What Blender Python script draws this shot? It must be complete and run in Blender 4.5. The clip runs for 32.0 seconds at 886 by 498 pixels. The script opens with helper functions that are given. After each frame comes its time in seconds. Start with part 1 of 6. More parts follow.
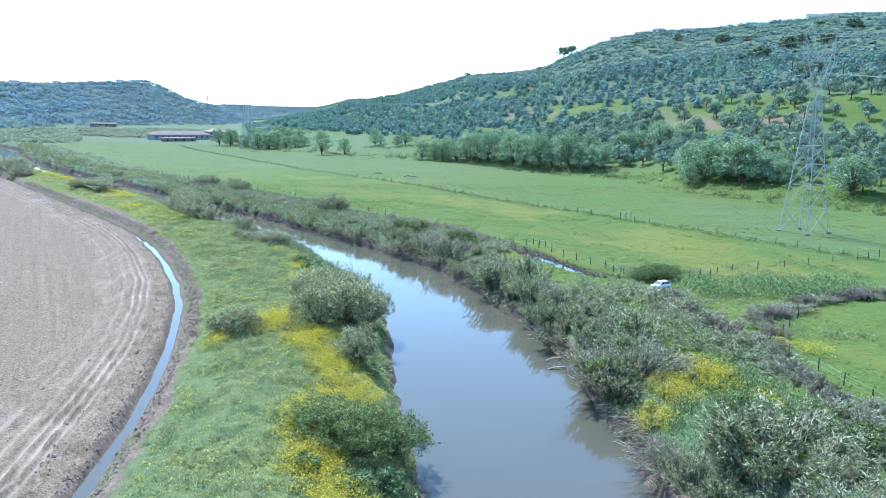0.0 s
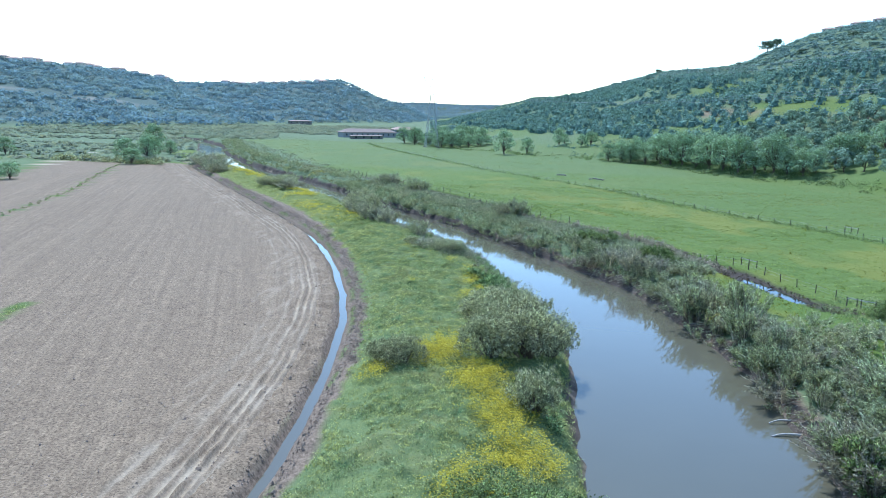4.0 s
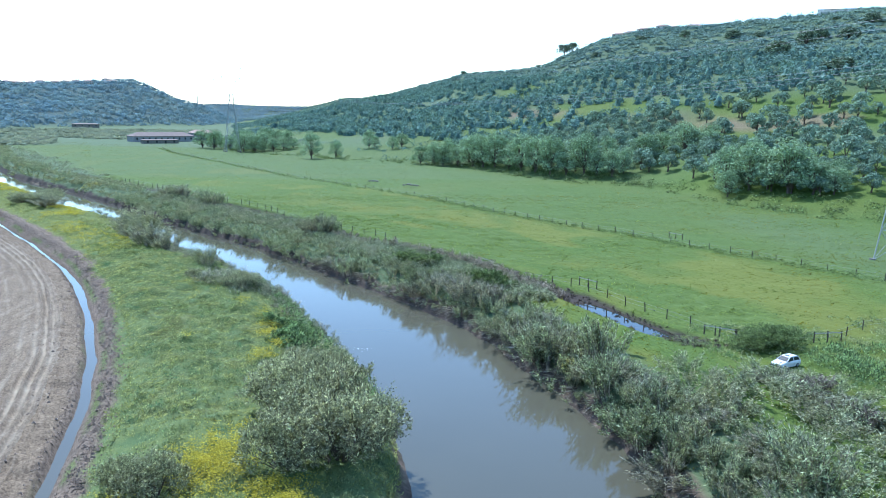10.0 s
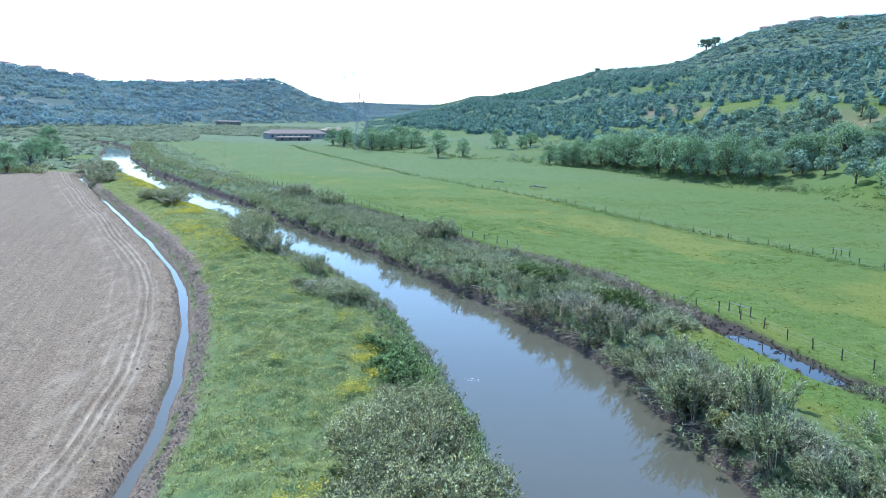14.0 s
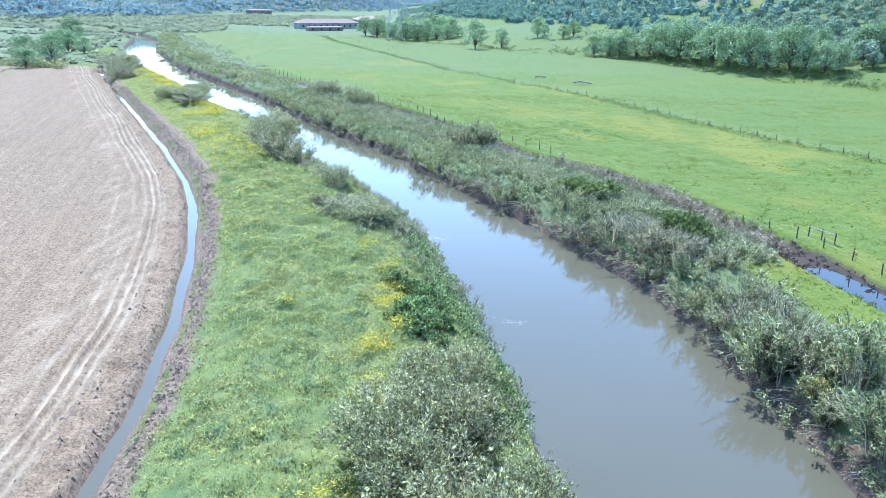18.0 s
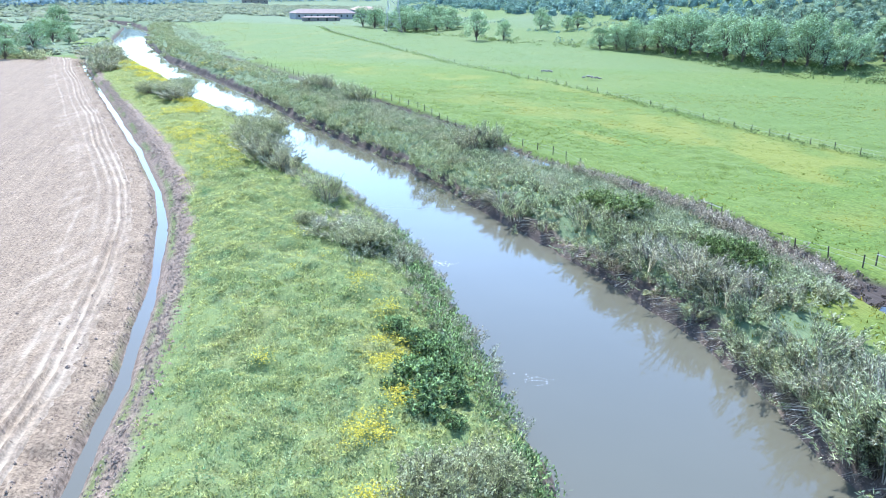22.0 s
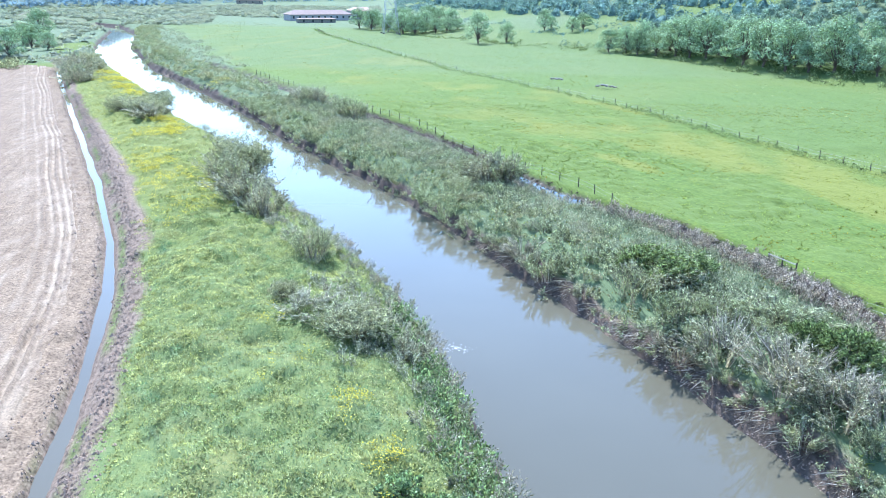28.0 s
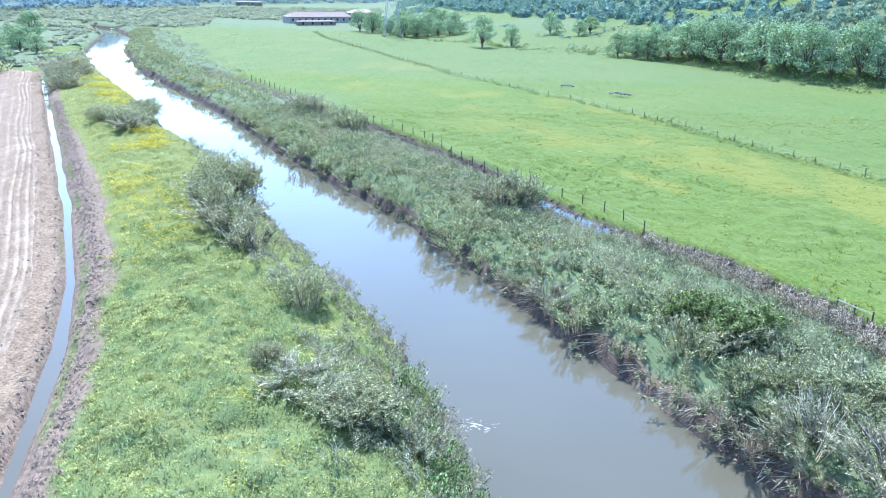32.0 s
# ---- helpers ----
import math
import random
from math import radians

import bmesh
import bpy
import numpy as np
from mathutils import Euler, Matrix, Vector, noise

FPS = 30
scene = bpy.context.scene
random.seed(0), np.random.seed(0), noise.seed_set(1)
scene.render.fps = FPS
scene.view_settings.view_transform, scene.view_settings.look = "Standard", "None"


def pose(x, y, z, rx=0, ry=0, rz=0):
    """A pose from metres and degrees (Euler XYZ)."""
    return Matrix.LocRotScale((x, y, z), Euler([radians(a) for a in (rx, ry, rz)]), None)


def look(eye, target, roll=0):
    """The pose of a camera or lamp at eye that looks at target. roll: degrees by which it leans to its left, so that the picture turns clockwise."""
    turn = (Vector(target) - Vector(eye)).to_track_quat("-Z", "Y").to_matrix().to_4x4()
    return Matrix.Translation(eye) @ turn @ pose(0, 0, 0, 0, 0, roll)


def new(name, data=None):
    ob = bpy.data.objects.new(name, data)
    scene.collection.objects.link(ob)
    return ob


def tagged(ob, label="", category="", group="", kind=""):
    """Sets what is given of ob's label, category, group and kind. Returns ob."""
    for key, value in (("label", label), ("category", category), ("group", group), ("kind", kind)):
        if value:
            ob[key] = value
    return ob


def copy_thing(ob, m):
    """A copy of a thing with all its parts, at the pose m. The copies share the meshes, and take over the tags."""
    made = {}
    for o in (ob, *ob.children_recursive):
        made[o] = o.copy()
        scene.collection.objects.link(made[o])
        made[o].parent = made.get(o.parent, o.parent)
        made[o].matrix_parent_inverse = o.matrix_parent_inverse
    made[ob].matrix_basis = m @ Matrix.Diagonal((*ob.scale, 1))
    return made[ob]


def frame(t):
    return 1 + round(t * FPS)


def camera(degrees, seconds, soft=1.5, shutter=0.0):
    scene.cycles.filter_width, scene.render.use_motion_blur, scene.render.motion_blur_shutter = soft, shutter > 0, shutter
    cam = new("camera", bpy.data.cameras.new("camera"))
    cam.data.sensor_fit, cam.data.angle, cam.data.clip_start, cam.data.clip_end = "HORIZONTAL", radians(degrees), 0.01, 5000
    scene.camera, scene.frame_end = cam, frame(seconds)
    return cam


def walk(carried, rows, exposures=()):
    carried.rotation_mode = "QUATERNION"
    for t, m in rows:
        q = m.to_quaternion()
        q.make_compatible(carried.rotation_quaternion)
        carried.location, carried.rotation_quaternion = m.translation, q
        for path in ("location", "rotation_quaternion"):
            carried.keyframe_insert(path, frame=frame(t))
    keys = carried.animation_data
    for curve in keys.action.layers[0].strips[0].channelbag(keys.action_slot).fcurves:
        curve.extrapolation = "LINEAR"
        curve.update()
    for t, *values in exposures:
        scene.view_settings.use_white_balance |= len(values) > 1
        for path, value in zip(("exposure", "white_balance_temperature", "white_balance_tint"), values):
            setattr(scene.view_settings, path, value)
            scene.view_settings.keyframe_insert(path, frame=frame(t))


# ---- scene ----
cam = camera(58.0, 32.0, soft=0.55)
PATH = [
    (0, (3.321, -3.477, 18.147), (3.428, -1.507, 17.818), 1.1),
    (0.5, (3.52, -2.242, 18.255), (3.456, -0.272, 17.921), 1.0),
    (1, (3.431, -1.135, 18.236), (3.151, 0.816, 17.896), 0.9),
    (1.5, (3.581, -0.085, 18.258), (3.17, 1.842, 17.913), 1.0),
    (2, (3.625, 1.24, 18.204), (3.212, 3.167, 17.861), 0.8),
    (2.5, (3.406, 2.475, 18.434), (3.035, 4.41, 18.09), 1.2),
    (4.5, (2.25, 7.982, 18.241), (1.946, 9.93, 17.902), 1.1),
    (5, (2.048, 9.589, 18.324), (1.993, 11.561, 17.993), 1.1),
    (5.5, (1.794, 11.113, 18.302), (1.851, 13.085, 17.974), 1.1),
    (6, (1.58, 12.467, 18.375), (1.661, 14.438, 18.044), 0.9),
    (7.5, (1.665, 16.736, 18.407), (1.779, 18.706, 18.078), 1.1),
    (9, (1.527, 20.376, 18.401), (1.652, 22.345, 18.07), 0.9),
    (10.5, (1.927, 24.974, 18.373), (2.052, 26.943, 18.044), 1.1),
    (12, (2.251, 28.649, 18.271), (2.374, 30.618, 17.941), 1.0),
    (13, (2.415, 31.011, 18.268), (2.539, 32.98, 17.938), 1.1),
    (13.5, (2.465, 31.772, 18.326), (2.483, 33.744, 17.994), 1.0),
    (14, (2.408, 32.618, 18.359), (2.216, 34.58, 18.019), 1.1),
    (14.5, (2.408, 33.557, 18.36), (2.126, 35.508, 18.018), 1.0),
    (16.5, (1.9, 38.139, 18.515), (1.622, 40.074, 18.091), 0.9),
    (17, (1.747, 39.16, 18.624), (1.472, 41.08, 18.137), 0.7),
    (17.5, (1.595, 40.487, 18.664), (1.323, 42.391, 18.116), 0.8),
    (18, (1.4, 41.772, 18.659), (1.131, 43.66, 18.058), 0.8),
    (18.5, (1.162, 42.959, 18.631), (0.894, 44.839, 18.005), 0.8),
    (19, (0.819, 44.165, 18.536), (0.553, 46.046, 17.911), 0.9),
    (21, (-0.217, 49.117, 18.344), (-0.481, 50.999, 17.722), 1.0),
    (23, (-1.261, 53.748, 18.559), (-1.52, 55.631, 17.937), 1.1),
    (25, (-2.247, 58.401, 18.686), (-2.506, 60.285, 18.064), 1.0),
    (27.5, (-3.528, 63.837, 19.209), (-3.784, 65.72, 18.583), 0.7),
    (28, (-3.696, 65.119, 19.103), (-3.953, 67.001, 18.478), 0.8),
    (30, (-4.631, 70.019, 19.108), (-4.891, 71.901, 18.484), 0.6),
    (32, (-5.785, 73.979, 18.933), (-6.043, 75.863, 18.313), 0.9),
]
UNIT = 1.4
walk(cam, [(t, look(Vector(eye) * UNIT, Vector(target) * UNIT, roll)) for t, eye, target, roll in PATH],
     exposures=[(0, 1.32, 5200, 7), (1, 1.25, 5230, 7), (2, 1.0, 5250, 6), (6, 0.97, 5200, 5), (16.5, 1.07, 5250, 7), (18, 1.66, 5350, 8.5), (19, 1.84, 5430, 10.5), (32, 1.84, 5350, 12)])

# ---- daylight: high sun ahead and a little to the left, clear sky ----
SUN_UP, SUN_TURN = 50.0, -22.0
sky = bpy.data.worlds.new("sky")
scene.world = sky
sky.use_nodes = True
sky_tex = sky.node_tree.nodes.new("ShaderNodeTexSky")
sky_tex.sky_type, sky_tex.sun_disc = "NISHITA", False
sky_tex.sun_elevation, sky_tex.sun_rotation = radians(SUN_UP), radians(SUN_TURN)
sky_tex.air_density, sky_tex.dust_density, sky_tex.ozone_density = 1.0, 0.1, 0.8
sky.node_tree.links.new(sky_tex.outputs[0], sky.node_tree.nodes["Background"].inputs[0])
sky.node_tree.nodes["Background"].inputs[1].default_value = 0.15
sun = new("sun", bpy.data.lights.new("sun", "SUN"))
sun.data.energy, sun.data.angle, sun.data.color = 3.3, radians(0.53), (1.0, 0.95, 0.88)
sun_way = Vector((math.sin(radians(SUN_TURN)) * math.cos(radians(SUN_UP)), math.cos(radians(SUN_TURN)) * math.cos(radians(SUN_UP)), math.sin(radians(SUN_UP))))
sun.matrix_world = look(sun_way * 100, (0, 0, 0))


# ---- materials ----
def material(name):
    m = bpy.data.materials.new(name)
    m.use_nodes = True
    return m, m.node_tree.nodes, m.node_tree.links, m.node_tree.nodes["Principled BSDF"]


def ramp(nodes, links, fac, stops):
    r = nodes.new("ShaderNodeValToRGB")
    while len(r.color_ramp.elements) < len(stops):
        r.color_ramp.elements.new(0.5)
    for e, (at, c) in zip(r.color_ramp.elements, stops):
        e.position, e.color = at, (*c, 1)
    links.new(fac, r.inputs[0])
    return r.outputs[0]


def noise_of(nodes, links, scale, detail=4, rough=0.6, stretch=None, coords="Object"):
    tc = nodes.new("ShaderNodeTexCoord")
    n = nodes.new("ShaderNodeTexNoise")
    n.inputs["Scale"].default_value, n.inputs["Detail"].default_value, n.inputs["Roughness"].default_value = scale, detail, rough
    src = tc.outputs[coords]
    if stretch:
        mp = nodes.new("ShaderNodeMapping")
        mp.vector_type = "TEXTURE"
        mp.inputs["Scale"].default_value = stretch[:3]
        mp.inputs["Rotation"].default_value = (0, 0, radians(stretch[3]) if len(stretch) > 3 else 0)
        links.new(src, mp.inputs[0])
        src = mp.outputs[0]
    links.new(src, n.inputs["Vector"])
    return n.outputs["Fac"]


def mix(nodes, links, fac, a, b, how="MIX"):
    m = nodes.new("ShaderNodeMix")
    m.data_type, m.blend_type = "RGBA", how
    for sock, v in ((m.inputs["Factor"], fac), (m.inputs["A"], a), (m.inputs["B"], b)):
        if isinstance(v, (int, float)):
            sock.default_value = v
        elif isinstance(v, tuple):
            sock.default_value = (*v, 1)
        else:
            links.new(v, sock)
    return m.outputs["Result"]


def sums(nodes, links, how, a, b):
    m = nodes.new("ShaderNodeMath")
    m.operation = how
    for sock, v in zip(m.inputs, (a, b)):
        if isinstance(v, (int, float)):
            sock.default_value = v
        else:
            links.new(v, sock)
    return m.outputs[0]


def bump(nodes, links, height, strength, distance, shader):
    b = nodes.new("ShaderNodeBump")
    b.inputs["Strength"].default_value, b.inputs["Distance"].default_value = strength, distance
    links.new(height, b.inputs["Height"])
    links.new(b.outputs[0], shader.inputs["Normal"])


def plain(name, c, rough=0.6, metal=0.0, vary=0.25, scale=3.0, relief=0.0):
    """A painted, wooden, metal or mineral surface with two scales of variation."""
    m, nodes, links, p = material(name)
    big, fine = noise_of(nodes, links, scale, 3), noise_of(nodes, links, scale * 9, 5, 0.7)
    lo, hi = tuple(v * (1 - vary) for v in c), tuple(min(1, v * (1 + vary)) for v in c)
    col = ramp(nodes, links, big, [(0.3, lo), (0.7, hi)])
    links.new(mix(nodes, links, 0.35, col, ramp(nodes, links, fine, [(0.3, lo), (0.7, hi)])), p.inputs["Base Color"])
    p.inputs["Roughness"].default_value, p.inputs["Metallic"].default_value = rough, metal
    if relief:
        bump(nodes, links, fine, 0.6, relief, p)
    return m


def foliage(name, dark, light, third=None, island=True, through_light=0.42, patch=0.12, gloss=0.0, soft_up=0.0, fourth=None, vary=0.5, clump=1.1, clump_vary=0.35):
    """Leaves and blades: colour varies from leaf to leaf and in patches; some light passes through."""
    m, nodes, links, p = material(name)
    out = nodes["Material Output"]
    rnd = nodes.new("ShaderNodeNewGeometry").outputs["Random Per Island"] if island else nodes.new("ShaderNodeObjectInfo").outputs["Random"]
    geo = nodes.new("ShaderNodeNewGeometry")
    n = nodes.new("ShaderNodeTexNoise")
    n.inputs["Scale"].default_value, n.inputs["Detail"].default_value = patch, 4
    links.new(geo.outputs["Position"], n.inputs["Vector"])
    col = ramp(nodes, links, rnd, [(0.0, dark), (1.0, light)])
    if third:
        f = ramp(nodes, links, n.outputs["Fac"], [(0.42, (0, 0, 0)), (0.66, (1, 1, 1))])
        col = mix(nodes, links, f, col, third)
    if fourth:
        n2 = nodes.new("ShaderNodeTexNoise")
        n2.inputs["Scale"].default_value, n2.inputs["Detail"].default_value = patch * 3.1, 5
        links.new(geo.outputs["Position"], n2.inputs["Vector"])
        col = mix(nodes, links, ramp(nodes, links, n2.outputs["Fac"], [(0.5, (0, 0, 0)), (0.66, (1, 1, 1))]), col, fourth)
    if not island:
        inner = nodes.new("ShaderNodeNewGeometry").outputs["Random Per Island"]
        col = mix(nodes, links, 0.45, col, ramp(nodes, links, inner, [(0.0, tuple(v * 0.6 for v in dark)), (1.0, tuple(v * 1.35 for v in light))]))
    leaf_random = nodes.new("ShaderNodeNewGeometry").outputs["Random Per Island"]
    lively = sums(nodes, links, "ADD", sums(nodes, links, "MULTIPLY", sums(nodes, links, "POWER", leaf_random, 1.8), 2.2 * vary), 1 - 0.8 * vary)
    tuft = nodes.new("ShaderNodeTexNoise")
    tuft.inputs["Scale"].default_value, tuft.inputs["Detail"].default_value, tuft.inputs["Roughness"].default_value = clump, 5, 0.68
    links.new(geo.outputs["Position"], tuft.inputs["Vector"])
    patchy = nodes.new("ShaderNodeMapRange")
    for sock, v in zip(patchy.inputs[1:5], (0.39, 0.61, 1 - clump_vary, 1 + clump_vary)):
        sock.default_value = v
    links.new(tuft.outputs["Fac"], patchy.inputs[0])
    col = mix(nodes, links, 1.0, col, sums(nodes, links, "MULTIPLY", lively, patchy.outputs[0]), "MULTIPLY")
    links.new(col, p.inputs["Base Color"])
    p.inputs["Roughness"].default_value = 0.55
    p.inputs["Specular IOR Level"].default_value = 0.0 if soft_up > 0.25 else 0.1 + gloss
    if soft_up:
        m.cycles.use_bump_map_correction = False
        lean = nodes.new("ShaderNodeMix")
        lean.data_type = "VECTOR"
        lean.inputs["Factor"].default_value = soft_up
        links.new(geo.outputs["Normal"], lean.inputs[4])
        lean.inputs[5].default_value = (0, 0, 1)
        links.new(lean.outputs[1], p.inputs["Normal"])
    tr = nodes.new("ShaderNodeBsdfTranslucent")
    links.new(mix(nodes, links, 1.0, col, (1.0, 1.0, 0.62), "MULTIPLY"), tr.inputs[0])
    mx = nodes.new("ShaderNodeMixShader")
    mx.inputs[0].default_value = through_light
    links.new(p.outputs[0], mx.inputs[1])
    links.new(tr.outputs[0], mx.inputs[2])
    links.new(mx.outputs[0], out.inputs[0])
    return m


def attribute(nodes, name):
    a = nodes.new("ShaderNodeAttribute")
    a.attribute_name = name
    return a.outputs["Fac"]


def ground_material():
    m, nodes, links, p = material("ground")
    n_big = noise_of(nodes, links, 0.035, 4, 0.6)
    n_mid = noise_of(nodes, links, 0.35, 5, 0.65)
    n_fine = noise_of(nodes, links, 4.0, 5, 0.7)
    grass = mix(nodes, links, n_mid, (0.074, 0.117, 0.0216), (0.11, 0.152, 0.0297))
    grass = mix(nodes, links, ramp(nodes, links, n_big, [(0.45, (0, 0, 0)), (0.62, (1, 1, 1))]), grass, (0.1305, 0.1476, 0.0333))
    grass = mix(nodes, links, 0.5, grass, ramp(nodes, links, n_fine, [(0.4, (0.043, 0.08, 0.014)), (0.6, (0.158, 0.228, 0.042))]))
    grass = mix(nodes, links, ramp(nodes, links, noise_of(nodes, links, 2.2, 6, 0.8), [(0.36, (0.55, 0.55, 0.55)), (0.52, (0, 0, 0))]), grass, (0.045, 0.085, 0.016))
    rough_grass = mix(nodes, links, n_mid, (0.078, 0.112, 0.056), (0.15, 0.192, 0.1))
    col = mix(nodes, links, attribute(nodes, "yellow_grass"), grass, mix(nodes, links, n_fine, (0.122, 0.1395, 0.025), (0.195, 0.2025, 0.042)))
    col = mix(nodes, links, attribute(nodes, "lush_grass"), col, mix(nodes, links, n_fine, (0.072, 0.112, 0.025), (0.14, 0.188, 0.046)))
    n_leaf = noise_of(nodes, links, 9.0, 5, 0.75)
    n_hue = noise_of(nodes, links, 0.22, 4, 0.65)
    levee = ramp(nodes, links, n_hue, [(0.32, (0.11, 0.155, 0.06)), (0.44, (0.165, 0.195, 0.064)), (0.53, (0.138, 0.178, 0.068)), (0.66, (0.19, 0.195, 0.068))])
    levee = mix(nodes, links, ramp(nodes, links, n_leaf, [(0.36, (0.8, 0.8, 0.8)), (0.54, (0, 0, 0))]), levee, (0.06, 0.105, 0.036))
    col = mix(nodes, links, attribute(nodes, "levee_grass"), col, levee)
    col = mix(nodes, links, attribute(nodes, "rough_grass"), col, rough_grass)
    streak = noise_of(nodes, links, 0.5, 5, 0.7, (0.4, 30.0, 1, 24))
    thin_streak = noise_of(nodes, links, 1.1, 4, 0.6, (0.2, 24.0, 1, 20))
    streak = ramp(nodes, links, mix(nodes, links, 0.4, streak, thin_streak), [(0.38, (0, 0, 0)), (0.62, (1, 1, 1))])
    soil = mix(nodes, links, streak, (0.15, 0.108, 0.07), (0.335, 0.255, 0.168))
    soil = mix(nodes, links, ramp(nodes, links, noise_of(nodes, links, 0.9, 6, 0.75), [(0.4, (0.6, 0.6, 0.6)), (0.56, (0, 0, 0))]), soil, (0.12, 0.088, 0.062))
    soil = mix(nodes, links, 0.5, soil, ramp(nodes, links, n_fine, [(0.36, (0.12, 0.085, 0.055)), (0.64, (0.385, 0.293, 0.192))]))
    crumbs = noise_of(nodes, links, 7.0, 6, 0.75)
    soil = mix(nodes, links, ramp(nodes, links, crumbs, [(0.38, (0.85, 0.85, 0.85)), (0.53, (0, 0, 0))]), soil, (0.075, 0.052, 0.036))
    col = mix(nodes, links, attribute(nodes, "soil"), col, soil)
    pale = mix(nodes, links, n_fine, (0.36, 0.292, 0.21), (0.52, 0.445, 0.33))
    col = mix(nodes, links, attribute(nodes, "track"), col, pale)
    mud_rut_shade = mix(nodes, links, ramp(nodes, links, n_fine, [(0.3, (0, 0, 0)), (0.65, (1, 1, 1))]), (0.07, 0.05, 0.035), (0.265, 0.2, 0.145))
    # real mud, and on the farm track the painted shadow edges of the ruts
    col = mix(nodes, links, attribute(nodes, "mud_rut_shade"), col, mud_rut_shade)
    # dark wet mud, also used to paint shade under the river banks
    col = mix(nodes, links, attribute(nodes, "wet_mud_bank_shade"), col, mix(nodes, links, n_fine, (0.035, 0.028, 0.024), (0.085, 0.068, 0.056)))
    col = mix(nodes, links, attribute(nodes, "woods_floor"), col, mix(nodes, links, n_mid, (0.055, 0.085, 0.075), (0.095, 0.13, 0.108)))
    rock = mix(nodes, links, n_mid, (0.20, 0.18, 0.15), (0.36, 0.33, 0.28))
    col = mix(nodes, links, attribute(nodes, "rock"), col, rock)
    links.new(col, p.inputs["Base Color"])
    p.inputs["Roughness"].default_value = 0.95
    p.inputs["Specular IOR Level"].default_value = 0.15
    bump(nodes, links, mix(nodes, links, 0.45, mix(nodes, links, 0.5, mix(nodes, links, 0.5, n_fine, crumbs), streak), noise_of(nodes, links, 1.3, 4, 0.6)), 0.9, 0.24, p)
    return m


def water_material(name, murk, swell):
    m, nodes, links, p = material(name)
    n = noise_of(nodes, links, 0.06, 3)
    links.new(mix(nodes, links, n, tuple(v * 0.85 for v in murk), tuple(v * 1.12 for v in murk)), p.inputs["Base Color"])
    p.inputs["Roughness"].default_value, p.inputs["IOR"].default_value = 0.04, 1.33
    p.inputs["Specular Tint"].default_value = (0.58, 0.95, 1.0, 1)
    ripple = noise_of(nodes, links, 1.6, 4, 0.55, (0.8, 1.6, 1, 30))
    bump(nodes, links, ripple, swell, 0.03, p)
    return m


M_GROUND = ground_material()
M_RIVER = water_material("river_water", (0.102, 0.096, 0.068), 0.07)
M_DITCH = water_material("ditch_water", (0.112, 0.101, 0.070), 0.05)
M_POND = water_material("pool_water", (0.03, 0.03, 0.028), 0.05)
M_MEADOW = foliage("meadow_grass", (0.1021, 0.1204, 0.01426), (0.1498, 0.1545, 0.01901), (0.1873, 0.1545, 0.01901), patch=0.03, through_light=0.45, soft_up=0.5, fourth=(0.09647, 0.1443, 0.03168), clump=1.6, clump_vary=0.45, vary=0.5)
M_RANK = foliage("rank_meadow_weeds", (0.1361, 0.1926, 0.04273), (0.2144, 0.2609, 0.07122), (0.1775, 0.2298, 0.06105), patch=0.1, through_light=0.45, soft_up=0.55, clump=1.6, clump_vary=0.45, vary=0.5)
M_LEVEE = foliage("levee_grass", (0.2521, 0.2895, 0.1074), (0.3678, 0.386, 0.1612), (0.3457, 0.3694, 0.1553), patch=0.2, through_light=0.45, soft_up=0.62, fourth=(0.2248, 0.2895, 0.1687), clump=2.0, clump_vary=0.48, vary=0.22)
M_WEED = foliage("levee_weeds", (0.1813, 0.239, 0.1095), (0.3237, 0.3556, 0.1899), (0.3483, 0.3657, 0.1998), patch=0.2, through_light=0.45, soft_up=0.4, fourth=(0.1294, 0.2215, 0.1242), clump=2.2, clump_vary=0.4, vary=0.35)
M_LUSH = foliage("lush_leaves", (0.125, 0.195, 0.095), (0.24, 0.325, 0.16), patch=0.3, through_light=0.45, soft_up=0.15, clump=2.2, vary=0.6, clump_vary=0.5)
M_FLOWER = foliage("yellow_petals", (0.42, 0.37, 0.04), (0.58, 0.51, 0.09), patch=0.3, through_light=0.45, soft_up=0.4, vary=0.3, clump_vary=0.15)
M_GOLD = foliage("yellow_bush_flowers", (0.33, 0.34, 0.150), (0.62, 0.57, 0.24), patch=0.3, through_light=0.4, soft_up=0.3)
REED = ((0.162, 0.2, 0.112), (0.355, 0.395, 0.24), (0.325, 0.32, 0.205))
M_REED = foliage("reed_leaves", *REED, island=False, patch=0.15, soft_up=0.05, through_light=0.34, vary=0.5, clump_vary=0.5, clump=2.2)
M_PALE = foliage("pale_dry_cane", (0.1703, 0.1641, 0.1181), (0.3407, 0.3232, 0.241), island=False, patch=0.2, soft_up=0.1, through_light=0.34, vary=0.5, clump_vary=0.5, clump=2.2)
M_REEDS = foliage("reedbed_leaves", *REED, patch=0.15, soft_up=0.05, through_light=0.34, vary=0.5, clump=2.2, clump_vary=0.5)
M_REEDFAR = foliage("distant_cane_leaves", *REED, patch=0.15, soft_up=0.3, through_light=0.36, vary=0.28, clump=0.9, clump_vary=0.4)
M_BROWNS = foliage("brown_reedbed", (0.085, 0.066, 0.053), (0.20, 0.165, 0.135), patch=0.2, through_light=0.2, vary=0.55)
M_DUSKGREEN = foliage("young_cane_leaves", (0.17, 0.195, 0.13), (0.37, 0.385, 0.28), (0.33, 0.30, 0.24), patch=0.2, through_light=0.3, vary=0.5, clump=2.2, clump_vary=0.5)
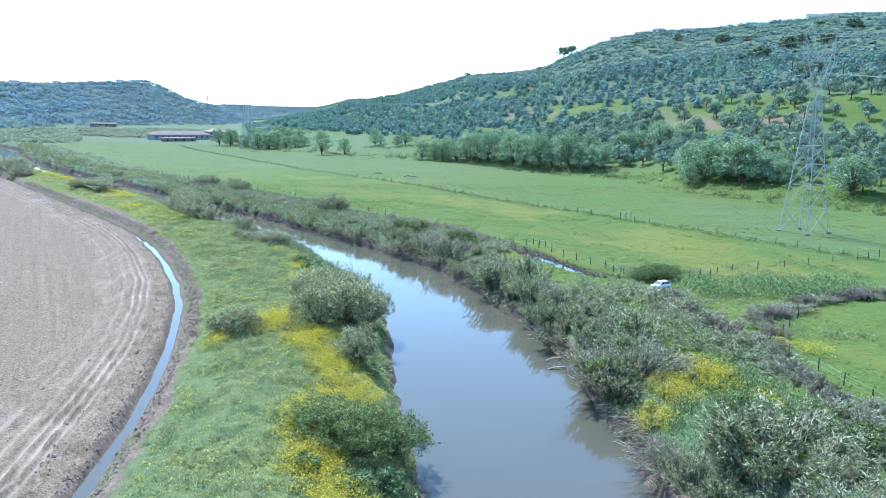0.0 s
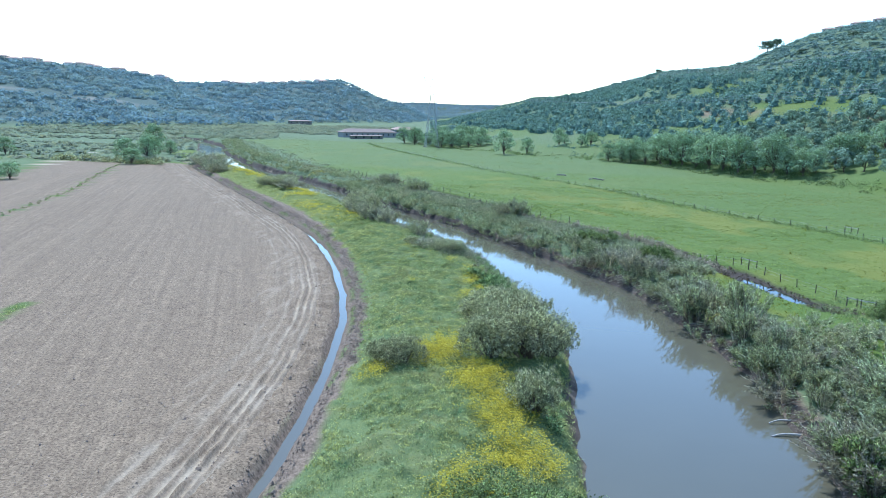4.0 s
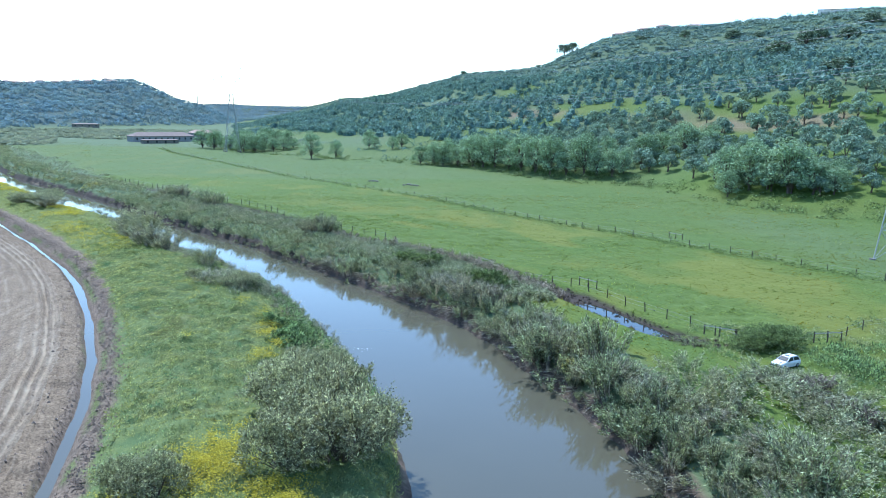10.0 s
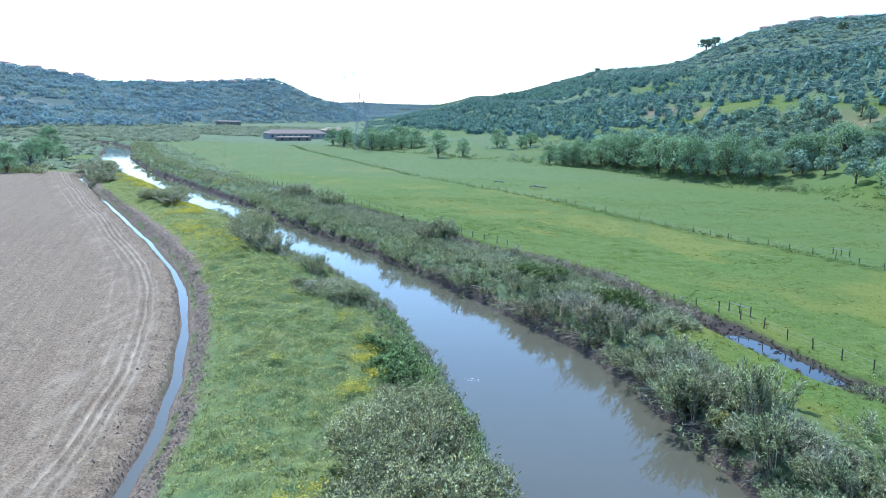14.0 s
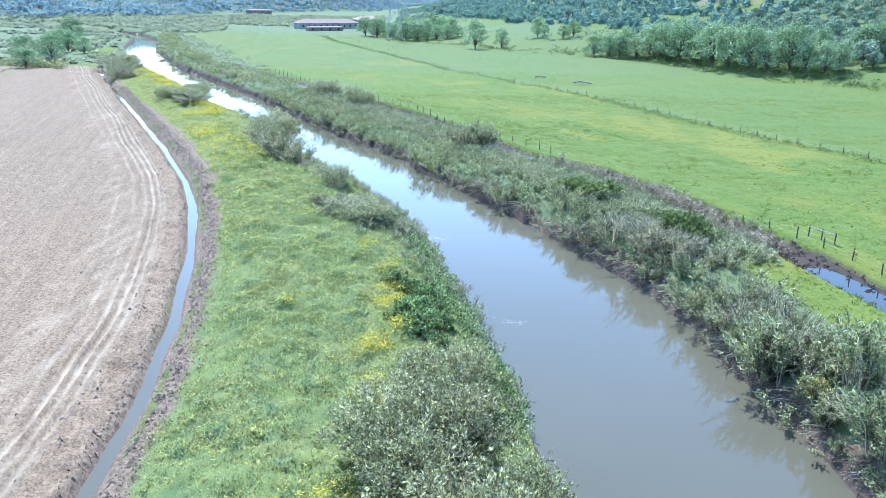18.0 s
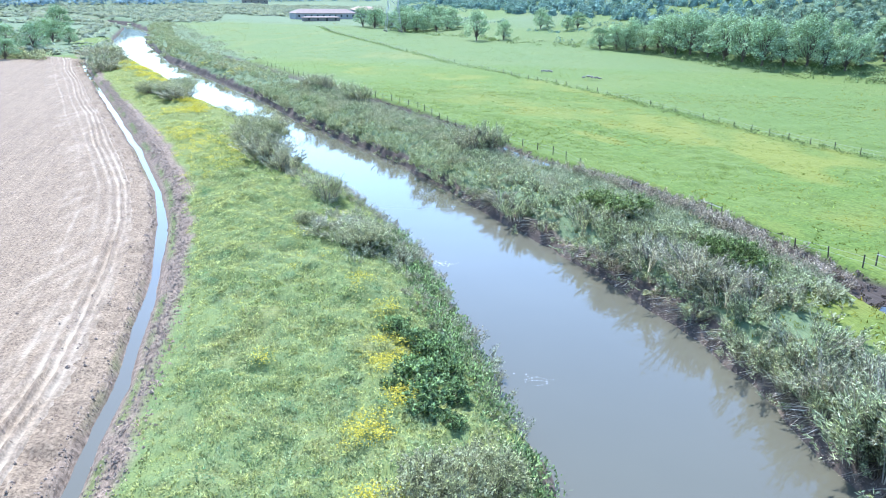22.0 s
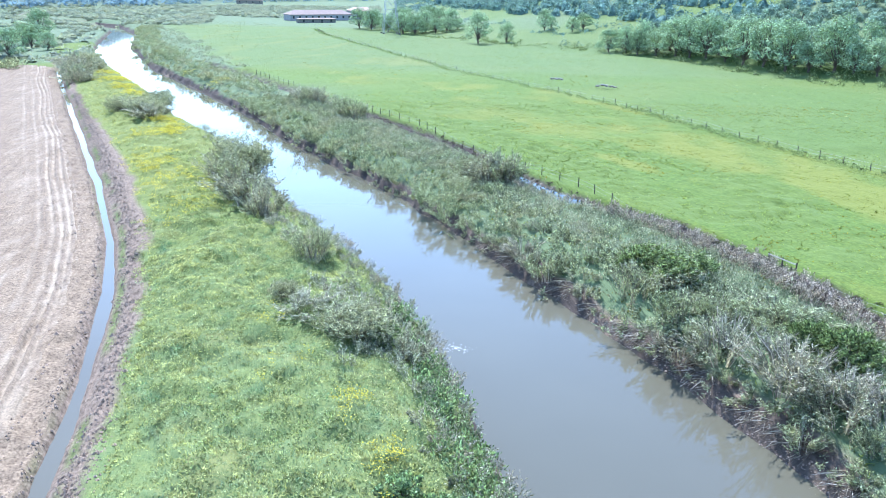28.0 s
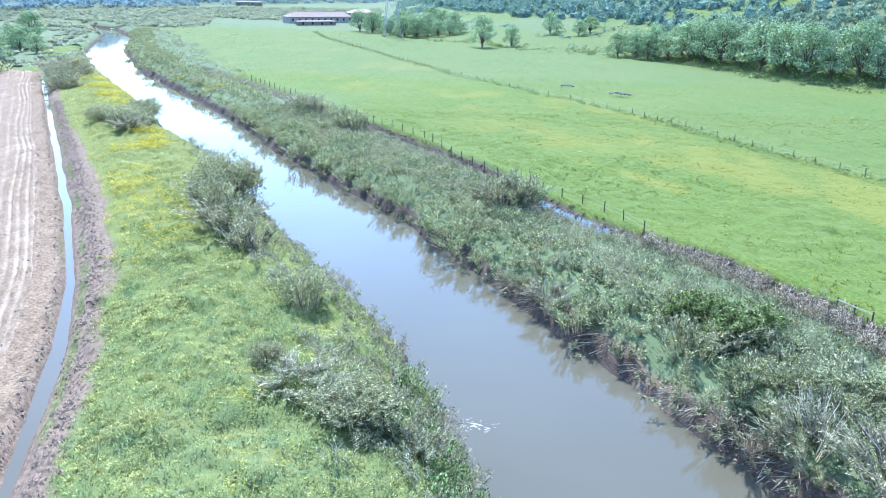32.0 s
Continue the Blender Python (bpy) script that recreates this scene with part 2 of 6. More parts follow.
M_DUSK = foliage("purple_brown_reed", (0.19, 0.155, 0.125), (0.42, 0.365, 0.30), patch=0.2, through_light=0.25, vary=0.55)
M_CANE = foliage("grey_cane_leaves", (0.1751, 0.1944, 0.1241), (0.3605, 0.373, 0.2632), (0.3192, 0.3047, 0.2235), island=False, patch=0.2, through_light=0.34, vary=0.5, clump_vary=0.5, clump=2.2)
M_DRY = foliage("dry_reed", (0.20, 0.175, 0.14), (0.42, 0.38, 0.32), island=False, patch=0.2, through_light=0.2)
M_BROWN = foliage("brown_reed", (0.11, 0.092, 0.078), (0.25, 0.215, 0.185), island=False, patch=0.2, through_light=0.2)
M_GREY = foliage("grey_shrub_leaves", (0.17, 0.1923, 0.1188), (0.3709, 0.3846, 0.2623), (0.3297, 0.3188, 0.2228), island=False, patch=0.2, vary=0.5, clump=2.2, clump_vary=0.5, through_light=0.45)
M_GREEN = foliage("green_shrub_leaves", (0.105, 0.1522, 0.0651), (0.21, 0.2678, 0.1155), island=False, patch=0.2, vary=0.5, clump=2.2, clump_vary=0.5)
M_TREE = foliage("tree_leaves", (0.1536, 0.2375, 0.1353), (0.3072, 0.413, 0.2566), island=False, patch=0.05, soft_up=0.35, through_light=0.35, clump=0.4, vary=0.12, clump_vary=0.32)
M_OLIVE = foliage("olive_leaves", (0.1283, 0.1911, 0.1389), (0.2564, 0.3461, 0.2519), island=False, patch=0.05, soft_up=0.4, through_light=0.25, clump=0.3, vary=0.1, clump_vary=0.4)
# grey-green leaf with its blue raised to stand for haze on the hill
M_GROVE = foliage("hazed_grove_leaves", (0.09908, 0.165, 0.1426), (0.2086, 0.3046, 0.2565), (0.1562, 0.2411, 0.1853), patch=0.03, through_light=0.25, soft_up=0.35, clump=0.3, clump_vary=0.4, vary=0.08)
M_BANKWEED = foliage("grey_bank_growth", (0.15, 0.18, 0.115), (0.30, 0.32, 0.225), (0.29, 0.285, 0.205), patch=0.15, through_light=0.35, soft_up=0.3, vary=0.3, clump=0.6, clump_vary=0.4)
M_WETLAND = foliage("wetland_growth", (0.17, 0.215, 0.175), (0.25, 0.29, 0.225), (0.24, 0.265, 0.19), patch=0.03, through_light=0.45, soft_up=0.8, vary=0.1, clump=0.15, clump_vary=0.18)
M_PINE = foliage("pine_needles", (0.095, 0.14, 0.10), (0.19, 0.25, 0.16), island=False, patch=0.1, through_light=0.15)
# scrub green pushed toward blue; the push is haze mixed into the colour
M_WOODS = foliage("hazed_woodland", (0.08951, 0.148, 0.1403), (0.1997, 0.2811, 0.2502), (0.2065, 0.2811, 0.2165), patch=0.012, through_light=0.25, soft_up=0.5, clump=0.3, clump_vary=0.4, vary=0.12)
# leaf greens shifted to blue: distance haze is put into the base colour
M_HAZEWOODS = foliage("hazed_far_hill_woodland", (0.1186, 0.1938, 0.2432), (0.1733, 0.255, 0.3007), (0.1687, 0.2448, 0.2624), patch=0.008, through_light=0.3, soft_up=0.75, clump=0.04, clump_vary=0.28, vary=0.06)
# paler and bluer still, with the haze before the ridge painted in
M_HAZERIDGE = foliage("hazed_ridge_woodland", (0.145, 0.21, 0.235), (0.175, 0.24, 0.26), patch=0.004, through_light=0.1, soft_up=0.8, vary=0.1, clump=0.01, clump_vary=0.12)
M_BARK = plain("bark", (0.10, 0.08, 0.062), 0.95, relief=0.02)


# ---- plan: lines as (y, x), all running up the valley ----
LEFT_EDGE = [(-60, 5), (20, 4.4), (40, 4.6), (50, 3.4), (60, 2.7), (72, 2.2), (82, -0.2), (90.4, -3.3), (98.4, -6.2), (108, -9.7), (118, -14.6), (127, -20.6),
             (138, -28.5), (151, -36.8), (165, -45.5), (175, -54), (184, -62), (199, -72), (216, -84), (234, -98), (264, -120), (302, -146), (337, -165), (400, -196), (470, -260), (540, -380)]
RIGHT_EDGE = [(-60, 21), (20, 18.2), (36, 17.4), (55, 17.1), (70, 16.2), (82, 13.4), (92.8, 10.5), (100, 7.8), (108.7, 2.9), (118.5, -3), (127, -8.5), (135.5, -13.6),
              (146, -20.4), (157, -29), (171, -39.8), (190, -52.2), (201.5, -60.4), (226, -79), (262, -107), (324, -146), (390, -179), (440, -215), (540, -345)]
DITCH = [(-60, -13), (20, -12.4), (35, -12.5), (45, -13.2), (60.5, -15.3), (73, -18), (84.5, -21.4), (100, -27.4), (112, -33), (122, -38.4), (138, -48.7), (157, -61.7), (178, -76.2), (225, -108.3), (250, -125), (300, -160)]
WET_DITCH = [(60, 36), (84, 27.6), (90, 25.4), (100, 22.0), (107, 19.4), (115, 16.0), (120, 13.6), (126, 10.6), (134, 5), (141, -1.8), (148.5, -7), (157.4, -11.6), (164, -16), (174, -23), (185, -31.4), (230, -66), (262, -92)]
FENCE_NEAR = [(60, 38), (88.8, 29.7), (92, 28.4), (97.7, 26), (102.7, 24.1), (109.6, 20.9), (117.8, 15.6), (122.5, 13.3), (128.9, 9.6), (136.2, 4.1), (145.3, -1.1), (152, -6.5), (165.3, -15.3), (178, -22.8), (187, -30.2), (262, -88)]
FENCE_FAR = [(60, 88), (115.9, 57.9), (129.3, 50), (142, 43), (160.5, 30.3), (183, 18.5), (209, 5.2), (236, -13), (260, -29), (303, -52), (385, -96), (431, -115)]


def across(line, y):
    return np.interp(y, [p[0] for p in line], [p[1] for p in line])


def beside(line, x, y):
    """Signed distance from a line; positive to its right."""
    slope = (across(line, y + 3) - across(line, y - 3)) / 6
    return (x - across(line, y)) / np.sqrt(1 + slope**2)


def lumps(x, y, size, seed=0):
    """Smooth value noise from -1 to 1."""
    u, v = np.asarray(x, float) / size + seed * 17.3, np.asarray(y, float) / size - seed * 9.1
    i, j = np.floor(u), np.floor(v)
    f, g = u - i, v - j
    f, g = f * f * (3 - 2 * f), g * g * (3 - 2 * g)

    def h(a, b):
        s = np.sin(a * 127.1 + b * 311.7 + seed * 74.7) * 43758.5453
        return (s - np.floor(s)) * 2 - 1

    return (h(i, j) * (1 - f) + h(i + 1, j) * f) * (1 - g) + (h(i, j + 1) * (1 - f) + h(i + 1, j + 1) * f) * g


# hills by bearing from the valley floor at (2, 20): bearing, foot, ridge distance, ridge height
EAST_HILL = [(-20, 560, 1500, 2), (-13, 430, 900, 0), (-9.8, 385, 850, 5), (-8, 360, 900, 13), (-6.1, 345, 1000, 22), (-3.5, 325, 950, 31), (-0.4, 312, 900, 37), (2.4, 305, 860, 45), (4.8, 290, 820, 55), (7.5, 265, 780, 56),
             (10.1, 246, 740, 58), (11.9, 240, 700, 66), (14.4, 235, 700, 78), (18.1, 225, 700, 84), (21.3, 200, 680, 84), (25, 186, 660, 86), (30.3, 172, 640, 88), (60, 150, 600, 85), (110, 200, 600, 70), (150, 400, 700, 30), (180, 500, 900, 5)]
WEST_HILL = [(-180, 600, 1000, 30), (-120, 500, 900, 50), (-60, 600, 1050, 62), (-41, 650, 1100, 64), (-37.5, 665, 1120, 62), (-34.2, 685, 1150, 60), (-30.8, 700, 1200, 55), (-27.9, 715, 1230, 45), (-25.3, 760, 1250, 46),
             (-22.6, 820, 1280, 50), (-19.5, 900, 1300, 55), (-17.5, 950, 1300, 56), (-16.5, 980, 1300, 49), (-14.5, 1000, 1300, 30), (-12.6, 1050, 1300, 20), (-11.6, 1100, 1320, 9), (-10.5, 1150, 1350, 1)]


def hill(table, bearing, r):
    b = [row[0] for row in table]
    foot, top, high = (np.interp(bearing, b, [row[n] for row in table], 200 if n == 1 else table[0][n], table[-1][n]) for n in (1, 2, 3))
    p = np.clip((r - foot) / (top - foot), 0, 1.35)
    rise = np.where(p < 1, 0.82 * p + 0.18 * p * p * (3 - 2 * p), 1 - 0.25 * (p - 1))
    return np.maximum(rise, 0) * high * 1.08


def soft(v, lo, hi):
    return np.clip((v - lo) / (hi - lo), 0, 1)


def meadow_band(x, y):
    """Bands of lush (positive) and thin yellow (negative) growth running along the meadow."""
    d = beside(FENCE_NEAR, x, y)
    warm = -0.9 * np.exp(-(((x - 42) / 6) ** 2 + ((y - 104) / 13) ** 2)) - 0.8 * np.exp(-(((x - 26) / 5) ** 2 + ((y - 146) / 16) ** 2))
    return lumps(d, y * 0.2, 4.5, 101) * 0.7 + lumps(x, y * 0.6, 3, 103) * 0.4 + lumps(x, y, 9, 104) * 0.3 + warm + 0.5 * np.exp(-((d - 5) / 3) ** 2) * soft(y, 88, 96)


def height(x, y):
    x, y = np.asarray(x, float), np.asarray(y, float)
    dl, dr, dd, dw = beside(LEFT_EDGE, x, y), beside(RIGHT_EDGE, x, y), beside(DITCH, x, y), beside(WET_DITCH, x, y)
    fade = np.clip((y - 560) / 60, 0, 1)
    wave = lumps(x, y, 2.2, 1) * 0.35
    right = np.interp(dr + wave * 0.8, [-6, -1, 0, 0.6, 2.0, 4.5, 9, 14], [-3.2, -2.6, -1.85, -1.15, -0.35, 0.45, 0.5, 0.2])
    wet = np.interp(np.abs(dw), [0.9, 1.6, 2.6], [-0.62, -0.35, 0.35])
    wet = wet + (1.0 - wet) * np.maximum(1 - soft(y, 85.5, 89), soft(y, 257, 262))
    right = np.minimum(right, np.maximum(wet, -0.62))
    right = np.where(dw > 1.5, np.minimum(right, 0.08), right)
    bank = np.interp(-dl + wave, [-6, -1, 0, 0.8, 2.6, 6, 11], [-3.2, -2.6, -1.85, -1.0, 0.15, 0.8, 0.75])
    keep = np.clip((y - 262) / 15, 0, 1)
    dd = dd + lumps(y, y * 0 + 4, 5, 16) * 0.14 * (np.abs(dd) < 2)
    side = np.interp(dd, [-2.2, -0.75, -0.38, -0.24, 0.24, 0.38, 1.15, 3, 6.5], [-0.32, -0.45, -0.86, -1.15, -1.15, -0.86, -0.3, 0.15, 0.85])
    left = np.minimum(bank, side * (1 - keep) + keep * 0.5 * np.clip(dd / 12, -0.6, 1))
    z = np.where(dl + dr > 0, right, left) * (1 - fade)
    z += lumps(x, y, 7, 2) * 0.10 + lumps(x, y, 1.3, 3) * 0.05
    mound = soft(dd, 2.6, 4.6) * soft(-dl, 0.8, 2.6) * (y < 250)
    z += mound * (0.2 * lumps(x, y, 2.3, 17) + 0.19 * lumps(x, y, 1.05, 18) + 0.09 * lumps(x, y, 0.55, 19))
    bumpy = soft(dr, 5, 7) * soft(dw, 2.4, 4) * (y < 420)
    z += bumpy * (0.06 * lumps(x, y, 3.1, 20) + soft(meadow_band(x, y), 0.0, 0.5) * (0.2 * lumps(x, y, 1.7, 22) + 0.13 * lumps(x, y, 0.9, 23)))
    rough = np.clip((np.abs(dd) - 0.5) / 0.4, 0, 1) * np.clip((2.8 - np.abs(dd)) / 0.5, 0, 1) * (y < 262)
    z += rough * (lumps(x, y, 0.75, 5) * 0.16 + lumps(x, y, 1.6, 6) * 0.12)
    bearing, r = np.degrees(np.arctan2(x - 2, y - 20)), np.hypot(x - 2, y - 20)
    hills = np.maximum(hill(EAST_HILL, bearing, r) * (bearing > -22), hill(WEST_HILL, bearing, r) * ((bearing < -9) | (bearing > 175)))
    far = np.clip((r - 1700) / 500, 0, 1) * 34 * (np.abs(bearing + 10) < 25)
    hills = np.maximum(hills, far)
    steep = np.clip(hills / 20, 0, 1)
    return z + hills + steep * (lumps(x, y, 60, 7) * 2.5 + lumps(x, y, 23, 8) * 1.0)


def spread(start, fine_a, fine_b, step, growth, end):
    """Grid lines: close together from fine_a to fine_b, ever wider outside."""
    mid = list(np.arange(fine_a, fine_b + step / 2, step))
    up, d = [], step
    while (up[-1] if up else fine_b) < end:
        d *= growth
        up.append((up[-1] if up else fine_b) + d)
    down, d = [], step
    while (down[-1] if down else fine_a) > start:
        d *= growth
        down.append((down[-1] if down else fine_a) - d)
    return np.array(down[::-1] + mid + up)


def mesh_of(name, verts, faces, smooth=False):
    """A mesh from arrays: verts (n, 3), faces (m, 3 or 4)."""
    me = bpy.data.meshes.new(name)
    verts, faces = np.asarray(verts, np.float32), np.asarray(faces, np.int32)
    k = faces.shape[1]
    me.vertices.add(len(verts))
    me.vertices.foreach_set("co", verts.ravel())
    me.loops.add(faces.size)
    me.loops.foreach_set("vertex_index", faces.ravel())
    me.polygons.add(len(faces))
    me.polygons.foreach_set("loop_start", np.arange(0, faces.size, k, dtype=np.int32))
    me.polygons.foreach_set("use_smooth", np.full(len(faces), smooth))
    me.update(calc_edges=True)
    return me


def part(name, me, mat, parent=None, label=""):
    """Links a mesh or a bmesh as one object, under a thing or a part."""
    if isinstance(me, bmesh.types.BMesh):
        bm, me = me, bpy.data.meshes.new(name)
        bm.to_mesh(me)
        bm.free()
    if mat and not me.materials:
        me.materials.append(mat)
    ob = new(name, me)
    ob.parent = parent
    return tagged(ob, label)


def divider(y):
    return np.interp(y, [-60, 40, 97, 123, 155, 226, 245], [-60, -64, -80.7, -91.8, -103, -136, -145])


def ground_kinds(x, y):
    """How much of each kind of ground lies at a place, from 0 to 1."""
    dl, dr, dd, dw = beside(LEFT_EDGE, x, y), beside(RIGHT_EDGE, x, y), beside(DITCH, x, y), beside(WET_DITCH, x, y)
    ragged = lumps(x, y, 1.8, 11) * 0.35 + lumps(x, y, 5, 12) * 0.3
    plough = soft(-dd + ragged * 0.3, 0.3, 0.7) * soft(244 + (x + 125) * 0.42 * (x > -139) - y, 0, 3) * soft(np.abs(x - divider(y)) + ragged * 0.6, 0.15, 0.4) * soft(x - (divider(y) - 24) + 2 * ragged, 0, 1.5)
    plough = plough * (1 - soft(0.75 - np.abs(x + 43.8 + (y - 54) * 0.26) + ragged, 0, 0.5) * (y > 53) * (y < 72))
    mud_rut_shade = np.maximum.reduce([soft(2.2 + (1.5 * soft(y, 100, 135) - 1.2 * soft(y, 160, 180)) * (dd > 0) - np.abs(dd) + ragged, 0, 0.6) * soft(262 - y, 0, 5) * soft(dd + 0.9 + ragged * 0.5, 0, 0.4) * (1 - 0.7 * soft(1.1 - np.abs(dd - 0.95), 0.7, 1.0) * soft(lumps(x, y, 3, 13), -0.1, 0.3)),
                             soft(1.5 - 0.5 * soft(y, 110, 150) - np.abs(dr) + ragged, 0, 0.5), soft(0.55 - np.abs(dl) + ragged, 0, 0.5), ((dl > 0) & (dr < 0)) * 1.0]) * (y < 560)
    # wet edge plus the shade of the undercut, both coloured into the waterline
    wet_mud_bank_shade = np.maximum(soft(1.3 - np.abs(dr) + ragged, 0, 0.5), soft(0.8 - np.abs(dl) + ragged, 0, 0.5)) * (0.8 + 0.2 * soft(y, 110, 150)) * np.maximum(soft(lumps(x, y, 0.9, 14) + 0.55, 0, 0.3), 0.8 * soft(y, 110, 150)) * (y < 560)
    wet_mud_bank_shade = np.maximum(wet_mud_bank_shade, soft(2.0 - np.abs(dw) + ragged * 0.6, 0, 0.5) * soft(y, 85, 88) * soft(262 - y, 0, 5))
    bearing, r = np.degrees(np.arctan2(x - 2, y - 20)), np.hypot(x - 2, y - 20)
    rise = np.maximum(hill(EAST_HILL, bearing, r) * (bearing > -22), hill(WEST_HILL, bearing, r) * (bearing < -9))
    brush = np.maximum(soft(rise + lumps(x, y, 40, 21) * 9, 4, 14), soft(np.where(dl + dr > 0, -1.0, -dd), -2, 1) * soft(y, 246, 260))
    terrace = soft(lumps(x, y, 55, 31) + 0.5 - np.abs(rise - 24) / 16, 0.0, 0.3) * soft(bearing, 4, 9) * (rise > 3)
    brush = np.maximum(brush * (1 - terrace) * (1 - 0.12 * (bearing > -10) * (rise > 2)), soft(3.5 - np.abs(dr - 3.5), 0, 1) * 0.9)
    bare = soft(0.9 - np.abs(rise - 19 + lumps(x, y, 35, 34) * 2.5) / 3.5, 0, 0.5) * (bearing > 8) * (bearing < 30) * soft(lumps(x, y, 50, 35) + 0.5, 0, 0.4)
    rock = soft(0.7 - np.abs(rise - (28 - (bearing + 37) * 1.4 + lumps(x, y, 30, 41) * 4)) / 1.9, 0, 0.5) * ((bearing > -42) & (bearing < -29.6)) * soft(lumps(x, y, 45, 42) + 0.35, 0, 0.4)
    east_top = np.interp(bearing, [row[0] for row in EAST_HILL], [row[3] for row in EAST_HILL])
    woods = np.maximum(soft(hill(WEST_HILL, bearing, r) * (bearing < -9), 1, 5), 0.12 * soft(hill(EAST_HILL, bearing, r) * (bearing > -22) - np.minimum(40, 0.9 * east_top) - 6 * lumps(x, y, 40, 82), -4, 4) * (rise > 4)) * soft(lumps(x, y, 33, 36) + 0.95, 0, 0.3)
    brush = np.maximum(brush, 0.75 * soft(divider(y) - 24 - x, 0, 3) * (y < 262))
    path = soft(1.2 - np.abs(x - np.interp(y, [190, 205, 222, 300], [-154, -155, -157, -189])), 0, 0.6) * (y > 195) * (y < 300)
    beyond = soft(beside(FENCE_FAR, x, y) + ragged, 0, 1) * (y < 430) * (1 - soft(rise, 0, 2)) * (dr > 5)
    levee = soft(-dl, 0, 1) * soft(dd, 1, 2) * (y < 262) * (1 - 0.6 * soft(y, 100, 140))
    dry_levee = soft(-dl, 0, 1) * soft(dd, 1, 2) * (y < 262) * soft(y, 100, 140)
    band = meadow_band(x, y)
    brush = np.maximum(brush, soft(dr, 2, 4) * np.where(y < 250, soft(-dw, 1.5, 2.5), soft(np.interp(y, [250, 330, 440], [17, 22, 14]) - dr + 3 * lumps(x, y, 9, 37), 0, 2)) * soft(y, 108, 114) * (y < 470) * 0.9)
    meadow = soft(dr, 4, 7) * (y < 430) * (1 - soft(rise, 0, 2)) * (1 - beyond)
    brush = np.maximum.reduce([brush, beyond * 0.12, 0.9 * soft(y, 425, 445) * (rise < 4)])
    return {"soil": np.maximum(plough, bare * 0.8), "mud_rut_shade": mud_rut_shade, "rough_grass": brush, "rock": rock, "wet_mud_bank_shade": wet_mud_bank_shade, "track": path, "woods_floor": woods, "levee_grass": levee,
            "lush_grass": np.maximum(meadow * soft(band, 0.0, 0.55) * 0.8, beyond * 0.2), "yellow_grass": np.maximum(meadow * soft(-band, 0.1, 0.6) * 0.75, dry_levee)}


def set_kinds(me, kinds):
    for key, v in kinds.items():
        me.attributes.new(key, "FLOAT", "POINT").data.foreach_set("value", np.asarray(v, np.float32).ravel())


gx, gy = spread(-2700, -62, 60, 0.85, 1.05, 2700), spread(-500, 12, 185, 0.9, 1.042, 3300)
GX, GY = np.meshgrid(gx, gy)
fx, fy = GX.ravel(), GY.ravel()
fz = height(fx, fy)
# the banks and the ditch have finer sheets of their own: sink the ground below them
f_dl, f_dr, f_dd = beside(LEFT_EDGE, fx, fy), beside(RIGHT_EDGE, fx, fy), beside(DITCH, fx, fy)
sunk = np.maximum.reduce([0.6 * soft(8.2 - np.abs(f_dd), 0, 0.8) * (f_dd < 0), soft(f_dd + 2.2, 0, 0.5) * soft(-1 - f_dl, 0, 0.5), soft(f_dr - 3, 0, 0.5) * soft(-2 - beside(FENCE_FAR, fx, fy), 0, 0.5) * soft(fy, 86, 88) * soft(200 - fy, 0, 2), soft(2.6 - np.abs(f_dl + 1.4), 0, 0.5), soft(2.6 - np.abs(f_dr - 1.4), 0, 0.5)])
fz -= 0.7 * sunk * soft(fy, -47, -45) * soft(244 - fy, 0, 3)
fz -= 2.2 * soft(5 + f_dl, 0, 1) * soft(5 - f_dr, 0, 1) * soft(fy, 249, 252) * soft(452 - fy, 0, 5)
nx, ny = len(gx), len(gy)
a = (np.arange(ny - 1)[:, None] * nx + np.arange(nx - 1)[None]).ravel()
ground_mesh = mesh_of("ground", np.stack([fx, fy, fz], 1), np.stack([a, a + 1, a + nx + 1, a + nx], 1), True)
set_kinds(ground_mesh, ground_kinds(fx, fy))
ground = part("ground", ground_mesh, M_GROUND, None, "")
tagged(ground, "grassy valley floor with a ploughed field and hillsides", "ground", kind="structure")


def strip(name, line, w0, w1, step, label, category, y0=-50.0, y1=246.0, along=0.42):
    """A fine sheet of ground along a line of the plan, from w0 to w1 metres beside it."""
    ys, ws = np.r_[np.arange(y0, 20, 0.9), np.arange(max(y0, 20), y1, along)], np.arange(w0, w1 + step / 2, step)
    W, Y = np.meshgrid(ws, ys)
    slope = (across(line, Y + 3) - across(line, Y - 3)) / 6
    X = across(line, Y) + W * np.sqrt(1 + slope**2)
    Z = height(X, Y) + 0.02 - 0.16 * (soft(w0 + 0.5 - W, 0, 0.5) + soft(W - w1 + 0.5, 0, 0.5)) + 0.035 * lumps(X, Y, 0.35, 15)
    n = len(ws)
    i = (np.arange(len(ys) - 1)[:, None] * n + np.arange(n - 1)[None]).ravel()
    me = mesh_of(name, np.stack([X.ravel(), Y.ravel(), Z.ravel()], 1), np.stack([i, i + 1, i + n + 1, i + n], 1), True)
    set_kinds(me, ground_kinds(X, Y))
    return tagged(part(name, me, M_GROUND), label, category, kind="structure")


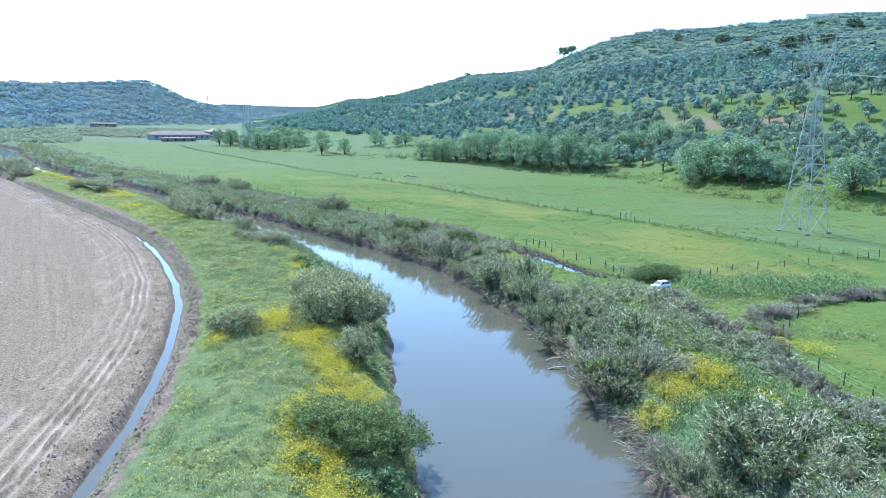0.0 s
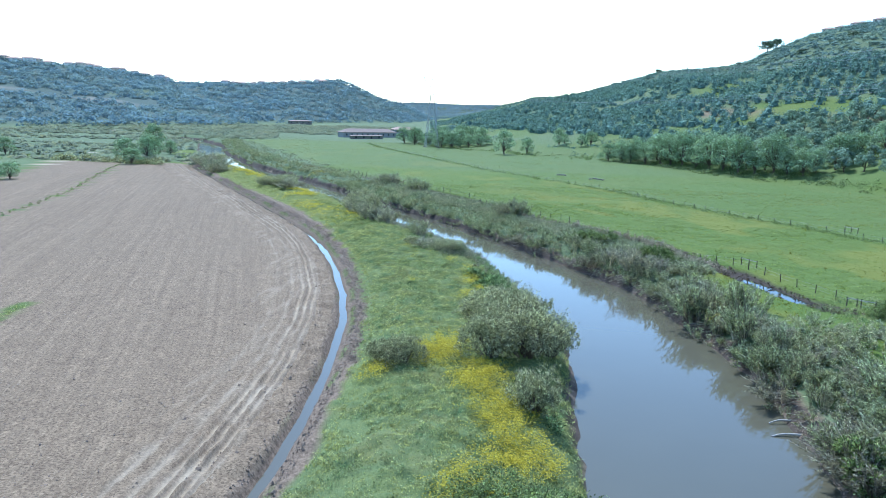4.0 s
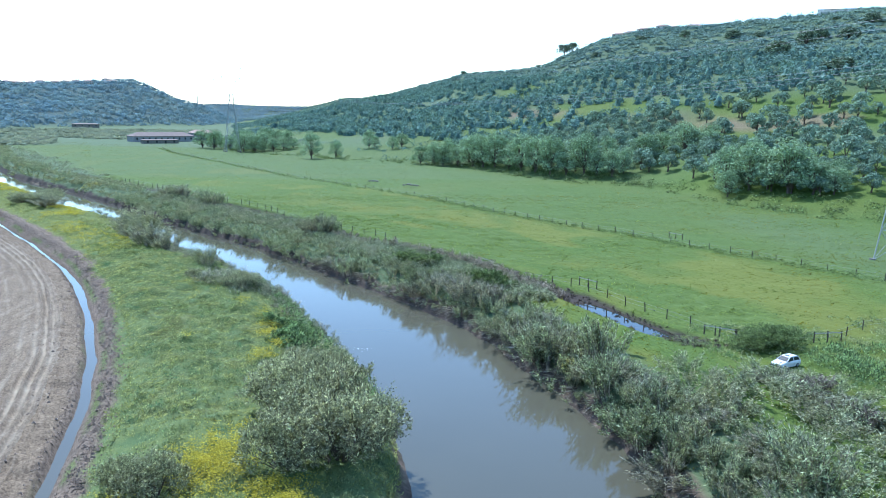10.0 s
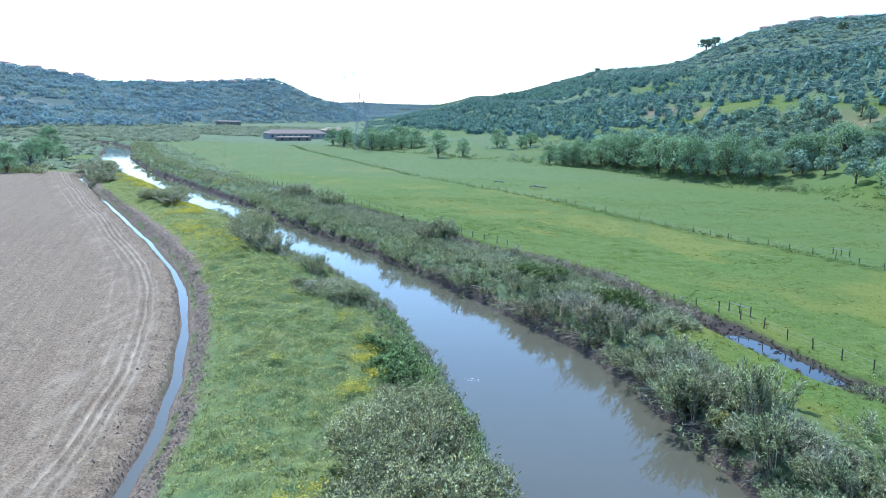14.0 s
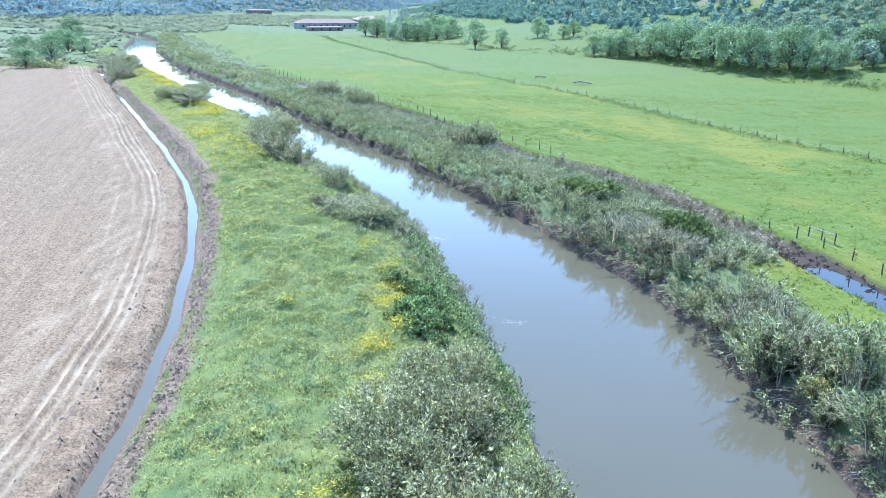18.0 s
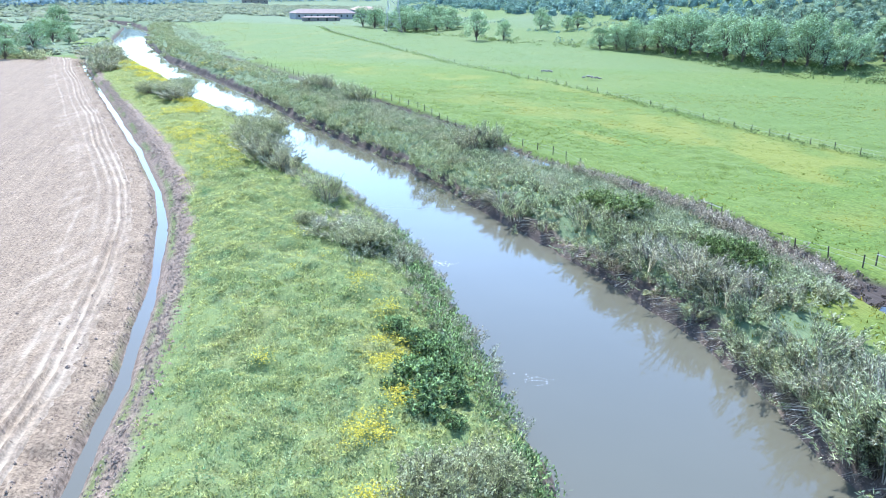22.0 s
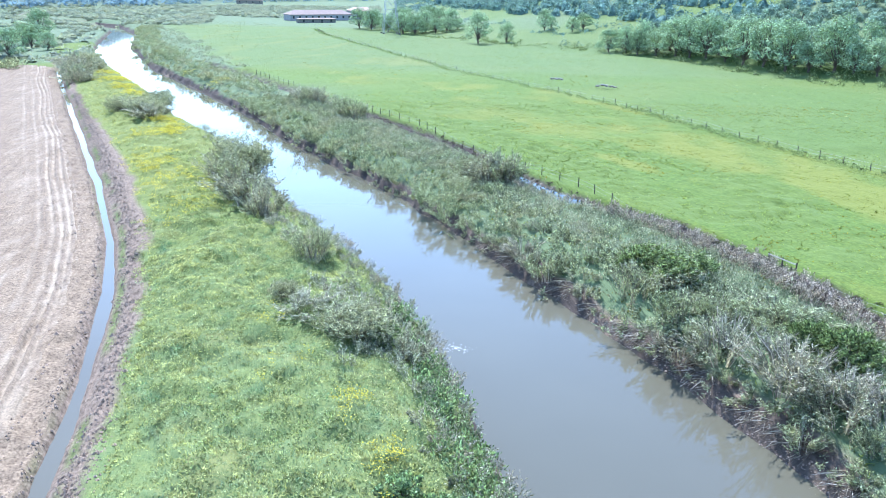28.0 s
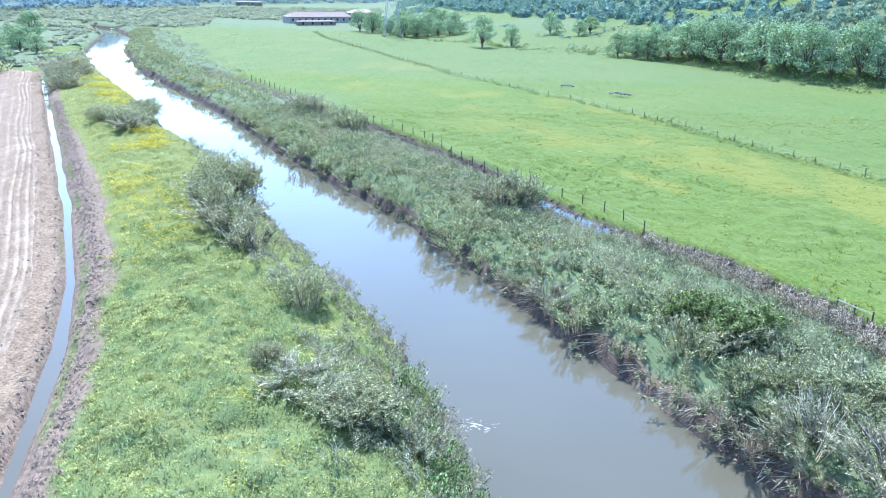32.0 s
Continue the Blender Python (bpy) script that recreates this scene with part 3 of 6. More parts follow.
def sheet(name, sides, ys, columns, label, category):
    """A fine sheet of rolling ground between two lines of the plan, each with its distance beside it."""
    edges = [across(line, ys) + d * np.sqrt(1 + ((across(line, ys + 3) - across(line, ys - 3)) / 6) ** 2) for line, d in sides]
    u = np.linspace(0, 1, columns)
    X = edges[0][:, None] * (1 - u) + edges[1][:, None] * u
    Y = np.repeat(ys[:, None], columns, 1)
    rim = np.minimum(soft(u, 0, 0.02), soft(1 - u, 0, 0.02))[None] * np.minimum(soft(Y, ys[0], ys[0] + 1), soft(ys[-1] - Y, 0, 1))
    Z = height(X, Y) - 0.15 * (1 - rim) + 0.03 * lumps(X, Y, 0.4, 24)
    i = (np.arange(len(ys) - 1)[:, None] * columns + np.arange(columns - 1)[None]).ravel()
    me = mesh_of(name, np.stack([X.ravel(), Y.ravel(), Z.ravel()], 1), np.stack([i, i + 1, i + columns + 1, i + columns], 1), True)
    set_kinds(me, ground_kinds(X, Y))
    return tagged(part(name, me, M_GROUND), label, category, kind="structure")


sheet("levee_ground", ((DITCH, 2.7), (LEFT_EDGE, -3.9)), np.r_[np.arange(-50, 22, 0.8), np.arange(22, 246, 0.29)], 76, "uneven grassy ground of the river levee", "ground")
sheet("meadow_ground", ((RIGHT_EDGE, 3.9), (FENCE_FAR, -1.0)), np.arange(84, 203, 0.42), 150, "lumpy green meadow ground", "ground")
strip("drainage_ditch", DITCH, -2.9, 3.2, 0.19, "drainage ditch cut with crumbling brown earth banks", "ditch")
strip("river_bank", LEFT_EDGE, -4.4, 1.6, 0.25, "grassy river bank with a muddy edge", "bank")
strip("river_bank", RIGHT_EDGE, -1.6, 4.4, 0.25, "eroded muddy river bank under the cane", "bank")
strip("river_bank", LEFT_EDGE, -17, 7, 0.8, "scrubby bank where the river bends away", "bank", 245.5, 466, 1.2)
strip("river_bank", RIGHT_EDGE, -6.5, 17, 0.8, "scrubby bank where the river bends away", "bank", 245.5, 466, 1.2)


def ribbon(name, a_line, b_line, ys, z, mat, label, widen=0.0):
    left, right = across(a_line, ys) - widen, across(b_line, ys) + widen
    n = 5
    cols = [left + (right - left) * k / (n - 1) for k in range(n)]
    v = np.stack([np.stack([c, ys, np.full(len(ys), z)], 1) for c in cols], 1).reshape(-1, 3)
    i = (np.arange(len(ys) - 1)[:, None] * n + np.arange(n - 1)[None]).ravel()
    ob = part(name, mesh_of(name, v, np.stack([i, i + 1, i + n + 1, i + n], 1), True), mat)
    return tagged(ob, label, "water", kind="structure")


ribbon("river_water", LEFT_EDGE, RIGHT_EDGE, np.arange(-60, 541, 3.0), -1.85, M_RIVER, "calm murky brown river reflecting the blue sky", 1.2)
ribbon("ditch_water", DITCH, DITCH, np.arange(-60, 262, 2.0), -0.93, M_DITCH, "narrow muddy drainage ditch with still pale water", 0.75)
ribbon("pond_water", WET_DITCH, WET_DITCH, np.arange(87.5, 104, 1.5), -0.5, M_POND, "shallow pool of standing water in a reedy ditch", 1.3)
ribbon("pond_water", WET_DITCH, WET_DITCH, np.arange(139, 152, 1.5), -0.5, M_POND, "shallow pool of standing water in a reedy ditch", 1.3)


# ---- plants: every leaf and blade is a small face ----
def blades(roots, ways, lengths, widths, rng, flat=0.0):
    """Tapering blades: one triangle each, from root along way; flat: how far they turn their faces to the sky."""
    side = np.cross(ways, rng.normal(size=ways.shape) * (1 - flat) + np.array([0, 0, 2.5 * flat]))
    side /= np.linalg.norm(side, axis=1, keepdims=True) + 1e-9
    w = side * np.asarray(widths)[:, None] / 2
    v = np.stack([roots - w, roots + w, roots + ways * np.asarray(lengths)[:, None]], 1).reshape(-1, 3)
    return v, np.arange(len(v)).reshape(-1, 3)


def leaves(roots, ways, lengths, widths, rng, flat=0.0):
    """Pointed leaves: one four-cornered face each; flat: how far they turn their faces to the sky."""
    side = np.cross(ways, rng.normal(size=ways.shape) * (1 - flat) + np.array([0, 0, 2.5 * flat]))
    side /= np.linalg.norm(side, axis=1, keepdims=True) + 1e-9
    w, l = side * np.asarray(widths)[:, None] / 2, ways * np.asarray(lengths)[:, None]
    v = np.stack([roots, roots + l * 0.45 + w, roots + l, roots + l * 0.45 - w], 1).reshape(-1, 3)
    return v, np.arange(len(v)).reshape(-1, 4)


def shingles(roots, out, lengths, widths, rng, loose=0.55):
    """Leaves that lie about a rounded crown and face out from it, with some disorder."""
    face = out + rng.normal(size=out.shape) * loose
    ways = np.cross(face, rng.normal(size=out.shape))
    ways /= np.linalg.norm(ways, axis=1, keepdims=True) + 1e-9
    side = np.cross(face, ways)
    side /= np.linalg.norm(side, axis=1, keepdims=True) + 1e-9
    w, l = side * np.asarray(widths)[:, None] / 2, ways * np.asarray(lengths)[:, None]
    v = np.stack([roots - l * 0.5, roots - l * 0.05 + w, roots + l * 0.5, roots - l * 0.05 - w], 1).reshape(-1, 3)
    return v, np.arange(len(v)).reshape(-1, 4)


def unit(v):
    return v / (np.linalg.norm(v, axis=1, keepdims=True) + 1e-9)


def tufts(name, x, y, z, per, tall, wide, lean, mat, rng, label, category="grass"):
    n = len(x)
    root = np.repeat(np.stack([x, y, z - 0.03], 1), per, 0) + rng.normal(size=(n * per, 3)) * (0.09, 0.09, 0.0)
    way = unit(np.stack([rng.normal(size=n * per) * lean * 1.6, rng.normal(size=n * per) * lean * 1.6, np.full(n * per, 0.75)], 1))
    h = np.repeat(tall, per) * rng.uniform(0.55, 1.15, n * per)
    v, f = blades(root, way, h, np.full(n * per, 1.0) * wide * rng.uniform(0.7, 1.3, n * per), rng, 0.7)
    return tagged(part(name, mesh_of(name, v, f), mat), label, category, kind="stuff")


def tube(rings, sides=6):
    """Verts and quads of a tapered tube through (centre, radius) rings."""
    v, f = [], []
    for c, r in rings:
        for k in range(sides):
            t = k * math.tau / sides
            v.append((c[0] + r * math.cos(t), c[1] + r * math.sin(t), c[2]))
    for i in range(len(rings) - 1):
        for k in range(sides):
            f.append((i * sides + k, i * sides + (k + 1) % sides, (i + 1) * sides + (k + 1) % sides, (i + 1) * sides + k))
    return np.array(v), np.array(f)


def joined(pieces):
    v, f, n = [], [], 0
    for pv, pf in pieces:
        v.append(pv)
        f.append(pf + n)
        n += len(pv)
    return np.concatenate(v), np.concatenate(f)


def reed_mesh(rng, r, h, stems, per=11, wide=1.0, spread=0.55):
    """Arching stalks and long leaves of a stand of cane, as arrays."""
    groups = max(4, stems // 8)
    pick = rng.integers(0, groups, stems)
    ang = rng.uniform(0, math.tau, groups)[pick] + rng.normal(size=stems) * 0.12
    rad = np.clip((r * np.sqrt(rng.uniform(0, 1, groups)) * 0.66)[pick] + rng.normal(size=stems) * 0.07 * r, 0.02 * r, r)
    base = np.stack([np.cos(ang) * rad, np.sin(ang) * rad, np.full(stems, -0.15)], 1)
    out = np.stack([np.cos(ang), np.sin(ang), np.zeros(stems)], 1) * (rad / r)[:, None]
    way = unit(out * spread * 1.5 + (rng.normal(size=(groups, 3)) * (0.16, 0.16, 0))[pick] + rng.normal(size=(stems, 3)) * (0.08, 0.08, 0) + (0, 0, 1))
    top = h * rng.uniform(0.6, 1.1, groups)[pick] * rng.uniform(0.7, 1.08, stems) * (1 - 0.3 * (rad / r) ** 2)
    bend = (out * rng.uniform(0.1, 0.6, (stems, 1)) * spread + rng.normal(size=(stems, 3)) * (0.05, 0.05, 0) - (0, 0, 0.1)) * top[:, None]
    middle, tip = base + way * top[:, None] * 0.55, base + way * top[:, None] + bend
    thick = np.stack([-np.sin(ang), np.cos(ang), np.zeros(stems)], 1) * 0.022
    v = np.stack([base - thick, base + thick, middle + thick * 0.8, middle - thick * 0.8, tip + thick * 0.4, tip - thick * 0.4], 1).reshape(-1, 3)
    k = 6 * np.arange(stems)[:, None]
    stalks = v, np.concatenate([k + np.array([0, 1, 2, 3]), k + np.array([3, 2, 4, 5])])
    n = stems * per
    at = rng.uniform(0.0, 1.0, (n, 1)) ** 0.7 * 0.8 + 0.2
    b, m, t = (np.repeat(q, per, 0) for q in (base, middle, tip))
    root = np.where(at < 0.55, b + (m - b) * at / 0.55, m + (t - m) * (at - 0.55) / 0.45)
    lw = unit(unit(t - m) * 0.7 + rng.normal(size=(n, 3)) * (0.6, 0.6, 0.35) + np.repeat(out, per, 0) * 0.5)
    return stalks, leaves(root, lw, rng.uniform(0.15, 0.32, n) * (h / 3) ** 0.5 * (0.7 + 0.3 * wide), wide * rng.uniform(0.038, 0.06, n), rng, 0.35)


def bed(name, sizes, spots, mat, label, category, rng, per=7, wide=1.8, spread=0.55):
    """Cane too many to count: one mesh of leaning stands at spots (x, y, scale, scale_z)."""
    kinds = [reed_mesh(rng, r, h, n, per, wide, spread)[1] for r, h, n in sizes]
    pieces = []
    for x, y, s, sz in spots:
        v, f = kinds[int(rng.integers(len(kinds)))]
        t = rng.uniform(0, math.tau)
        c, q = math.cos(t) * s, math.sin(t) * s
        pieces.append((np.stack([v[:, 0] * c - v[:, 1] * q + x, v[:, 0] * q + v[:, 1] * c + y, v[:, 2] * sz + float(height(x, y))], 1), f))
    return tagged(part(name, mesh_of(name, *joined(pieces)), mat), label, category, kind="stuff")


def reed_clump(rng, r, h, stems, mat, per=32, wide=1.0, spread=0.45):
    """A stand of cane: leaning stems, each with long arching leaves."""
    ob = new("reed_clump")
    stalks, blade_leaves = reed_mesh(rng, r, h, stems, per, wide, spread)
    tagged(part("stalk", mesh_of("stalk", *stalks), M_DRY, ob, "thin straw-coloured cane stalks"), kind="stuff")
    part("foliage", mesh_of("foliage", *blade_leaves), mat, ob)
    return ob


def sprays(rng, centres, sizes, each, per, leaf, slim, up, round_crown=False):
    """Tufts of leaves that stand out from rounded lobes: each tuft fans from a twig; up: how far they rise."""
    n = len(centres) * each
    q = unit(rng.normal(size=(n, 3)) + (0, 0, 0.25))
    deep = rng.uniform(0.35, 1.0, (n, 1)) ** 0.5
    root = np.repeat(centres, each, 0) + q * np.repeat(sizes, each, 0) * deep
    way = unit(q + (0, 0, up) + rng.normal(size=(n, 3)) * 0.25)
    long = np.repeat(np.mean(sizes, 1), each) * rng.uniform(0.35, 0.75, n)
    at = rng.uniform(0, 1, (n * per, 1))
    p = np.repeat(root, per, 0) + np.repeat(way * long[:, None], per, 0) * at + rng.normal(size=(n * per, 3)) * np.repeat(long, per)[:, None] * 0.2
    lw = unit(np.repeat(way, per, 0) * 0.8 + rng.normal(size=(n * per, 3)) * 0.6)
    l = leaf * rng.uniform(0.6, 1.4, n * per)
    if round_crown:
        return shingles(p, np.repeat(unit(q + (0, 0, 0.25)), per, 0), l, l * slim * rng.uniform(0.7, 1.3, n * per), rng)
    return leaves(p, lw, l, l * slim * rng.uniform(0.7, 1.3, n * per), rng, 0.25)


def shrub(rng, r, h, lobes, leaf, count, mat, name="shrub", slim=0.4, up=0.8):
    """A bush of several leafy lobes on branching stems."""
    ob = new(name)
    stems, centres, sizes = [], [], []
    for k in range(lobes):
        t = k * 2.4 + rng.uniform(-0.4, 0.4)
        d = r * math.sqrt((k + 0.3) / lobes) * 0.82
        c = np.array([math.cos(t) * d, math.sin(t) * d, h * (0.56 - 0.30 * (d / r) ** 2) * rng.uniform(0.55, 1.3)])
        grow = rng.uniform(0.55, 1.25) * (1 - 0.4 * (d / r) ** 2)
        stems.append(tube([((c[0] * 0.15, c[1] * 0.15, -0.2), 0.05), ((c[0] * 0.6, c[1] * 0.6, c[2] * 0.5), 0.035), (c, 0.012)], 5))
        centres.append(c)
        sizes.append(np.array([r * 0.36, r * 0.36, h * 0.33]) * grow)
    v, f = joined(stems)
    part("branch", mesh_of("branch", v, f, True), M_BARK, ob, "thin grey-brown branches")
    per = 26
    v, f = sprays(rng, np.array(centres), np.array(sizes), max(4, count // (lobes * per)), per, leaf, slim, up)
    part("foliage", mesh_of("foliage", np.maximum(v, (-99, -99, 0.02)), f), mat, ob)
    return ob


def tree(rng, name, tall, crown_r, crown_low, lobes, leaf, count, mat, flat=0.55, trunk_r=0.2):
    """A tapered trunk that forks into limbs, and a crown of leafy lobes with gaps."""
    ob = new(name)
    wood = [tube([((0, 0, -0.4), trunk_r * 1.35), ((0.05, 0, crown_low * 0.5), trunk_r), ((0.12, 0.05, crown_low), trunk_r * 0.8)], 7)]
    centres, sizes = [], []
    for k in range(lobes):
        t = k * 2.399 + rng.uniform(-0.3, 0.3)
        u = (k + 0.5) / lobes
        d = crown_r * math.sqrt(u) * 0.74
        mid = crown_low + (tall - crown_low) * flat
        z = mid + (tall - mid) * 0.72 * math.cos(u * 2.5) * rng.uniform(0.7, 1.15)
        c = np.array([math.cos(t) * d, math.sin(t) * d, z])
        wood.append(tube([((0.12, 0.05, crown_low * 0.9), trunk_r * 0.5), ((c[0] * 0.5, c[1] * 0.5, crown_low + (z - crown_low) * 0.55), trunk_r * 0.28), (c, 0.03)], 4))
        centres.append(c)
        sizes.append(np.array([1, 1, 0.8]) * crown_r * rng.uniform(0.30, 0.48))
    v, f = joined(wood)
    part("trunk", mesh_of("trunk", v, f, True), M_BARK, ob, "grey-brown forked trunk")
    each = count // lobes
    q = unit(rng.normal(size=(lobes * each, 3)) + (0, 0, 0.15))
    p = np.repeat(np.array(centres), each, 0) + q * np.repeat(np.array(sizes), each, 0) * rng.uniform(0.7, 1.08, (lobes * each, 1))
    l = leaf * rng.uniform(0.6, 1.35, lobes * each)
    v, f = shingles(p, q + (0, 0, 0.2), l, l * rng.uniform(0.55, 0.9, lobes * each), rng, 0.28)
    part("crown", mesh_of("crown", v, f), mat, ob)
    return ob


def crowns(name, x, y, r, tall, leaf, per, mat, label, category, sink=0.0, rng=None, core=0.0, round_crown=False):
    """Leafy mounds too many to count: one mesh; with core, each has a lumpy body of that size inside its leaves."""
    rng = rng or np.random.default_rng(int(len(x)) + per)
    n = len(x)
    z = height(x, y) - sink
    q = unit(rng.normal(size=(n * per, 3)))
    q[:, 2] = np.abs(q[:, 2]) * 1.15 - 0.12
    c = np.repeat(np.stack([x, y, z], 1), per, 0)
    size = np.stack([np.repeat(r, per), np.repeat(r, per), np.repeat(tall, per)], 1)
    round_crown = round_crown or core
    p = c + q * size * rng.uniform(0.75 if round_crown else 0.5, 1.06, (n * per, 1))
    l = leaf * rng.uniform(0.7, 1.4, n * per) * np.repeat(np.sqrt(r / np.mean(r)), per)
    if round_crown:
        v, f = shingles(p, q + (0, 0, 0.2), l, l * rng.uniform(0.55, 0.9, n * per), rng, 0.28)
    else:
        v, f = leaves(p, unit(q * (0.8, 0.8, 0.6) + rng.normal(size=(n * per, 3)) * 0.5 + (0, 0, 0.5)), l, l * rng.uniform(0.35, 0.55, n * per), rng, 0.35)
    if core:
        k = 5
        ring = [(math.cos(e) * math.cos(a + o), math.cos(e) * math.sin(a + o), math.sin(e)) for e, o in ((-0.1, 0), (0.65, 0.5)) for a in np.arange(k) * math.tau / k] + [(0, 0, 1)]
        body = np.array(ring)[None] * rng.uniform(0.3, 0.7, (n, 2 * k + 1, 1)) * core * np.stack([r, r, tall], 1)[:, None] + np.stack([x, y, z], 1)[:, None]
        tri = [t for j in range(k) for t in ((j, (j + 1) % k, k + (j + 1) % k), (j, k + (j + 1) % k, k + j), (k + j, k + (j + 1) % k, 2 * k))]
        bf = (np.array(tri)[None] + (2 * k + 1) * np.arange(n)[:, None, None]).reshape(-1, 3)
        lf = np.concatenate([f[:, [0, 1, 2]], f[:, [0, 2, 3]]])
        v, f = np.concatenate([v, body.reshape(-1, 3)]), np.concatenate([lf, bf + len(v)])
    return tagged(part(name, mesh_of(name, v, f), mat), label, category, kind="stuff")


def lay(kinds, spots, label, category, group, rng, sink=0.05):
    """Copies of the given kinds at spots (x, y, scale, scale_z); the kinds themselves take the first places."""
    used = set()
    for x, y, s, sz in spots:
        k = int(rng.integers(len(kinds)))
        m = pose(x, y, float(height(x, y)) - sink, 0, 0, float(rng.uniform(0, 360))) @ Matrix.Diagonal((s, s, sz, 1))
        if k in used:
            copy_thing(kinds[k], m)
        else:
            used.add(k)
            kinds[k].matrix_basis = m
            tagged(kinds[k], label, category, group)
    for k, ob in enumerate(kinds):
        if k not in used:
            for o in (*ob.children_recursive, ob):
                bpy.data.objects.remove(o)


rng = np.random.default_rng(7)

# levee grass between the ditch and the river
n = 190000
gx_, gy_ = rng.uniform(-45, 8, n), rng.uniform(24, 125, n)
ok = (beside(DITCH, gx_, gy_) > 2.1 + lumps(gx_, gy_, 1.8, 11) * 0.6) & (beside(LEFT_EDGE, gx_, gy_) < -0.3)
gx_, gy_ = gx_[ok], gy_[ok]
tall = 0.26 + 0.12 * lumps(gx_, gy_, 5, 51) + 0.16 * lumps(gx_, gy_, 1.1, 52)
tufts("levee_grass", gx_, gy_, height(gx_, gy_), 5, np.maximum(tall, 0.1) * 0.68, 0.07, 0.75, M_LEVEE, rng, "long green spring grass on the river levee")
n = 45000
gx_, gy_ = rng.uniform(-140, -15, n), rng.uniform(118, 262, n)
ok = (beside(DITCH, gx_, gy_) > 2.3 + 1.4 * soft(gy_, 100, 135) - 1.1 * soft(gy_, 160, 180) + lumps(gx_, gy_, 1.8, 11) * 0.6) & (beside(LEFT_EDGE, gx_, gy_) < -0.7)
gx_, gy_ = gx_[ok], gy_[ok]
tall = 0.34 + 0.2 * lumps(gx_, gy_, 5, 51)
tufts("levee_grass", gx_, gy_, height(gx_, gy_), 5, tall, 0.09, 0.5, M_LEVEE, rng, "long yellow-green grass on the river levee")

# meadow and right bank grass
n = 50000
gx_, gy_ = rng.uniform(-45, 90, n), rng.uniform(28, 210, n)
ok = (beside(RIGHT_EDGE, gx_, gy_) > 1.5) & (np.abs(beside(WET_DITCH, gx_, gy_)) > 1.4 * ((gy_ > 84))) & (gx_ < 40 + 0.45 * gy_)
gx_, gy_ = gx_[ok], gy_[ok]
tall = 0.20 + 0.10 * lumps(gx_ * 0.4, gy_, 4, 53) + 0.10 * lumps(gx_, gy_, 1.9, 54) + 0.12 * (beside(WET_DITCH, gx_, gy_) < 0)
lush = meadow_band(gx_, gy_) > 0.22 + 0.15 * rng.normal(size=len(gx_))
tufts("meadow_grass", gx_[~lush], gy_[~lush], height(gx_[~lush], gy_[~lush]), 6, np.maximum(tall[~lush] * 0.8, 0.08), 0.075, 0.6, M_MEADOW, rng, "short yellow-green meadow grass")
tufts("meadow_grass", gx_[lush], gy_[lush], height(gx_[lush], gy_[lush]), 7, np.maximum(tall[lush], 0.1), 0.08, 0.7, M_RANK, rng, "lush bluish-green meadow growth")
n = 36000
gx_, gy_ = rng.uniform(-190, 110, n), rng.uniform(150, 470, n)
ok = (beside(RIGHT_EDGE, gx_, gy_) > 6) & (gy_ > 205 - 0.2 * gx_) & (hill(EAST_HILL, np.degrees(np.arctan2(gx_ - 2, gy_ - 20)), np.hypot(gx_ - 2, gy_ - 20)) < 1)
gx_, gy_ = gx_[ok], gy_[ok]
tall = 0.22 + 0.14 * lumps(gx_ * 0.4, gy_, 6, 53)
tufts("meadow_grass", gx_, gy_, height(gx_, gy_), 4, np.maximum(tall * 0.7, 0.06), 0.14, 0.7, M_MEADOW, rng, "lush bright green meadow grass in the distance")

# cane and shrubs: templates
reeds = ([reed_clump(rng, 1.8, 2.6, 120, M_REED) for _ in range(6)] + [reed_clump(rng, 1.9, 2.7, 110, M_CANE, 29, 1.0, 0.55) for _ in range(2)]
         + [reed_clump(rng, 1.8, 2.8, 120, M_PALE, 26, 1.0, 0.6)])
spots, far_spots = [], []
for y in np.arange(26, 205, 2.1):
    for d in (0.9, 2.4, 4.0, 5.6, 7.2, 8.8):
        if d > 5 and rng.random() < float(np.interp(y, [60, 64, 80, 96, 102, 122, 128, 200], [0.1 if d < 6 else 1.0, 0.5 if d < 6 else 1.0, 0.95, 0.95, 0.25, 0.25, 0.92, 0.95])):
            continue
        dy, dd_ = rng.uniform(-0.9, 0.9), d + rng.uniform(-0.4, 0.6)
        if rng.random() < 0.1:
            continue
        big = 1.08 + 0.45 * float(lumps(y, d, 5, 61)) + rng.uniform(-0.35, 0.3)
        big *= float(np.interp(y, [30, 60, 80, 92, 110, 120, 200], [0.95, 1.0, 0.92, 0.92, 0.98, 0.72, 0.78]))
        if d < 2:
            big *= 0.95
        elif y > 122:
            big *= 0.62
        if y < 41 and d < 4:
            big *= 0.6
        slope = (across(RIGHT_EDGE, y + 3) - across(RIGHT_EDGE, y - 3)) / 6
        if (38 < y < 51) or (56 < y < 62 and d < 2):
            continue
        spot = (float(across(RIGHT_EDGE, y + dy) + dd_ * math.sqrt(1 + slope**2)), y + dy, float(big), float(big * (1.0 if d < 5 else 0.75 if d < 7 else 0.6)))
        (spots if y < 130 and len(spots) < 290 else far_spots).append(spot)
low = []
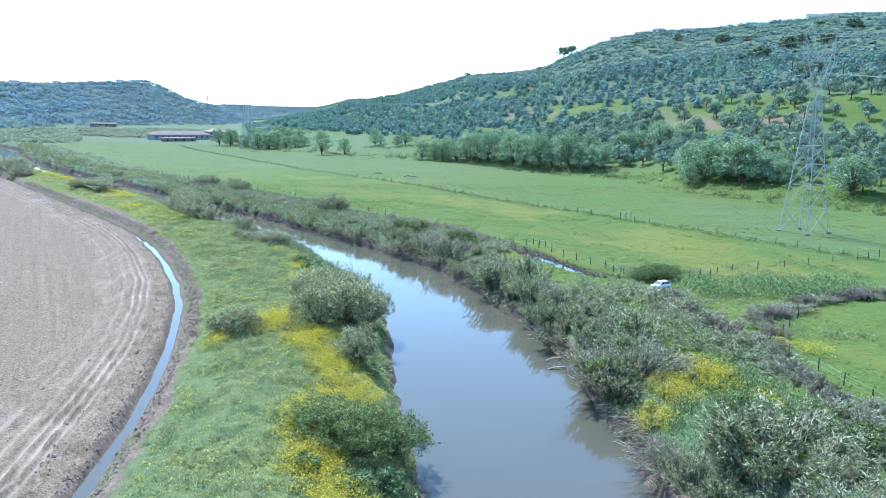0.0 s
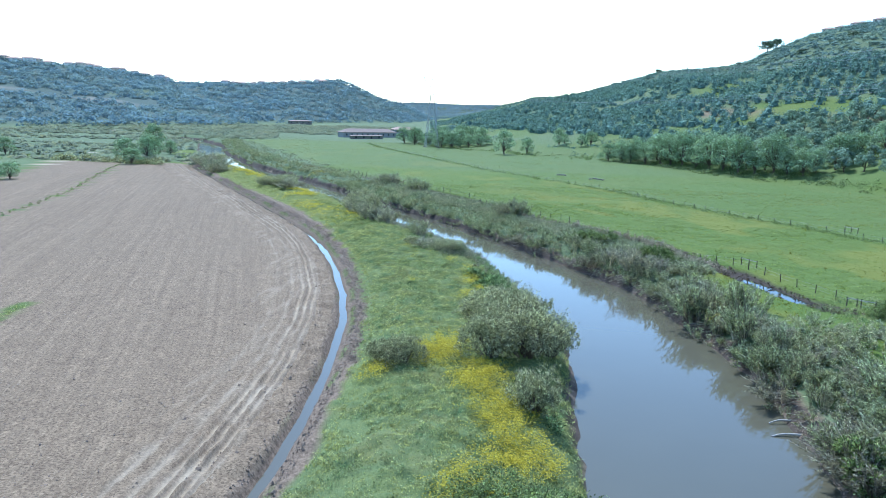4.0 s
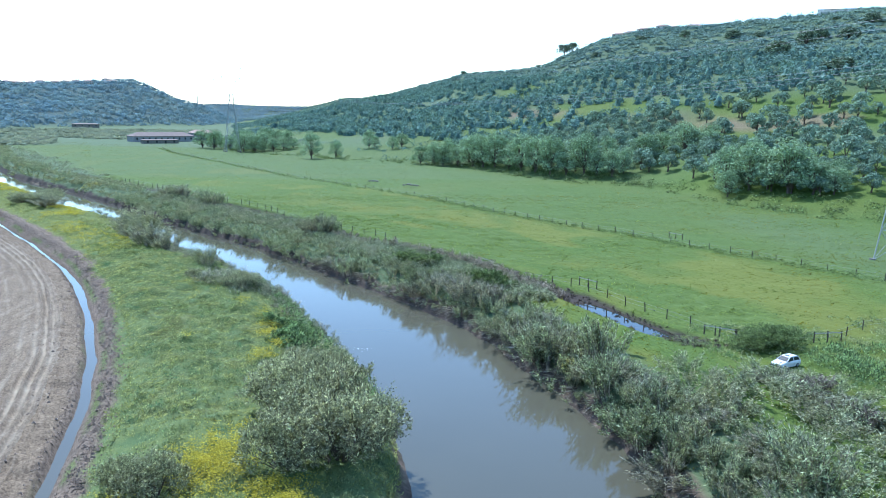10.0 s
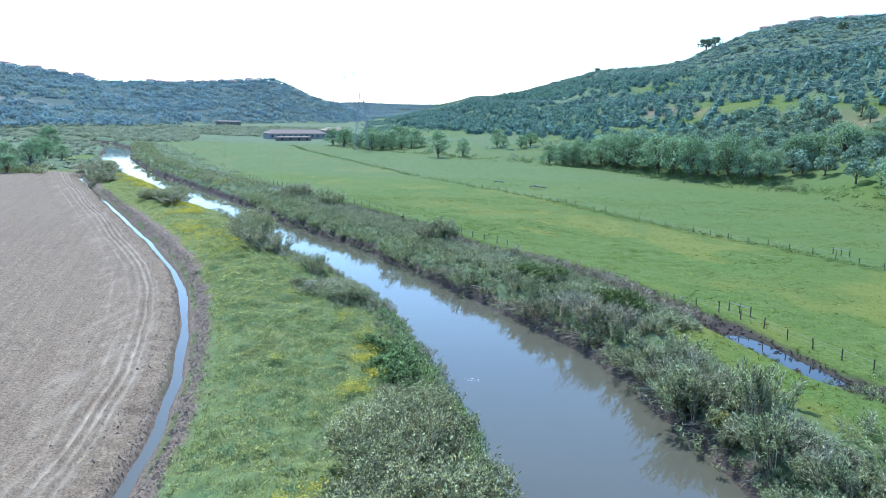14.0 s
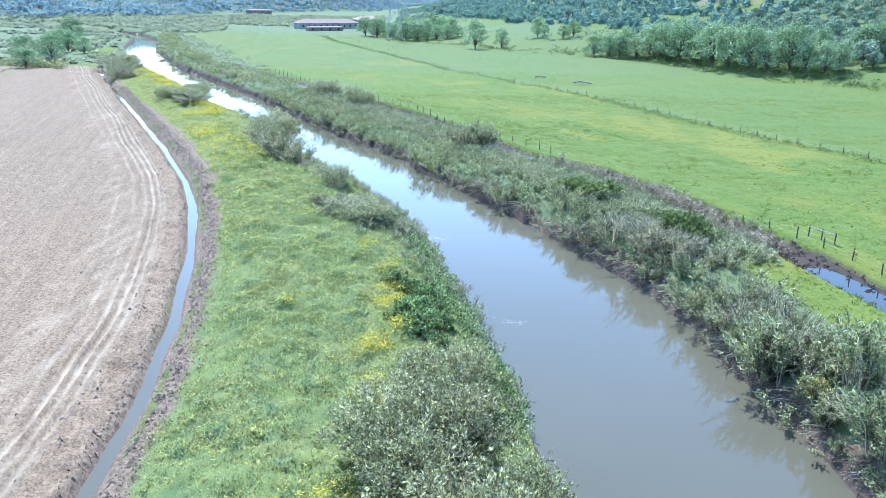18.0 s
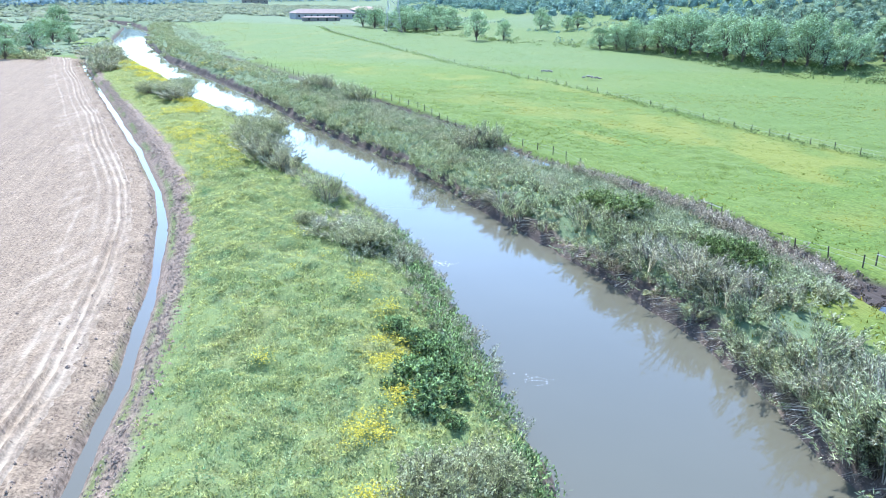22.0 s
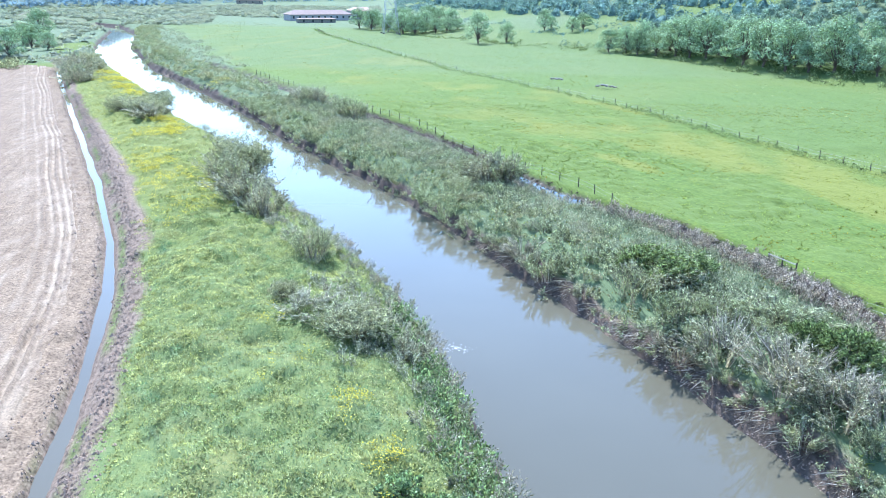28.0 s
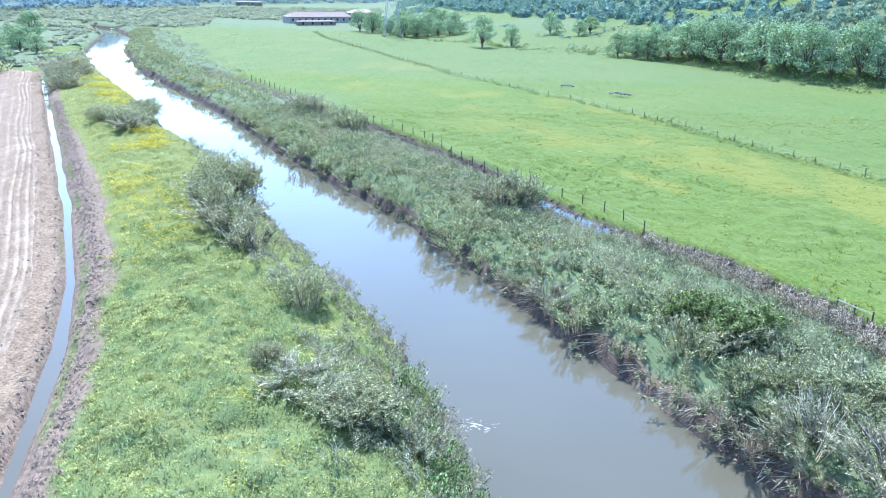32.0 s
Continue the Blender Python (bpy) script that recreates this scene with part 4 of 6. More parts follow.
for y in np.arange(28, 200, 1.5):
    for d in (0.5, 1.6, 3.2, 5.0, 6.8, 8.4):
        if 38 < y < 51 and d > 1.5 or (d > 6 and y < 100) or (4 < d and 70 < y < 100 and rng.random() < 0.7) or (d > 6 and rng.random() < 0.4):
            continue
        slope = (across(RIGHT_EDGE, y + 3) - across(RIGHT_EDGE, y - 3)) / 6
        s = 1.0 + 0.3 * float(lumps(y, d, 4, 64)) + rng.uniform(-0.2, 0.25)
        low.append((float(across(RIGHT_EDGE, y) + (d + rng.uniform(-0.3, 0.5)) * math.sqrt(1 + slope**2)), y + rng.uniform(-0.6, 0.6), s, s * (0.8 if d < 1 else 1.0)))
bed("cane_bed", [(1.3, 1.1, 42)] * 5, low, M_REEDS, "low grey-green cane shoots filling the river bank", "reed", rng, 8, 1.3)
lay(reeds, spots, "grey-green giant cane clump on the muddy river bank", "reed", "cane along the river banks", rng)
bed("cane_bed", [(1.8, 2.5, 85)] * 5, far_spots, M_REEDFAR, "grey-green cane hedge along the far river bank", "reed", rng, 13, 1.3)

# far parts of the right bank, smaller as they recede into the distance
spots = []
for y in np.arange(206, 400, 3.4):
    for d in (1.8, 4.6, 7.6):
        slope = (across(RIGHT_EDGE, y + 3) - across(RIGHT_EDGE, y - 3)) / 6
        s = 0.8 + 0.35 * float(lumps(y, d, 9, 62)) - 0.12 * (d < 3)
        spots.append((float(across(RIGHT_EDGE, y) + (d + rng.uniform(-0.8, 0.8)) * math.sqrt(1 + slope**2)), y + rng.uniform(-1.5, 1.5), s, s * 0.85))
bed("cane_bed", [(2.2, 2.3, 60)] * 3, spots, M_REEDFAR, "grey-green cane on the distant river bank", "reed", rng, 6, 3.0)

# cane bed inland of the bank near the start, with a grassy lane through it
spots = []
for y in np.arange(24, 80, 2.0):
    edge = float(across(RIGHT_EDGE, y))
    for x in np.arange(edge + 7.2, 34, 2.1):
        lane = np.interp(y, [20, 40, 54, 62, 74, 83], [29, 27.6, 25.2, 25.6, 26.2, 25.5])
        if abs(x - lane) < 0.9 or x > np.interp(y, [24, 45, 60, 80], [31, 32, 32, 31]) or (39 < y < 54 and x < 27.2):
            continue
        s = 0.9 + 0.35 * float(lumps(x, y, 5, 63)) + rng.uniform(-0.2, 0.2)
        spots.append((x + rng.uniform(-0.6, 0.6), y + rng.uniform(-0.6, 0.6), s, s * (0.85 if x < lane else 0.7)))
bed("cane_bed", [(1.8, 2.2, 75)] * 5, spots, M_REEDS, "dense grey-green cane bed beside a grassy lane", "reed", rng, 13, 1.3)

# dry brown reeds in the wet ditch and beside the lane
spots = []
for y in np.arange(85, 200, 1.5):
    for d in (-1.6, -0.8, 0.0, 0.8, 1.5):
        open_water = (88.5 < y < 103 or 141 < y < 150) and -0.9 < d < (1.0 if y < 95 else 1.3)
        if open_water:
            continue
        slope = (across(WET_DITCH, y + 3) - across(WET_DITCH, y - 3)) / 6
        s = 0.52 + rng.uniform(-0.12, 0.14) + (0.25 if 112 < y < 135 else 0)
        spots.append((float(across(WET_DITCH, y) + (d + rng.uniform(-0.3, 0.3)) * math.sqrt(1 + slope**2)), y, s, s * 0.85))
bed("brown_reedbed", [(1.2, 1.0, 42)] * 4, spots, M_BROWNS, "low dry purple-brown reeds in a wet ditch", "reed", rng, 6, 1.8)
spots = []
for y in np.arange(106, 150, 1.25):
    for d in (-2.6, -1.7, -0.8, 0.2):
        if 138 < y and d > -2:
            continue
        slope = (across(WET_DITCH, y + 3) - across(WET_DITCH, y - 3)) / 6
        s = 0.85 + rng.uniform(-0.25, 0.3)
        spots.append((float(across(WET_DITCH, y) + (d + rng.uniform(-0.5, 0.5)) * math.sqrt(1 + slope**2)), y + rng.uniform(-0.5, 0.5), s, s * float(np.interp(y, [106, 114, 132, 150], [0.6, 1.1, 1.0, 0.6]))))
bed("brown_reedbed", [(1.1, 1.8, 46)] * 4, spots, M_DUSK, "feathery purple-brown reeds along a wet ditch", "reed", rng, 10, 1.0, 0.15)
brown_tall = [reed_clump(rng, 1.5, 2.2, 95, M_BROWN, 22) for _ in range(2)] + [reed_clump(rng, 1.5, 2.0, 95, M_CANE, 22) for _ in range(2)]
spots = []
for k in range(16):
    u = k / 15
    spots.append((float(np.interp(u, [0, 0.5, 1], [28.8, 30.6, 31.2])) + rng.uniform(-0.9, 0.9), float(np.interp(u, [0, 0.5, 1], [77, 70, 61])) + rng.uniform(-0.6, 0.6), 0.9 + rng.uniform(-0.2, 0.3), 0.62 + 0.5 * u))
for k in range(34):
    u = k / 33
    spots.append((float(np.interp(u, [0, 0.35, 0.5, 0.75, 1], [31.4, 32.2, 36.2, 45.5, 56])) + rng.uniform(-0.9, 0.9), float(np.interp(u, [0, 0.35, 0.5, 0.75, 1], [40, 56, 66, 73.8, 78.4])) + rng.uniform(-0.9, 0.9), 0.95 + rng.uniform(-0.2, 0.3), 0.75))
lay(brown_tall, spots, "tall dry brown reeds beside the cane bed", "reed", "dry reeds inland", rng)

# brambles and rough herbs between the car and the pylon
n = 260
bx, by = rng.uniform(34, 60, n), rng.uniform(72, 86, n)
ok = (((bx - 44) / 12) ** 2 + ((by - 80 - 0.1 * (bx - 44)) / 4.5) ** 2 < 1)
crowns("bramble_thicket", bx[ok], by[ok], rng.uniform(0.7, 1.6, ok.sum()), rng.uniform(0.6, 1.4, ok.sum()), 0.18, 150, M_LUSH, "dark green bramble thicket in rough ground", "bramble")

# low leafy herbs on the left levee edge
n = 7000
bx, by = rng.uniform(-26, 4, n), rng.uniform(30, 112, n)
d = -beside(LEFT_EDGE, bx, by)
ok = (d > 0.25) & (d < np.interp(by, [30, 78, 84, 100, 112], [1.8, 1.5, 3.0, 2.6, 1.8]) + 1.2 * lumps(bx, by, 3, 74)) & (lumps(bx, by, 4, 71) > np.interp(by, [30, 78, 86, 112], [-0.1, 0.1, -0.6, -0.2]))
crowns("leafy_herbs", bx[ok], by[ok], rng.uniform(0.35, 0.85, ok.sum()), rng.uniform(0.35, 1.2, ok.sum()), 0.17, 60, M_LUSH, "lush dark green herbs along the river edge", "herb")
n = 420
bx, by = rng.uniform(17.5, 29, n), rng.uniform(36, 54, n)
ok = (beside(RIGHT_EDGE, bx, by) > 0.6)
crowns("leafy_herbs", bx[ok], by[ok], rng.uniform(0.35, 0.9, ok.sum()), rng.uniform(0.3, 0.9, ok.sum()), 0.13, 60, M_LUSH, "lush green herbs in a clearing of the cane", "herb")
n = 11000
bx, by = rng.uniform(-45, 4, n), rng.uniform(28, 125, n)
ok = (beside(DITCH, bx, by) > 3) & (beside(LEFT_EDGE, bx, by) < -2) & (lumps(bx, by, 5, 72) + 0.5 * lumps(bx, by, 1.7, 73) > -0.1 - 0.5 * (beside(LEFT_EDGE, bx, by) > -9) * (by > 92))
crowns("levee_weeds", bx[ok], by[ok], rng.uniform(0.2, 0.65, ok.sum()), rng.uniform(0.15, 0.5, ok.sum()), 0.1, 40, M_WEED, "tufted pale green weeds in the levee grass", "weed")

n = 5200
bx, by = rng.uniform(-55, 0, n), rng.uniform(86, 150, n)
ok = (beside(DITCH, bx, by) > 4.2) & (beside(LEFT_EDGE, bx, by) < -1) & (lumps(bx, by, 6.5, 75) + 0.5 * lumps(bx, by, 2.2, 76) + 0.04 * (beside(LEFT_EDGE, bx, by) + 8) > 0.1)
crowns("levee_weeds", bx[ok], by[ok], rng.uniform(0.25, 0.6, ok.sum()), rng.uniform(0.2, 0.5, ok.sum()), 0.1, 40, M_GREEN, "darker green weeds in patches on the levee", "weed")


# yellow flowers
def flowers(x, y, per, tall, rng, petal=1.0):
    n = len(x)
    c = np.repeat(np.stack([x, y, height(x, y)], 1), per, 0) + rng.normal(size=(n * per, 3)) * (0.22, 0.22, 0.0)
    c[:, 2] += np.repeat(tall, per) * rng.uniform(0.55, 1.15, n * per)
    way = unit(rng.normal(size=(n * per, 3)) * (1, 1, 0.5))
    v, f = blades(c, way, petal * rng.uniform(0.06, 0.11, n * per), petal * rng.uniform(0.07, 0.11, n * per), rng, 0.6)
    return tagged(part("yellow_flowers", mesh_of("yellow_flowers", v, f), M_FLOWER), "dense bright yellow wildflowers in the grass", "flower", kind="stuff")


PATCHES = [(-7.2, 61.5, 2.6, 1.0), (-3.4, 56.5, 2.6, 1.0), (-1.6, 51, 2.2, 1.0), (0.2, 46, 2.4, 1.0), (-1.6, 40.5, 2.4, 0.9), (-1.0, 35, 2.2, 0.9), (0.4, 31, 2.0, 0.8), (-10.8, 57.2, 1.4, 0.6),
           (-6.1, 74, 1.3, 0.9), (-7.4, 79.5, 1.2, 0.7), (-6.8, 82.5, 1.0, 0.7), (-8.3, 86, 1.0, 0.7), (-7.6, 88, 0.8, 0.6), (-9.1, 88.7, 0.9, 0.5), (-9.6, 92.5, 1.0, 0.4), (-11.8, 97, 1.2, 0.3), (-14.6, 85.2, 0.8, 0.3), (-16, 100, 1.4, 0.25), (-19, 104.6, 1.4, 0.3), (-35, 128, 4, 0.3), (-40, 137, 4.5, 0.4), (-35.5, 133.5, 2.2, 0.6), (-48, 147, 4, 0.4), (-55, 160, 4, 0.5),
           (-70.4, 188.6, 2.6, 1.6), (-76, 197, 3, 1.6), (-82.5, 206, 3.2, 1.8), (-90, 216, 3.4, 1.8), (-98, 226.6, 3.0, 1.6), (-58, 170.4, 2.4, 1.8), (-52, 160.8, 2.2, 1.8), (-54, 165, 2.0, 1.5), (-44.8, 142.4, 2.4, 1.0), (-86.0, 238.1, 2.0, 1.0), (-71.2, 222, 2.4, 1.2), (19.2, 43.2, 1.4, 1.2), (21.6, 46.4, 1.9, 1.2), (24.8, 49.6, 2.4, 1.1), (26.8, 44, 1.2, 0.5), (-6, 66, 1.4, 0.3), (36, 56, 1.6, 0.5)]
px, py = [], []
for x, y, r, dense in PATCHES:
    n = int(r * r * (42 if y < 63 else 30 if y < 100 else 10 if y < 135 else 11) * dense)
    t, d = rng.uniform(0, math.tau, n), r * np.sqrt(rng.uniform(0, 1, n)) * (1 + 0.3 * rng.normal(size=n))
    px.append(x + d * np.cos(t) * 0.75), py.append(y + d * np.sin(t) * 1.3)
px, py = np.concatenate(px), np.concatenate(py)
ok = ((beside(LEFT_EDGE, px, py) < -0.9) & (beside(DITCH, px, py) > 2.6)) | (beside(RIGHT_EDGE, px, py) > 1)
px, py = px[ok], py[ok]
near = py < 110
flowers(px[near], py[near], 26, rng.uniform(0.35, 0.75, near.sum()), rng, 0.85)
flowers(px[~near], py[~near], 22, rng.uniform(0.35, 0.55, (~near).sum()), rng, 0.95)

# single shrubs that stand out
grey = [shrub(rng, 1.8, 2.5, 28, 0.11, 15000, M_GREY) for _ in range(3)]
lay(grey, [(0.3, 53.4, 1.0, 1.08), (-0.9, 63.2, 1.5, 1.5), (-3.4, 61.2, 1.3, 1.2), (0.6, 66.6, 1.25, 1.3), (-3.2, 66.8, 1.2, 1.2), (-9.3, 58.9, 1.0, 0.85), (-11.2, 60.2, 0.7, 0.6),
           (-3.9, 74.8, 1.1, 1.0), (-4.6, 69.6, 1.2, 1.1), (-1.7, 71.2, 1.1, 1.05), (-2.6, 77.0, 0.8, 0.75), (-13.6, 104.4, 0.9, 0.55), (-19.6, 109.4, 0.6, 0.4),
           (-63.2, 176.4, 1.3, 0.75), (-65.4, 177.4, 1.2, 0.8), (-67.6, 177.4, 1.3, 0.75), (-66.4, 186.6, 1.1, 1.0), (-106.4, 233.6, 1.6, 1.2), (-108.4, 236.4, 1.4, 1.1), (-36.6, 145.0, 1.5, 1.15), (-34.8, 143.4, 1.2, 1.0)],
    "dense grey-green willowy shrub on the levee", "shrub", "shrubs on the levee", rng)
green = [shrub(rng, 2.0, 2.4, 26, 0.115, 13500, M_GREEN) for _ in range(2)]
lay(green, [(1.4, 37.2, 1.25, 1.0), (3.0, 39.6, 0.95, 0.9), (-0.6, 38.6, 1.0, 0.8), (32.2, 85.4, 0.85, 0.75), (34.0, 85.8, 0.85, 0.75), (30.6, 84.8, 0.65, 0.5)],
    "rounded dark green bush in the grass", "bush", "dark green bushes", rng)
herbs = [shrub(rng, 1.0, 1.1, 12, 0.12, 3400, M_LUSH, "leafy_bush", 0.6, 0.3) for _ in range(3)]
lay(herbs, [(-8.7, 90.8, 1.02, 0.94), (-7.4, 90.0, 1.13, 1.14), (-6.4, 88.8, 1.02, 1.04), (-7.2, 86.4, 0.79, 0.84), (-5.6, 86.8, 1.13, 1.04), (-6.5, 84.8, 1.24, 1.25), (-4.8, 84.2, 1.02, 0.94), (-5.6, 82.3, 1.24, 1.14), (-7.6, 84.0, 0.68, 0.73), (-4.4, 81.4, 0.90, 0.73),
           (-1.2, 34.0, 1.02, 0.84), (2.6, 34.4, 1.24, 0.94), (1.2, 32.6, 1.02, 0.73)],
    "leafy dark green herb bush on the levee edge", "bush", "leafy bushes on the levee edge", rng)
gold = [shrub(rng, 1.0, 1.3, 12, 0.105, 3600, M_GOLD, "flowering_bush", 0.55, 0.3) for _ in range(2)]
lay(gold, [(15.2, 80.9, 0.7, 0.95), (19.0, 42.6, 0.7, 0.8), (19.4, 44.4, 0.8, 0.9), (21.0, 46.2, 0.8, 0.8), (23.2, 48.6, 0.9, 0.7), (25.2, 50.4, 1.0, 0.75), (24.4, 51.6, 0.8, 0.7), (26.4, 48.8, 0.7, 0.6), (27.0, 43.0, 0.8, 0.5), (34.6, 58.6, 0.8, 0.8), (35.4, 60.6, 0.7, 0.7)], "yellow flowering bush among the cane", "bush", "", rng)
stand = [reed_clump(rng, 1.5, 3.0, 140, M_REED, 26, 0.9, 0.3) for _ in range(2)] + [reed_clump(rng, 1.5, 3.0, 140, M_CANE, 26, 0.9, 0.35)]
lay(stand, [(-20.2, 117.4, 0.95, 1.0), (-27.6, 127.6, 1.3, 1.0), (-30.2, 130.6, 1.3, 1.1), (-33.6, 136.4, 1.1, 1.2), (-35.4, 138.4, 1.0, 1.1), (-15.4, 105.4, 1.0, 0.5), (-17.6, 107.2, 0.9, 0.45),
            (-10.8, 103.4, 0.6, 0.5), (-60.6, 172.4, 1.5, 0.7), (-63.4, 174.6, 1.3, 0.8), (-65, 182.6, 1.5, 1.1), (-97.6, 214.8, 1.8, 1.1), (-100.5, 218, 1.8, 1.2), (-104.6, 228, 2, 1.2), (-108.5, 233, 2, 1.2), (-113, 239, 2, 1.3),
            (-9.8, 144.6, 1.3, 1.15), (-11.6, 146.2, 1.2, 1.1), (-8.2, 143.6, 1.2, 1.1), (-32.6, 180.2, 1.4, 1.15), (-34.4, 181.6, 1.2, 1.1), (-43.8, 194.2, 1.4, 1.15), (-42.0, 192.6, 1.2, 1.05), (-45.4, 195.6, 1.1, 1.0)],
    "tall isolated grey-green cane stand", "reed", "isolated cane stands", rng)
fountain = [reed_clump(rng, 1.7, 3.2, 170, M_PALE, 20, 0.9, 0.62), reed_clump(rng, 1.7, 3.0, 170, M_CANE, 20, 0.9, 0.62)]
lay(fountain, [(14.6, 85.6, 1.2, 1.1), (12.9, 89.0, 0.9, 0.85), (9.0, 103.6, 1.2, 1.0), (6.4, 107.0, 0.9, 0.85), (10.6, 100.4, 0.9, 0.85), (16.8, 76.4, 1.0, 0.9), (18.0, 39.0, 0.6, 0.4), (18.4, 36.6, 0.7, 0.5), (18.2, 48.9, 1.0, 0.9), (20.2, 50.4, 1.1, 1.0), (18.0, 50.6, 1.0, 0.9)], "pale grey-tan cane arching out like a fountain", "reed", "pale cane fountains", rng)
willow = [shrub(rng, 1.7, 2.0, 20, 0.15, 7600, M_GREEN, "willow_bush", 0.42, 0.5) for _ in range(2)]
lay(willow, [(12.4, 105.4, 1.15, 1.1), (11.0, 107.4, 0.8, 0.8), (5.4, 117.6, 1.3, 0.9), (3.2, 119.8, 1.0, 0.8), (24.0, 41.2, 1.0, 0.7), (26.4, 39.4, 1.1, 0.7), (29.0, 37.6, 1.1, 0.6), (18.4, 49.6, 1.1, 1.1), (-12.6, 104.6, 0.6, 0.6)], "rounded dense green willow bush on the bank", "bush", "willow bushes", rng)
# thin young cane along the left waterline
spots = []
for y in np.arange(84, 168, 1.15):
    for d in (0.6, 1.6, 2.8, 4.2, 5.6):
        if d > 3 and (rng.random() < 0.35 or not 100 < y < 132) or (d > 1.8 and y < 94):
            continue
        slope = (across(LEFT_EDGE, y + 3) - across(LEFT_EDGE, y - 3)) / 6
        s = 0.8 + 0.25 * float(lumps(y, d, 6, 66))
        spots.append((float(across(LEFT_EDGE, y) - (d + rng.uniform(-0.3, 0.4)) * math.sqrt(1 + slope**2)), y + rng.uniform(-0.6, 0.6), s, s * (1.0 if y < 118 else 0.75)))
bed("young_cane", [(1.1, 1.5, 56)] * 4, spots, M_DUSKGREEN, "thin grey-green young cane at the water's edge", "reed", rng, 10, 0.9, 0.3)
# fallen dead cane hanging into the water below the right bank
def fallen_cane(rng):
    ob = new("fallen_cane")
    n = 170
    root = np.stack([rng.uniform(0.2, 1.6, n), rng.uniform(-1.4, 1.4, n), rng.uniform(0.0, 1.0, n)], 1)
    way = unit(np.stack([-rng.uniform(0.5, 1.2, n), rng.normal(size=n) * 0.45, rng.uniform(-0.55, 0.25, n)], 1))
    v, f = leaves(root, way, rng.uniform(0.9, 2.3, n), rng.uniform(0.025, 0.05, n), rng)
    part("cane_tangle", mesh_of("cane_tangle", v, f), M_DRY, ob)
    return ob


dead = [fallen_cane(rng) for _ in range(3)]
used = set()
for y in np.r_[np.arange(38, 130, 3.1), 110.5, 111.6, 112.6, 88, 89.2, 101, 102]:
    y = float(y)
    slope = float(across(RIGHT_EDGE, y + 3) - across(RIGHT_EDGE, y - 3)) / 6
    k = int(rng.integers(3))
    s = rng.uniform(0.55, 1.05)
    m = pose(float(across(RIGHT_EDGE, y)) + 0.5, y, -1.5, 0, 0, -math.degrees(math.atan(slope))) @ Matrix.Diagonal((s, s, s, 1))
    if k in used:
        copy_thing(dead[k], m)
    else:
        used.add(k)
        dead[k].matrix_basis = m
        tagged(dead[k], "tangle of dead straw-coloured cane fallen toward the water", "dead cane", "fallen cane")

# ---- trees ----
olives = [tree(rng, "olive_tree", 4.6, 2.8, 1.0, 7, 0.42, 900, M_OLIVE, 0.5, 0.2) for _ in range(5)]
ang = radians(24)
u, v = np.meshgrid(np.arange(-100, 100) * 6.6, np.arange(-100, 100) * 7.2)
u, v = u.ravel() + rng.normal(size=u.size) * 0.9, v.ravel() + rng.normal(size=v.size) * 0.9
ox, oy = 150 + u * math.cos(ang) - v * math.sin(ang), 420 + u * math.sin(ang) + v * math.cos(ang)
ob_, orr = np.degrees(np.arctan2(ox - 2, oy - 20)), np.hypot(ox - 2, oy - 20)
oz = hill(EAST_HILL, ob_, orr)
open_ground = lumps(ox, oy, 55, 31) + 0.5 - np.abs(oz - 24) / 16
crest = np.interp(ob_, [row[0] for row in EAST_HILL], [row[3] for row in EAST_HILL])
ok = (oz > np.where(ob_ < 4, 6.5, 2.5)) & (oz < np.minimum(46, 0.95 * crest) + 6 * lumps(ox, oy, 40, 81)) & (ob_ > -10) & (ob_ < 42) & (orr < 900) & ((open_ground < 0.05) | (rng.random(len(ox)) < 0.5)) & (rng.random(len(ox)) < 0.96)
ox, oy, orr = ox[ok], oy[ok], orr[ok]
order = np.argsort(orr)
ox, oy = ox[order], oy[order]
lay(olives, [(float(x), float(y), float(s), float(s)) for x, y, s in zip(ox[:300], oy[:300], rng.uniform(0.8, 1.2, 300))], "silver-green olive tree on the hillside grove", "olive tree", "olive grove", rng)
rest = len(ox) - 300
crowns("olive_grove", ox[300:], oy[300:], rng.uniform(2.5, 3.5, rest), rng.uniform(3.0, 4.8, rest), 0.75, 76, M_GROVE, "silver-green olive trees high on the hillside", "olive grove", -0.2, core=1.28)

field_trees = [tree(rng, "leafy_tree", 10.8, 4.4, 1.3, 17, 0.4, 2600, M_TREE, 0.42, 0.26) for _ in range(4)]
